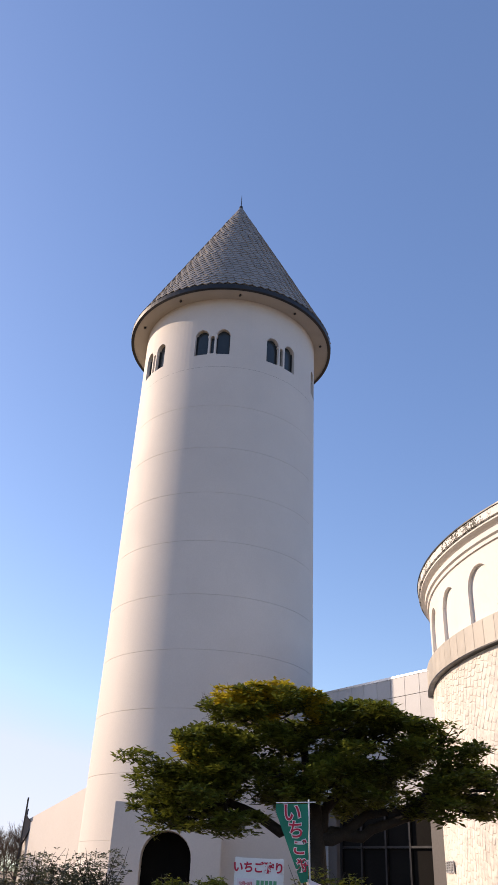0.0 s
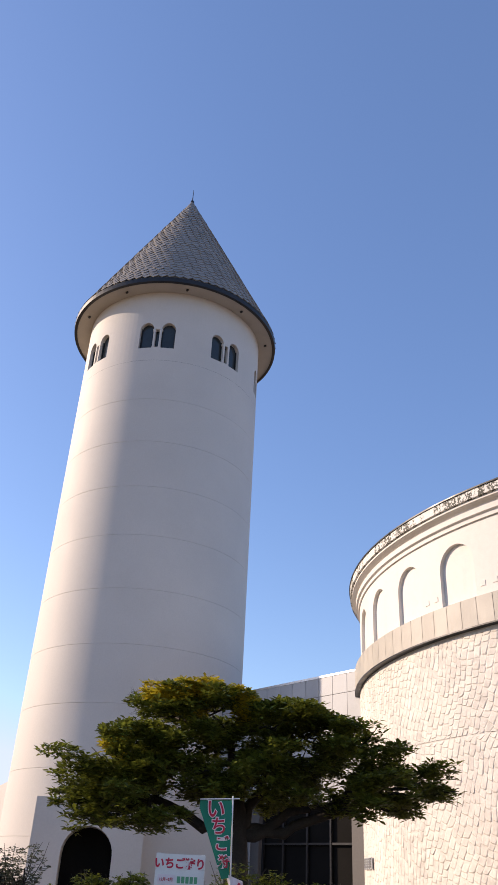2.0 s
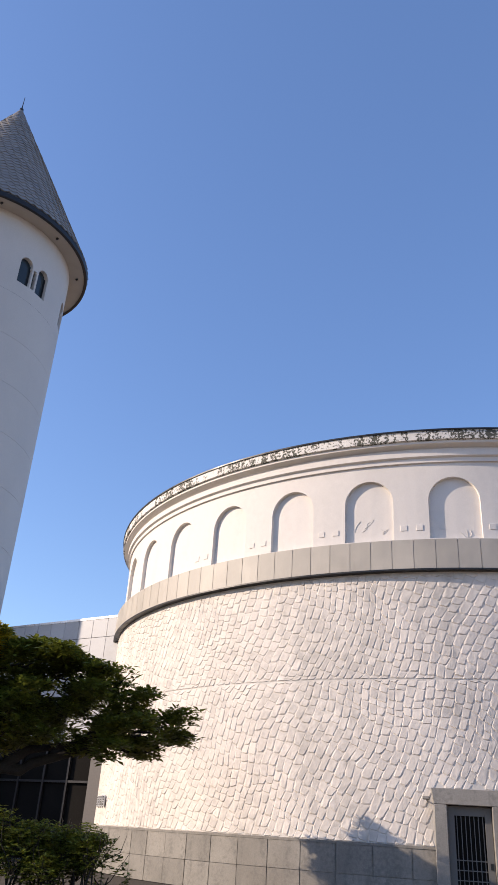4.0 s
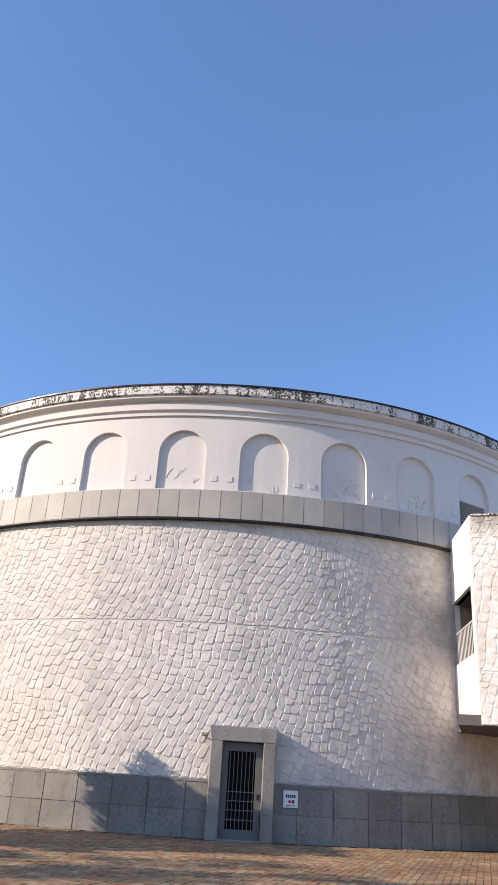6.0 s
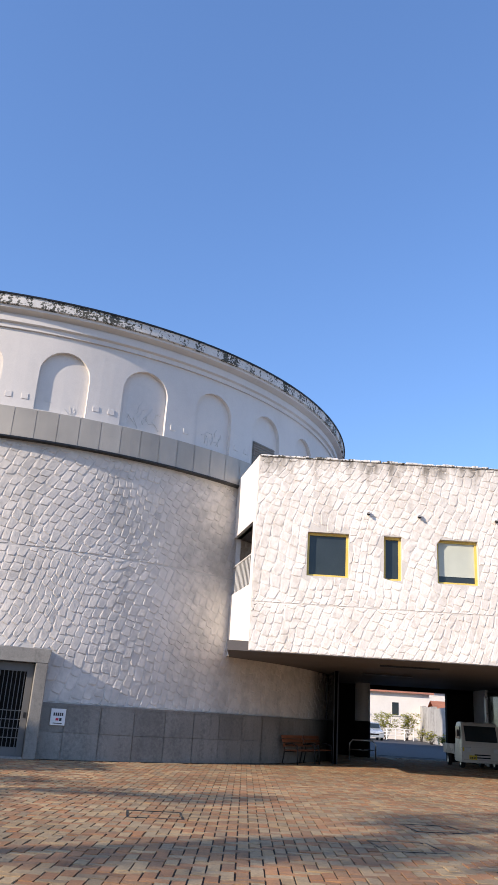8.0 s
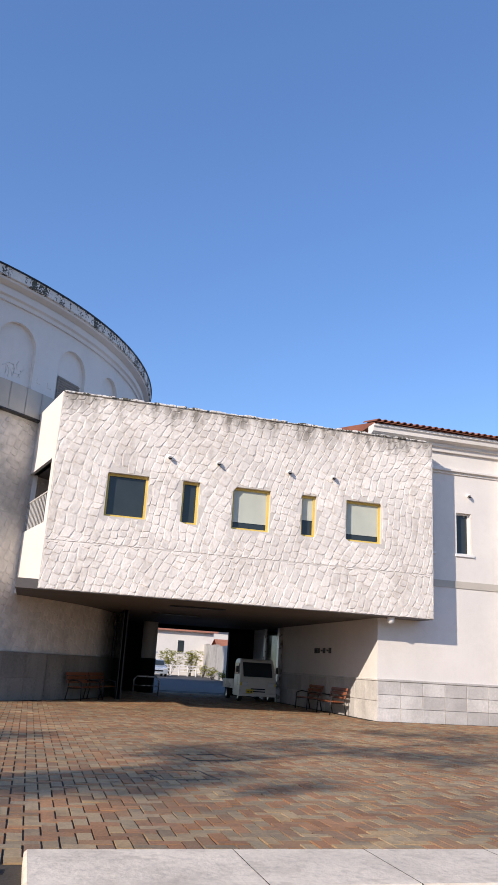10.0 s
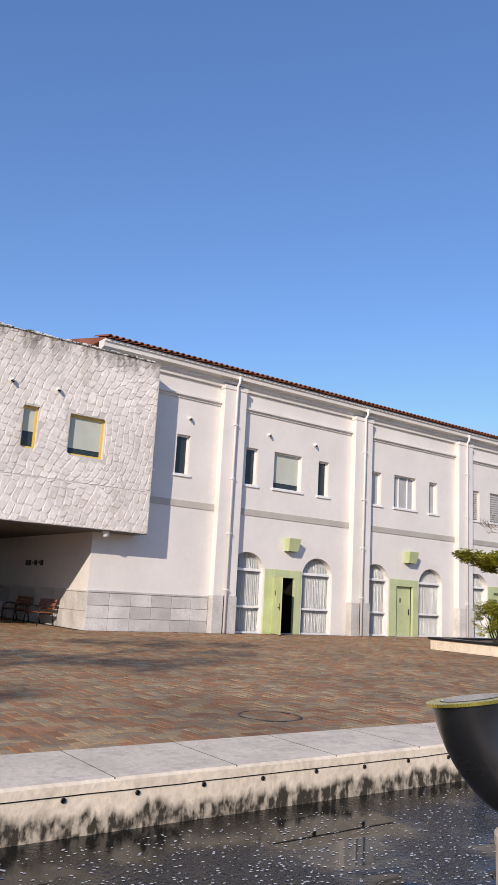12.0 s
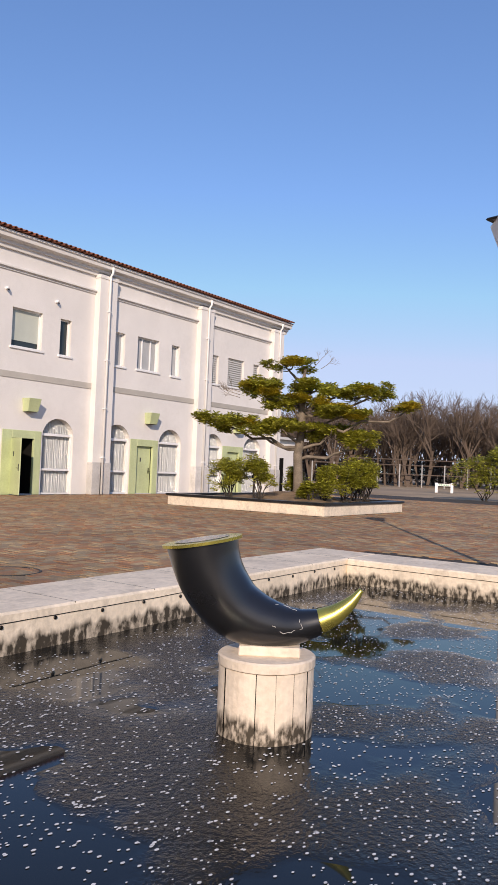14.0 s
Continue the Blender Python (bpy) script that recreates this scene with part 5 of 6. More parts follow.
part("skirt", lathe(bmesh.new(), [(0.36, 0), (0.36, 1.5), (0.34, 1.5)], 24), "dark", pillar, "black lower half", smooth=True)
for i in range(2):
    lt = thing("ceiling_slot_light", 5.0 + 0.1 * i, 24.6 + 4.5 * i, BZ0 - 0.02, label="dark unlit slot light in the passage ceiling", category="ceiling light")
    solid("housing", -0.9, 0.9, -0.14, 0.14, -0.05, 0.0, "dark_metal", lt)
for k in range(6):
    if k == 0:
        wl_sign = thing("wall_lettering", 0, 0, 0, label="dark raised shop lettering that cannot be read", category="lettering")
    solid("print_bar", 10.585, 10.62, 27.2 + 0.3 * k, 27.2 + 0.3 * k + (0.1 if k in (1, 3) else 0.2), 2.03 if k not in (1, 3) else 2.1, 2.22 if k not in (1, 3) else 2.15, "ink", wl_sign)


def bench(m):
    """Iron-framed bench with wooden slats; x along the seat, y to its back."""
    b = thing("bench", 0, 0, 0, label="black iron bench with red-brown wooden slats", category="bench", group="passage benches")
    b.matrix_world = m
    for x in (-0.62, 0.62):
        bm = bmesh.new()
        tube(bm, [(x, -0.28, 0.0), (x, -0.26, 0.3), (x, -0.24, 0.58), (x, -0.05, 0.64), (x, 0.2, 0.6)], 0.022, 8)
        part("front_leg", bm, "iron", b, smooth=True)
        bm = bmesh.new()
        tube(bm, [(x, 0.3, 0.0), (x, 0.22, 0.4), (x, 0.26, 0.65), (x, 0.34, 0.88)], 0.022, 8)
        part("rear_leg", bm, "iron", b, smooth=True)
        part("seat_rail", tube(bmesh.new(), [(x, -0.26, 0.4), (x, 0.23, 0.38)], 0.02, 6), "iron", b)
    for k in range(5):
        solid("seat_slat", -0.72, 0.72, -0.26 + 0.095 * k, -0.19 + 0.095 * k, 0.415, 0.445, "wood", b, 0.006)
    for k in range(3):
        part("back_slat", block(bmesh.new(), -0.72, 0.72, -0.015, 0.015, -0.05, 0.05, 0.006, pose(0, 0.225 + 0.035 * k, 0.58 + 0.125 * k, -16, 0, 0)), "wood", b)
    return b


first = bench(pose(10.15, 25.9, 0, 0, 0, -90))
copy_thing(first, pose(10.15, 28.2, 0, 0, 0, -90))
for ang in (FACE - 40.6, FACE - 46.4):
    a = radians(ang)
    copy_thing(first, pose(DC.x + (DR + 0.5) * math.sin(a), DC.y + (DR + 0.5) * math.cos(a), 0, 0, 0, 180 - ang))
hoop = thing("barrier_hoop", 4.8, 33.0, 0, label="bent steel tube barrier", category="barrier")
part("hoop_tube", tube(bmesh.new(), [(-0.52, 0, -0.03), (-0.52, 0, 0.62), (-0.4, 0, 0.76), (0.4, 0, 0.76), (0.52, 0, 0.62), (0.52, 0, -0.03)], 0.03, 10), "steel", hoop, smooth=True)
part("mid_bar", tube(bmesh.new(), [(-0.52, 0, 0.4), (0.52, 0, 0.4)], 0.02, 8), "steel", hoop, smooth=True)


# ---- vehicles ----
def wheel(x, y, r, w, parent):
    bm = lathe(bmesh.new(), [(r * 0.6, -w / 2), (r * 0.95, -w / 2), (r, -w / 3), (r, w / 3), (r * 0.95, w / 2), (r * 0.6, w / 2)], 20)
    t = part("wheel", bm, "rubber", parent, smooth=True)
    t.matrix_local = pose(x, y, r, 0, 90, 0)
    part("rim", lathe(bmesh.new(), [(0.01, -w / 2 + 0.02), (r * 0.6, -w / 2 + 0.01)], 16), "steel", t)
    part("rim", lathe(bmesh.new(), [(0.01, w / 2 - 0.02), (r * 0.6, w / 2 - 0.01)], 16), "steel", t)


def side_loft(profile, half, taper=0.0):
    """A body from a side outline of (y, z), as wide as 2 * half, drawn in at the top by taper."""
    bm = bmesh.new()
    zs = [z for _, z in profile]
    lo, hi = min(zs), max(zs)
    rows = []
    for sx in (-1, 1):
        rows.append([bm.verts.new((sx * (half - taper * ((z - lo) / (hi - lo)) ** 2), y, z)) for y, z in profile])
    bm.faces.new(rows[0][::-1])
    bm.faces.new(rows[1])
    for i in range(len(profile)):
        j = (i + 1) % len(profile)
        bm.faces.new((rows[0][i], rows[0][j], rows[1][j], rows[1][i]))
    bmesh.ops.bevel(bm, geom=[e for e in bm.edges], offset=0.04, segments=2, affect="EDGES")
    return bm


truck = thing("small_white_truck", 9.3, 32.0, 0, label="small white cab-over truck parked in the passage", category="truck")
part("cab", side_loft([(0.0, 0.26), (1.35, 0.26), (1.35, 1.9), (1.2, 2.0), (0.55, 2.0), (0.4, 1.93), (0.06, 1.12), (0.0, 0.95)], 0.93, 0.1), "car_white", truck)
part("windscreen", block(bmesh.new(), -0.74, 0.74, -0.012, 0.012, -0.37, 0.37, 0.01, pose(0, 0.225, 1.5, -23, 0, 0)), "glass", truck)
for sx in (-1, 1):
    hl = part("headlight", block(bmesh.new(), sx * 0.68 - 0.17, sx * 0.68 + 0.17, -0.03, 0.06, 0.72, 0.92, 0.03), "lamp_lens", truck, "clear headlight")
    solid("indicator", sx * 0.86 - 0.03, sx * 0.86 + 0.03, -0.035, 0.03, 0.74, 0.9, "plate", hl)
    part("mirror", block(bmesh.new(), sx * 1.02 - 0.06, sx * 1.02 + 0.06, 0.25, 0.31, 1.35, 1.65, 0.02), "dark_metal", truck)
    part("side_window", block(bmesh.new(), sx * 0.885 - 0.012, sx * 0.885 + 0.012, 0.5, 1.2, 1.25, 1.8, 0.005), "glass", truck)
    wheel(sx * 0.78, 0.6, 0.28, 0.18, truck)
    wheel(sx * 0.78, 2.9, 0.28, 0.18, truck)
for z in (0.58, 0.46):
    solid("grille_slot", -0.36, 0.36, -0.02, 0.02, z, z + 0.05, "dark", truck)
solid("bumper", -0.9, 0.9, -0.05, 0.05, 0.26, 0.4, "car_white", truck, 0.03)
pl = solid("number_plate", -0.62, -0.27, -0.07, -0.05, 0.4, 0.58, "plate", truck)
for k in range(4):
    solid("print_bar", -0.58 + 0.075 * k, -0.53 + 0.075 * k, -0.075, -0.07, 0.43, 0.51, "ink", pl)
solid("load_bed", -0.9, 0.9, 1.45, 3.6, 0.55, 0.66, "car_white", truck, 0.01)
for a, b, c, d in ((-0.9, -0.86, 1.45, 3.6), (0.86, 0.9, 1.45, 3.6), (-0.86, 0.86, 3.56, 3.6)):
    solid("bed_side", a, b, c, d, 0.66, 0.98, "car_white", truck, 0.008)
solid("chassis", -0.4, 0.4, 0.2, 3.5, 0.35, 0.54, "dark_metal", truck)
truck.matrix_world = pose(9.3, 32.0, 0) @ Matrix.Scale(0.85, 4)

car = thing("silver_car", 12.0, 75.0, 0, label="silver-blue hatchback parked on the road", category="car")
part("body", side_loft([(0.0, 0.25), (4.0, 0.25), (4.05, 0.9), (3.9, 1.0), (3.3, 1.05), (1.1, 1.0), (0.2, 0.82), (0.0, 0.6)], 0.86, 0.06), "car_silver", car)
part("cabin", side_loft([(0.95, 0.98), (3.8, 1.0), (3.5, 1.45), (3.2, 1.53), (1.9, 1.53), (1.7, 1.48)], 0.78, 0.14), "car_silver", car)
part("windscreen", block(bmesh.new(), -0.62, 0.62, -0.01, 0.01, -0.36, 0.36, 0.0, pose(0, 1.3, 1.25, -57, 0, 0)), "glass", car)
for sx in (-1, 1):
    part("headlight", block(bmesh.new(), sx * 0.64 - 0.17, sx * 0.64 + 0.17, -0.03, 0.1, 0.62, 0.76, 0.03), "lamp_lens", car)
    wheel(sx * 0.76, 0.8, 0.3, 0.2, car)
    wheel(sx * 0.76, 3.2, 0.3, 0.2, car)
solid("grille", -0.4, 0.4, -0.015, 0.03, 0.45, 0.58, "dark", car)


# ---- houses, wall and fence beyond the passage ----
def house(x, y, w, d, h, ridge, label, rz=0.0):
    ho = thing("house", x, y, 0, rz, label=label, category="house", group="houses behind the passage")
    solid("wall", -w / 2, w / 2, 0, d, 0, h, "plaster", ho)
    bm = bmesh.new()
    o = 0.5
    for s in (-1, 1):
        quad(bm, (-w / 2 - o, d / 2, h + ridge), (w / 2 + o, d / 2, h + ridge), (w / 2 + o, d / 2 + s * (d / 2 + o), h - 0.15), (-w / 2 - o, d / 2 + s * (d / 2 + o), h - 0.15))
        e = s * (w / 2 + 0.01)
        bm.faces.new([bm.verts.new(p) for p in ((e, 0, h), (e, d, h), (e, d / 2, h + ridge - 0.1))])
    r = part("roof", bm, "house_roof", ho)
    part("chimney", block(bmesh.new(), w * 0.2, w * 0.2 + 0.6, d / 2 - 0.3, d / 2 + 0.3, h + ridge - 0.6, h + ridge + 0.8), "plaster", r)
    for wx in (-w * 0.3, w * 0.05):
        win = solid("window", wx, wx + 0.7, -0.03, 0.05, h * 0.5, h * 0.5 + 1.3, "glass", ho)
        solid("sill", wx - 0.1, wx + 0.8, -0.12, 0.0, h * 0.5 - 0.1, h * 0.5, "plaster", win)
    return ho


house(15.5, 88, 9, 8, 4.9, 1.6, "white rendered house with a red-brown tiled roof")
house(24.5, 97, 8, 8, 5.6, 2.2, "white gabled house with orange tiled roofs")
house(24.5, 84, 8.5, 5, 2.7, 1.4, "low white outbuilding with an orange tiled roof")
rw = thing("retaining_wall", 0, 0, 0, label="tall streaked grey concrete wall along the road", category="wall")
bm = bmesh.new()
a, b = Vector((15.6, 58)), Vector((20.8, 104))
for q in range(5):
    p0, p1 = a.lerp(b, q / 5), a.lerp(b, (q + 0.99) / 5)
    bm = bmesh.new()
    h = 2.8 + 0.24 * q
    vs = [bm.verts.new(p) for p in ((p0.x, p0.y, 0), (p1.x, p1.y, 0), (p1.x, p1.y, h), (p0.x, p0.y, h), (p0.x + 0.4, p0.y - 0.1, 0), (p1.x + 0.4, p1.y - 0.1, 0), (p1.x + 0.4, p1.y - 0.1, h), (p0.x + 0.4, p0.y - 0.1, h))]
    for fc in ((0, 1, 2, 3), (7, 6, 5, 4), (0, 4, 5, 1), (1, 5, 6, 2), (2, 6, 7, 3), (3, 7, 4, 0)):
        bm.faces.new([vs[i] for i in fc])
    part("wall_panel", bm, "concrete", rw)
fence = thing("white_fence", 0, 0, 0, label="white tubular road fence", category="fence")
for k in range(6):
    part("post", tube(bmesh.new(), [(12.6 + 0.9 * k, 82.5, -0.02), (12.6 + 0.9 * k, 82.5, 1.1)], 0.05, 6), "white", fence)
for z in (0.45, 0.75, 1.05):
    part("rail", tube(bmesh.new(), [(12.4, 82.5, z), (17.6, 82.5, z)], 0.035, 6), "white", fence)
for x, y, r, h in ((14.6, 84, 1.4, 2.6), (16.9, 84.5, 1.3, 2.8)):
    shrub("garden_bush", x, y, 0, r, h, "green garden bush beside the road", count=1200, size=0.22, group="garden bushes")
for k in range(5):
    p = a.lerp(b, 0.1 + 0.2 * k)
    shrub("wall_weed", p.x - 0.7, p.y, 0, 0.8, 1.2, "weedy shrub at the foot of the concrete wall", count=500, size=0.15, group="weeds along the wall")


# ---- ground floor of the long building ----
def curtain_sheet(o, z0, z1, arch=False, seed=0):
    """Hanging pleats behind a window: o is the opening."""
    r = random.Random(seed)
    bm = bmesh.new()
    a, b = o[0] + 0.05, o[1] - 0.05
    n = 90
    ph = [r.uniform(0, 6.28) for _ in range(4)]
    rows = 2 if not arch else 9
    grid = []
    for j in range(rows + 1):
        row = []
        for i in range(n + 1):
            u = i / n
            x = a + (b - a) * u
            w = 0.022 * math.sin(u * 2 * math.pi * 17 + ph[0]) + 0.014 * math.sin(u * 2 * math.pi * 29 + ph[1])
            if arch:
                top = opening_top(o, x) - 0.02
                z = z0 + (max(top, z0 + 0.01) - z0) * j / rows
            else:
                w += 0.012 * math.sin(u * 2 * math.pi * 9 + ph[2] + j)
                z = z0 + (z1 - z0) * j / rows
            row.append(bm.verts.new((x, FY + 0.27 + w, z)))
        grid.append(row)
    for j in range(rows):
        for i in range(n):
            bm.faces.new((grid[j][i], grid[j][i + 1], grid[j + 1][i + 1], grid[j + 1][i]))
    return bm


def arched_window(o, k):
    w = thing("arched_window", 0, 0, 0, label="tall arched window with white bars and drawn pale curtains", category="window", group="arched windows")
    for a, b, z0, z1 in ((o[0], o[0] + 0.06, 0, 2.26), (o[1] - 0.06, o[1], 0, 2.26), (o[0] + 0.06, o[1] - 0.06, 0.0, 0.07), (o[0], o[1], 2.26, 2.36), (o[0] + 0.06, o[1] - 0.06, 0.92, 1.0)):
        solid("frame_bar", a, b, FY + 0.1, FY + 0.18, z0, z1, "white", w, 0.006)
    part("curtain", curtain_sheet(o, 0.07, 2.26, False, k), "curtain", w, "pleated pale curtain", smooth=True)
    part("fanlight_curtain", curtain_sheet(o, 2.36, 2.95, True, k + 50), "curtain", w, smooth=True)
    pane = part("pane", pane_fill(bmesh.new(), on_front, (o[0] + 0.01, o[1] - 0.01, 0.02, 2.94, 0.7), 0.16), "clear", w)
    pane.visible_shadow = False
    # black sheet paints the unlit room behind the curtains
    part("backing", pane_fill(bmesh.new(), on_front, (o[0], o[1], 0.0, 2.95, 0.7), 0.36), "dark", w)


def clear_glass():
    m = bpy.data.materials.new("window_glass")
    m.use_nodes = True
    b = m.node_tree.nodes["Principled BSDF"]
    b.inputs["Base Color"].default_value = (0.95, 0.97, 0.97, 1)
    b.inputs["Roughness"].default_value, b.inputs["Transmission Weight"].default_value, b.inputs["IOR"].default_value = 0.02, 1.0, 1.05
    M["clear"] = m


clear_glass()
for k, o in enumerate(arches):
    if o[4]:
        arched_window(o, k)


def green_door(x, ajar):
    """Green panelled door case with one leaf, x its left edge."""
    d = thing("green_door", x, FY, 0, label="pale green door standing ajar in a green case" if ajar else "closed pale green door in a green case", category="door", group="green doors")
    solid("side_panel", 0.0, 0.44, -0.02, 0.1, 0, 2.4, "green", d, 0.01)
    solid("side_panel", 1.46, 1.8, -0.02, 0.1, 0, 2.4, "green", d, 0.01)
    solid("head_panel", 0.44, 1.46, -0.02, 0.1, 2.1, 2.4, "green", d, 0.01)
    for z in (0.0,):
        solid("step", 0.44, 1.46, 0.0, 0.3, 0.0, 0.03, "pale_stone", d)
    lf = part("leaf", block(bmesh.new(), 0.0, 1.0, -0.02, 0.02, 0.03, 2.09, 0.006), "green", d)
    lf.matrix_local = pose(0.45, 0.03, 0, 0, 0, -108 if ajar else 0) if ajar else pose(0.45, 0.14, 0)
    h = part("handle", tube(bmesh.new(), [(0.9, -0.02, 1.0), (0.9, -0.07, 1.0), (0.8, -0.07, 1.0)], 0.012, 6), "iron", lf)
    part("handle_plate", block(bmesh.new(), 0.87, 0.93, -0.03, -0.02, 0.9, 1.15), "iron", lf)
    part("number_disc", block(bmesh.new(), 0.32, 0.4, -0.026, -0.02, 1.42, 1.6, 0.004), "ink", lf)
    # black box behind the leaf: the room's darkness given by colour
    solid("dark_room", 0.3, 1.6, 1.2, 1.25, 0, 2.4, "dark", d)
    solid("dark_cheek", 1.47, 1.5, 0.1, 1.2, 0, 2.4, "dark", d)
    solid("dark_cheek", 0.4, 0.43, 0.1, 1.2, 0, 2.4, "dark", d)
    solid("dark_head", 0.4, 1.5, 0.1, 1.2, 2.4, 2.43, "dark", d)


for k in range(3):
    green_door(17.7 + 6.68 * k, k == 0)
    lb = thing("green_wall_light", 18.81 + 6.68 * k, FY, 0, label="pale green tapered box light over the door", category="wall light", group="green wall lights")
    bm = bmesh.new()
    tp = [(-0.29, 0.0, 3.6), (0.29, 0.0, 3.6), (0.29, -0.42, 3.6), (-0.29, -0.42, 3.6), (-0.24, 0.0, 3.1), (0.24, 0.0, 3.1), (0.24, -0.3, 3.1), (-0.24, -0.3, 3.1)]
    vs = [bm.verts.new(p) for p in tp]
    for fc in ((0, 1, 2, 3), (7, 6, 5, 4), (3, 2, 6, 7), (2, 1, 5, 6), (0, 3, 7, 4), (1, 0, 4, 5)):
        bm.faces.new([vs[i] for i in fc])
    bmesh.ops.bevel(bm, geom=bm.edges[:], offset=0.012, segments=1, affect="EDGES")
    part("housing", bm, "green", lb)
    solid("diffuser", -0.2, 0.2, -0.26, -0.04, 3.09, 3.1, "dark", lb)
for o in uppers:
    wide = o[1] - o[0] > 1
    bay = int((o[0] - 9.2) // 6.68)
    kind = {0: ("glass", 0.0), 1: ("glass", 0.85 if wide else 0.0), 2: ("curtain", 0.0), 3: ("blind", 1.0)}[bay]
    w = framed_window(long_house, on_front, o, "white", kind[1], kind[0], 0.05, 0.15, ((o[0] + 0.45, o[1] - 0.4) if wide and bay == 2 else ()), "white")
    if bay == 3:
        for j in range(12):
            solid("shutter_slat", o[0] + 0.05, o[1] - 0.05, FY + 0.1, FY + 0.14, o[2] + 0.08 + 0.108 * j, o[2] + 0.15 + 0.108 * j, "soffit", w)
for x, z in ((17.57, 7.5), (19.92, 7.47), (13.95, 7.5)):
    hooded_vent(long_house, x, z, FY)
rgp = random.Random(8)
for j in range(3):
    x = 10.62
    while x < PIL[0] - 0.6:
        w = min(0.78, PIL[0] - 0.53 - x)
        solid("plinth_block", x, x + w - 0.012, FY - 0.05 - rgp.uniform(0, 0.008), FY, 0.4 * j, 0.4 * j + 0.388, "pale_stone", plinth, 0.006)
        x += w
camera_eye = thing("security_camera", 10.75, BY + 0.25, BZ0 - 0.02, label="small white dome camera under the wing", category="camera")
part("dome", lathe(bmesh.new(), [(0.0, -0.2), (0.09, -0.17), (0.12, -0.09), (0.12, 0.0)], 16), "white", camera_eye, smooth=True)

# ---- lamp post beside the pool ----
lx, ly = 11.28, 3.26
post = thing("lamp_post", lx, ly, 0, label="white lamp post with a tapered lantern beside the pool", category="lamp post")
part("pole", tube(bmesh.new(), [(0, 0, -0.02), (0, 0, 0.3), (0, 0, 0.32), (0, 0, 4.7)], [0.09, 0.09, 0.06, 0.045], 12), "white", post, smooth=True)
bm = bmesh.new()
tube(bm, [(0, 0, 4.62), (0, 0, 5.12)], [0.2, 0.4], 4)
bmesh.ops.rotate(bm, verts=bm.verts, cent=(0, 0, 0), matrix=Matrix.Rotation(radians(30), 3, "Z"))
part("lantern", bm, "white", post, "white tapered lantern glass")
part("cap", block(bmesh.new(), -0.3, 0.3, -0.3, 0.3, 5.12, 5.16, 0.02, Matrix.Rotation(radians(-15), 4, "Z")), "dark_metal", post)

# ---- far woods, trellis, sign and bushes beyond the plaza ----
rw2 = random.Random(21)


def bare_tree(v, f, x, y, h, r):
    """A leafless tree of thin three-sided branches."""
    def stick(p, q, r0, r1):
        way = (q - p).normalized()
        a = way.orthogonal().normalized()
        b2 = way.cross(a)
        base = len(v)
        for c, rr in ((p, r0), (q, r1)):
            for k in range(3):
                v.append(tuple(c + (a * math.cos(2.094 * k) + b2 * math.sin(2.094 * k)) * rr))
        for k in range(3):
            f.append((base + k, base + (k + 1) % 3, base + 3 + (k + 1) % 3, base + 3 + k))

    def grow(p, way, ln, rr, depth):
        q = p + way * ln
        stick(p, q, rr, rr * 0.72)
        if depth == 0:
            return
        for _ in range(3 if depth > 1 else 4):
            w = (way + Vector((r.uniform(-0.75, 0.75), r.uniform(-0.75, 0.75), r.uniform(-0.2, 0.5)))).normalized()
            grow(p + way * ln * r.uniform(0.55, 1.0), w, ln * r.uniform(0.6, 0.8), rr * 0.58, depth - 1)

    for _ in range(r.choice((1, 2, 3))):
        grow(Vector((x, y, -0.1)), Vector((r.uniform(-0.25, 0.25), r.uniform(-0.25, 0.25), 1)).normalized(), h * 0.33, h * 0.016, 5)


wv, wf = [], []
for k in range(120):
    az = 57.0 + 27.0 * k / 120 + rw2.uniform(-0.6, 0.6)
    d = 88 + rw2.uniform(0, 38)
    bare_tree(wv, wf, *polar(az, d), rw2.uniform(9.0, 13.5), rw2)
tagged(from_lists("bare_woods", wv, wf, "far_wood"), "leafless brown winter woods beyond the plaza", "woods", kind="stuff")
wv, wf = [], []
for k in range(16):
    az = -74.5 + 9 * k / 16 + rw2.uniform(-0.3, 0.3)
    bare_tree(wv, wf, *polar(az, 60 + rw2.uniform(0, 15)), rw2.uniform(4.2, 6.2), rw2)
tagged(from_lists("bare_thicket", wv, wf, "far_wood"), "leafless brown thicket behind the tower", "woods", kind="stuff")
mast = thing("sail_mast", *polar(-68.45, 60), 0, label="dark mast with two slack triangular shade sails", category="mast")
part("pole", tube(bmesh.new(), [(0, 0, -0.1), (0, 0, 5.85)], [0.1, 0.06], 8), "dark_metal", mast)
for sx, w, z0, z1 in ((-1, 0.95, 3.0, 5.0), (1, 0.75, 3.1, 4.5)):
    bm = bmesh.new()
    p = [(0.08 * sx, 0, z0), (sx * w, 0.5, z1), (0.06 * sx, 0, z1 + 0.35), (sx * w * 0.45, 0.28, z1 - 0.1)]
    a, b, c, d = (bm.verts.new(q) for q in p)
    bm.faces.new((a, b, d))
    bm.faces.new((a, d, c))
    sail = part("sail", bm, "dark_and_shade", mast, "slack grey sail cloth")
    part("sail_strut", tube(bmesh.new(), [(0, 0, z0 - 0.3), (sx * w * 1.05, 0.52, z1 + 0.2)], 0.05, 6), "dark_metal", mast)
under = []
for k in range(90):
    x, y = polar(56 + 29 * k / 90, 118 + rw2.uniform(-8, 14))
    under.append((x, y, 1.6 + rw2.uniform(-0.4, 0.8), 3.2, 3.2, 2.0))
v, f = leaf_cloud(under, 26000, 0.6, rw2, 0.2, 0.5)
tagged(from_lists("undergrowth", v, f, "far_wood"), "brown tangled undergrowth below the woods", "undergrowth", kind="stuff")
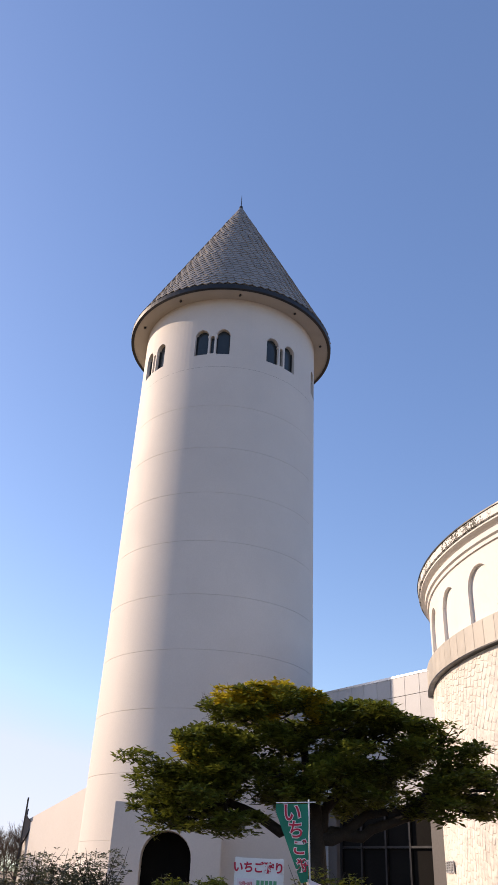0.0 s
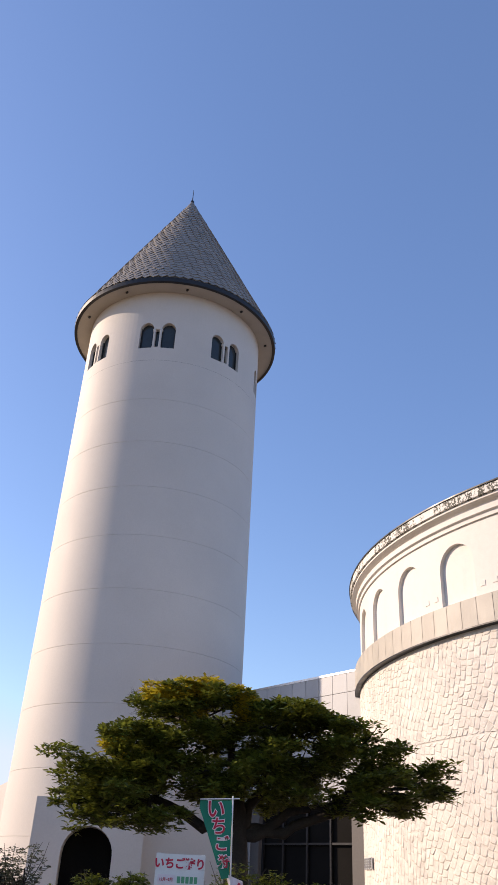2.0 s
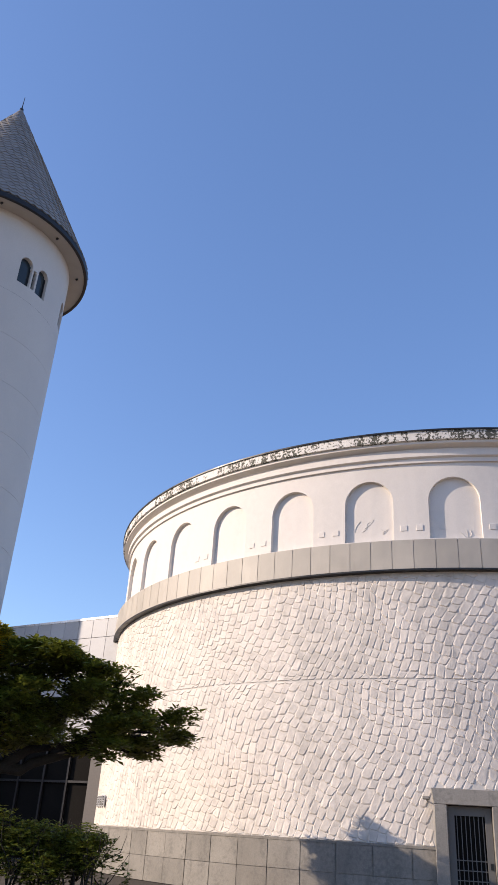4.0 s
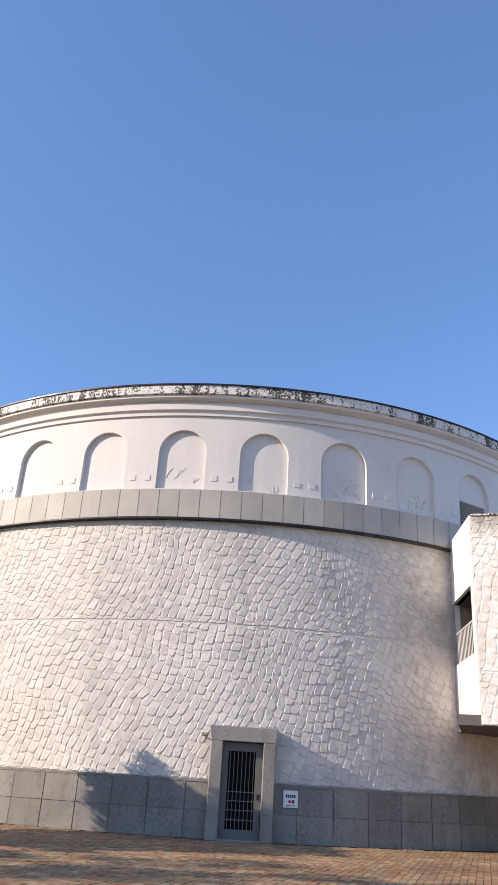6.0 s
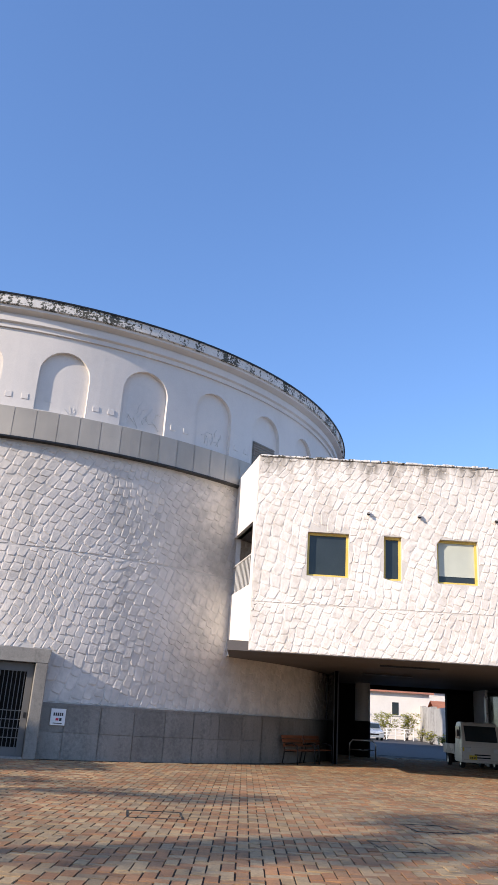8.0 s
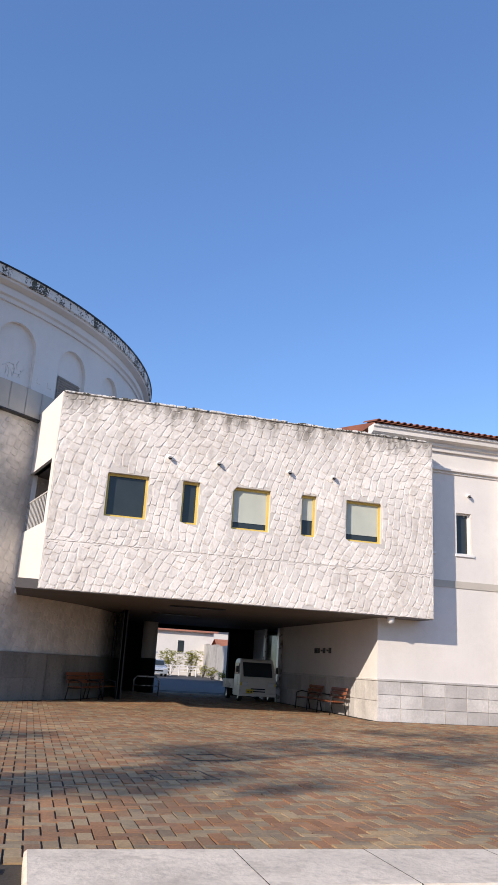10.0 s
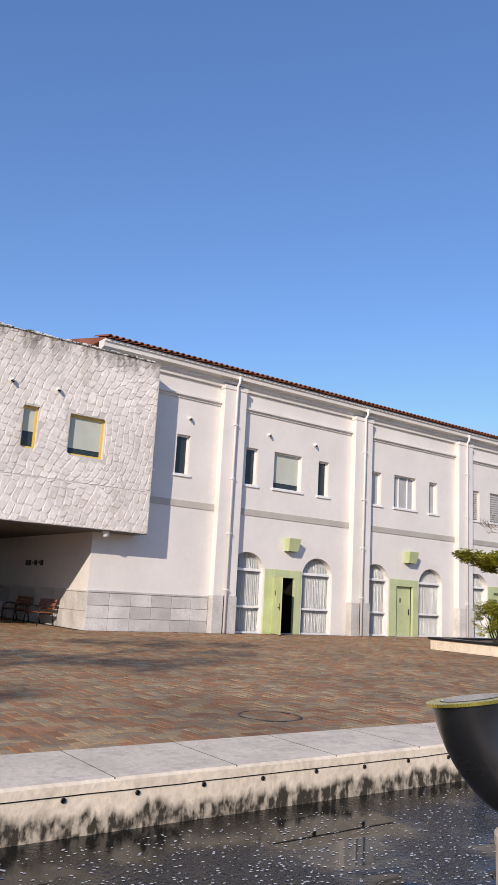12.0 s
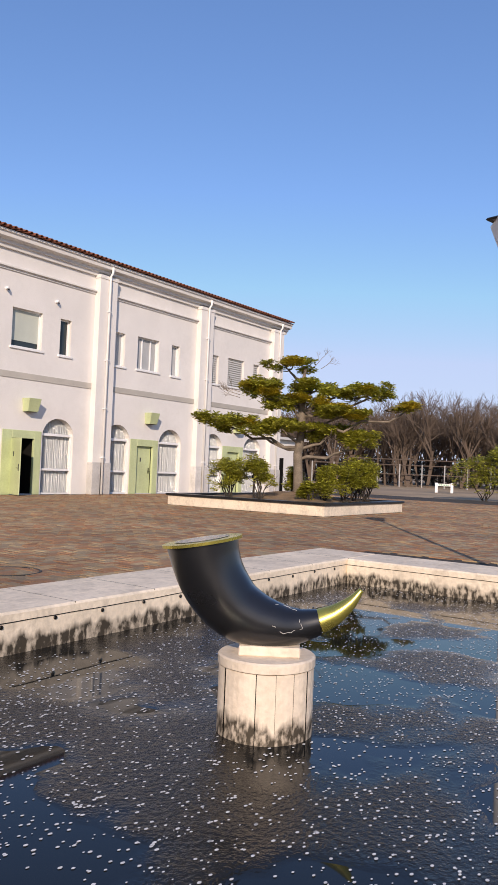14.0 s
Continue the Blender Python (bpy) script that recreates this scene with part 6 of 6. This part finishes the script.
trellis = thing("trellis", 0, 0, 0, label="weathered trellis walk at the wood's edge", category="trellis")
for k in range(12):
    x, y = polar(60 + 1.6 * k, 84)
    part("post", tube(bmesh.new(), [(x, y, -0.05), (x, y, 2.4)], 0.07, 6), "concrete", trellis)
for z in (1.3, 2.3, 2.9):
    part("rail", tube(bmesh.new(), [(*polar(60, 84), z), (*polar(69, 85.5), z), (*polar(78, 84), z)], 0.06, 6), "far_wood", trellis)
park = thing("park_sign", 0, 0, 0, label="low park sign between two white posts", category="sign")
park.matrix_world = facing(69.6, 62) @ Matrix.Scale(0.62, 4)
for x in (-0.95, 0.95):
    solid("post", x - 0.17, x + 0.17, -0.17, 0.17, 0, 1.25, "white", park, 0.02)
solid("panel", -0.78, 0.78, -0.04, 0.04, 0.85, 1.15, "sign", park)
for k in range(6):
    solid("print_bar", -0.6 + 0.2 * k, -0.46 + 0.2 * k, -0.045, -0.04, 0.93, 1.07, "green_ink", park)
for az, d, r, h in ((72.4, 46, 2.2, 3.1), (75.5, 45, 2.4, 3.4), (63.5, 52, 1.5, 2.0)):
    x, y = polar(az, d)
    shrub("field_bush", x, y, 0, r, h, "rounded green bush on the open ground", count=5200, size=0.17, group="field bushes")
bm = bmesh.new()
lx = [polar(az, d) for az, d in ((55, 52), (62, 50), (70, 47), (80, 44), (80, 62), (70, 66), (62, 68), (55, 70))]
bm.faces.new([bm.verts.new((x, y, -0.052)) for x, y in lx])
tagged(part("dry_lawn", bm, "earth"), "strip of pale dry earth and grass", "ground", kind="structure")
bm = bmesh.new()
annex = thing("far_shed", 0, 0, 0, label="low white shed beyond the planter", category="shed")
solid("wall", 37.2, 41.0, 24.5, 30, 0, 3.1, "plaster", annex)
solid("roof", 36.9, 41.4, 24.2, 30.3, 3.1, 3.25, "soffit", annex)
solid("door", 38.2, 38.9, 24.45, 24.5, 0.02, 2.0, "dark", annex)

# ---- pool details ----
HX0, HX1, HY0, HY1 = POOL
for k in range(15):
    dh = thing("weep_hole", 1.75 + 0.56 * k, HY1 - 0.002, -0.01 + 0.006 * math.sin(3 * k), label="small dark weep hole in the pool wall", category="weep hole", group="weep holes")
    part("pipe", lathe(bmesh.new(), [(0.012, 0.0), (0.018, 0.0), (0.019, -0.006), (0.014, -0.012)], 12), "iron", dh).matrix_local = pose(0, 0, 0, -90, 0, 0)
    # flat black disc paints the shade inside the pipe
    part("bore", lathe(bmesh.new(), [(0.001, 0.0), (0.014, 0.0)], 12), "dark", dh).matrix_local = pose(0, -0.002, 0, -90, 0, 0)
out = thing("pool_outlet", 6.72, HY1 - 0.003, -0.13, label="dark oval pool outlet stained below", category="outlet")
bm = lathe(bmesh.new(), [(0.001, 0.0), (0.06, 0.0), (0.065, 0.004)], 20)
for q in bm.verts:
    q.co.y *= 1.9
# flat black oval on the wall face; the opening's shade is its colour
part("mouth", bm, "dark", out).matrix_local = pose(0, 0, 0, 90, 0, 0)


for sx, sy, ex, ey, ox, oy in ((HX0, HY1, HX1, HY1, 0, -0.003), (HX1, HY1, HX1, HY0, -0.003, 0)):
    pts = []
    for i in range(60):
        u = i / 59
        pts.append((sx + (ex - sx) * u + ox, sy + (ey - sy) * u + oy, COPE - 0.085 + 0.006 * noise.noise(Vector((i * 0.4, 2, 1)))))
    part("cold_joint", tube(bmesh.new(), pts, 0.004, 4), "dark", pool)
for k in range(9):
    x = HX0 + 0.5 + 1.05 * k
    part("rim_joint", block(bmesh.new(), x - 0.003, x + 0.003, HY1 + 0.01, HY1 + 0.99, COPE - 0.01, COPE + 0.001), "algae", pool)
pv, pfc = [], []
rp = random.Random(4)
for _ in range(15000):
    x, y = rp.uniform(HX0 + 0.05, HX1 - 0.05), rp.uniform(0.3, HY1 - 0.2)
    dens = 0.5 + 0.5 * noise.noise(Vector((x * 0.7, y * 0.7, 4)))
    if rp.random() > dens * 1.1 + 0.05 or (x - 4) ** 2 + (y - 2.58) ** 2 < 0.1:
        continue
    r = rp.uniform(0.003, 0.009)
    a0 = rp.uniform(0, 6.28)
    b = len(pv)
    for k in range(6):
        a = a0 + k * 1.047
        pv.append((x + r * math.cos(a) * 1.5, y + r * math.sin(a), WATER + 0.003))
    pfc.append(tuple(range(b, b + 6)))
tagged(from_lists("floating_petals", pv, pfc, "fleck"), "pale petals and scum flecks floating on the water", "petals", kind="stuff")
for k, pts in enumerate((((-0.05, 0.16), (0.02, 0.13), (0.1, 0.13), (0.17, 0.1)), ((0.06, 0.2), (0.05, 0.13), (0.0, 0.06)), ((0.2, 0.12), (0.19, 0.05), (0.21, 0.0), (0.1, -0.02), (0.03, 0.02)))):
    line = []
    for i, (u, dz) in enumerate(pts):
        j = min(range(len(sp)), key=lambda q: abs(Vector(sp[q]).dot(Vector((HR.x, HR.y, 0))) - u))
        c = Vector(sp[j])
        toward = Vector((-4.0, -2.58, 0)).normalized()
        way = (toward * math.sqrt(max(0.0, 1 - min(1, (dz / max(sr[j], 0.01)) ** 2))) + Vector((0, 0, dz / max(sr[j], 0.01)))).normalized()
        line.append(c + way * (sr[j] + 0.0008))
    fine = []
    for p, q in zip(line, line[1:]):
        fine += [p.lerp(q, i / 5) + Vector([rp.uniform(-0.005, 0.005) * (i > 0) for _ in range(3)]) for i in range(5)]
    part("crack", tube(bmesh.new(), fine + [line[-1]], 0.0014, 4), "crack", horn)
cover_ring = thing("manhole_cover", 5.95, 7.55, 0.0, label="round paved manhole cover flush with the plaza", category="manhole cover")
part("ring", lathe(bmesh.new(), [(0.36, -0.01), (0.36, 0.006), (0.39, 0.006), (0.39, -0.01)], 40), "iron", cover_ring)
for px, py in ((2.1, 10.6), (-1.2, 12.1), (2.9, 12.6)):
    mc = thing("access_cover", px, py, 0.0, rz=8, label="square brick-filled access cover in the paving", category="access cover", group="access covers")
    for a, b, c, d in ((-0.4, 0.4, -0.4, -0.37), (-0.4, 0.4, 0.37, 0.4), (-0.4, -0.37, -0.37, 0.37), (0.37, 0.4, -0.37, 0.37)):
        solid("edge_bar", a, b, c, d, -0.01, 0.006, "iron", mc)

# ---- pieces: cladding stones, belt slabs, plinth slabs, paving ----
def warp(u, v, seed):
    """Bends the courses so that the stones run in swirls."""
    a = noise.noise(Vector((u * 0.35, v * 0.35, seed)))
    b = noise.noise(Vector((u * 0.35 + 31, v * 0.35, seed)))
    c = noise.noise(Vector((u * 2.3, v * 2.3, seed + 7)))
    d = noise.noise(Vector((u * 2.3 + 17, v * 2.3, seed + 7)))
    return u + 0.42 * a + 0.085 * c, v + 0.4 * b + 0.085 * d


def cladding(name, place, s0, s1, z0, z1, gaps, material, parent, seed, near, w=0.24, h=0.31, relief=0.6, lean=20.0):
    """Rough scale-like stones in leaning, swirling files; place(s, z, d) as for walls. gaps are left out; near(s, z) picks those built singly."""
    r = random.Random(seed)
    v, f, singles = [], [], []
    ca, sa = math.cos(radians(lean)), math.sin(radians(lean))
    sm, zm = (s0 + s1) / 2, (z0 + z1) / 2
    half_a = ((s1 - s0) * ca + (z1 - z0) * sa) / 2 + 0.8
    half_b = ((s1 - s0) * sa + (z1 - z0) * ca) / 2 + 0.8

    def spot(a, b):
        """From a place among the files to a place on the wall."""
        return warp(sm + a * ca + b * sa, zm - a * sa + b * ca, seed)

    def kept(p, q):
        p, q = min(max(p, s0), s1), min(max(q, z0), z1)
        for a, b, c, d in gaps:
            if a < p < b and c < q < d:
                if min(p - a, b - p) < min(q - c, d - q):
                    p = a if p - a < b - p else b
                else:
                    q = c if q - c < d - q else d
        return p, q

    for i in range(int(2 * half_a / w) + 1):
        ua = -half_a + i * w
        vb = -half_b + (i % 2) * 0.5 * h + r.uniform(-0.1, 0.1)
        while vb < half_b:
            va, vb = vb, vb + h * r.uniform(0.65, 1.3)
            cu, cv = spot(ua + w / 2, (va + vb) / 2)
            if not (s0 - 0.15 < cu < s1 + 0.15 and z0 - 0.15 < cv < z1 + 0.15):
                continue
            if any(a - 0.02 < cu < b + 0.02 and c - 0.02 < cv < d + 0.02 for a, b, c, d in gaps):
                continue
            x0, x1, c0 = ua + r.uniform(0, 0.004), ua + w - r.uniform(0, 0.004), r.uniform(0.1, 0.24)
            hh = vb - va
            cs = [(x0, va + c0 * hh), (x0 + (0.1 + 0.6 * c0) * w * 0.8, va), (x1 - r.uniform(0.12, 0.26) * w, va + r.uniform(0, 0.02)), (x1, va + c0 * hh * r.uniform(0.5, 1.1)), (x1, vb), (x0, vb)]
            cs = [kept(*spot(p, q)) for p, q in cs]
            if max(p for p, _ in cs) - min(p for p, _ in cs) < 0.05 or max(q for _, q in cs) - min(q for _, q in cs) < 0.05:
                continue
            cu, cv = sum(p for p, _ in cs) / 6, sum(q for _, q in cs) / 6
            t0 = r.uniform(0, 0.008)
            tl, tt = r.uniform(-0.006, 0.008), r.uniform(-0.004, 0.004)
            out = [max(0.004, o + t0 + r.uniform(0, 0.006) + tl * e + tt * g) * relief for o, e, g in ((0.022, -1, -1), (0.027, -0.5, -1), (0.027, 0.5, -1), (0.022, 1, -1), (0.007, 1, 1), (0.007, -1, 1))]
            k = r.uniform(0.2, 0.3)
            top = [place(p + (cu - p) * k, q + (cv - q) * k, -o) for (p, q), o in zip(cs, out)]
            rim = [place(p, q, -0.003 - o * 0.12) for (p, q), o in zip(cs, out)]
            foot = [place(p, q, 0.03) for p, q in cs]
            pts = top + rim + foot
            faces = [(0, 1, 2, 3, 4, 5)] + [(n, 6 + n, 6 + (n + 1) % 6, (n + 1) % 6) for n in range(6)] + [(6 + n, 12 + n, 12 + (n + 1) % 6, 6 + (n + 1) % 6) for n in range(6)]
            if near(cu, cv) and len(singles) < 300:
                singles.append((pts, faces))
            else:
                b0 = len(v)
                v += pts
                f += [tuple(b0 + q for q in fc) for fc in faces]
    rest = from_lists(name + "_cladding", v, f, material, parent)
    rest["kind"] = "stuff"
    for pts, faces in singles:
        from_lists(name, pts, faces, material, parent)


def drum_run(s, z, d):
    """Metres along the hall's wall to the right of its nearest line."""
    return on_drum(DR - 0.06)(FACE - math.degrees(s / DR), z, d)


door_s = -math.radians(D_ANG - FACE) * DR
for lo, hi, sd in ((1.44, 5.56, 2), (5.6, 8.62, 9)):
    cladding("stone", drum_run, -20.5, 17.5, lo, hi, [(door_s - 0.9, door_s + 0.9, 0, 2.8)], "stone", hall, sd, lambda s, z: -2.5 < s < 5.5 and z < 4.2 if sd == 2 else False)
cladding("stone", on_box, BX0 + 0.02, BX1 - 0.01, BZ0 + 0.01, 4.5, [], "stone_old", upper, 14, lambda s, z: False, relief=0.5)
cladding("stone", on_box, BX0 + 0.02, BX1 - 0.01, 4.52, BZ1, [(a - 0.02, b + 0.02, c - 0.03, d + 0.02) for a, b, c, d, _ in b_open], "stone_old", upper, 23, lambda s, z: 4.0 < s < 11 and z < 7, relief=0.5)
rgb = random.Random(6)
bm = bmesh.new()
vv, ff = [], []
for k in range(70):
    s = BX0 + 0.1 + 11.9 * k / 70
    x = s + rgb.uniform(-0.05, 0.05)
    block(bm, x - 0.1, x + 0.1, BY - 0.04 - rgb.uniform(0, 0.03), BY + 0.28, BZ1 - 0.02, BZ1 + rgb.uniform(0.01, 0.06), 0.015)
ob = part("parapet_crust", bm, "plaster_old", upper, "rough stained parapet edge")
ob["kind"] = "stuff"


def arc_slab(a0, a1, r0, r1, z0, z1):
    bm = lathe(bmesh.new(), [(r0, z0), (r1, z0), (r1, z1), (r0, z1)], 2, a0, a1, DC.x, DC.y)
    return bm


step = math.degrees(0.64 / DR)
for k in range(-26, 36):
    a = FACE + step * k
    part("belt_slab", arc_slab(a + 0.035, a + step - 0.035, DR - 0.05, DR + 0.15, 8.73, 9.63), "belt", hall)
step = math.degrees(1.0 / DR)
for k in range(-24, 24):
    a = FACE + step * k
    for j in range(2):
        part("plinth_slab", arc_slab(a + 0.04, a + step - 0.04, DR - 0.05, DR + 0.055 + 0.004 * ((k * 7 + j * 3) % 3), 0.68 * j + 0.005, 0.68 * j + 0.672), "grey_stone", hall)


def paving():
    """Brick pavers in a square herringbone; those near the plaza's middle are single pieces."""
    r = random.Random(31)
    u, gap = 0.14, 0.004
    v, f, singles = [], [], []

    def free(x, y):
        if POOL[0] - 1.0 < x < POOL[1] + 1.0 and POOL[2] - 1.0 < y < POOL[3] + 1.0:
            return False
        if (x - DC.x) ** 2 + (y - DC.y) ** 2 < (DR + 0.03) ** 2 or (y > FY - 0.08 and x > 10.45):
            return False
        return not (PX0 - 0.02 < x < PX1 + 0.02 and PY0 - 0.02 < y < PY1 + 0.02)

    def lay(x_lo, x_hi, y_lo, y_hi):
        for i in range(round(x_lo / u), round(x_hi / u)):
            for j in range(round(y_lo / u), round(y_hi / u)):
                kind = (i - j) % 4
                if kind not in (0, 3):
                    continue
                x0, y0 = i * u, j * u
                x1, y1 = x0 + (2 * u if kind == 0 else u), y0 + (u if kind == 0 else 2 * u)
                if not (free(x0, y0) and free(x1, y1) and free(x0, y1) and free(x1, y0)):
                    continue
                az = math.degrees(math.atan2(x0, y0))
                if not -36 < az < 82:
                    continue
                z, ta, tb = r.uniform(-0.003, 0.004), r.uniform(-0.003, 0.003), r.uniform(-0.003, 0.003)
                ga, gb = 0.007 + r.uniform(0, 0.004), 0.007 + r.uniform(0, 0.004)
                top = [(x0 + ga, y0 + gap, z - ta - tb), (x1 - gb, y0 + gap, z + ta - tb), (x1 - gb, y1 - gap, z + ta + tb), (x0 + ga, y1 - gap, z - ta + tb)]
                pts = top + [(p[0], p[1], -0.03) for p in top]
                fcs = [(0, 1, 2, 3)] + [(k, 4 + k, 4 + (k + 1) % 4, (k + 1) % 4) for k in range(4)]
                if -1.2 < x0 < 1.8 and 7.2 < y0 < 9.6 and len(singles) < 300:
                    singles.append((pts, fcs))
                else:
                    b = len(v)
                    v.extend(pts)
                    f.extend(tuple(b + q for q in fc) for fc in fcs)

    lay(-12.6, 12.2, 5.9, 38.0)
    lay(12.2, 38.0, 2.1, 23.2)
    rest = from_lists("paver_field", v, f, "brick", plaza)
    rest["kind"] = "stuff"
    for pts, fcs in singles:
        from_lists("paver", pts, fcs, "brick", plaza)


paving()
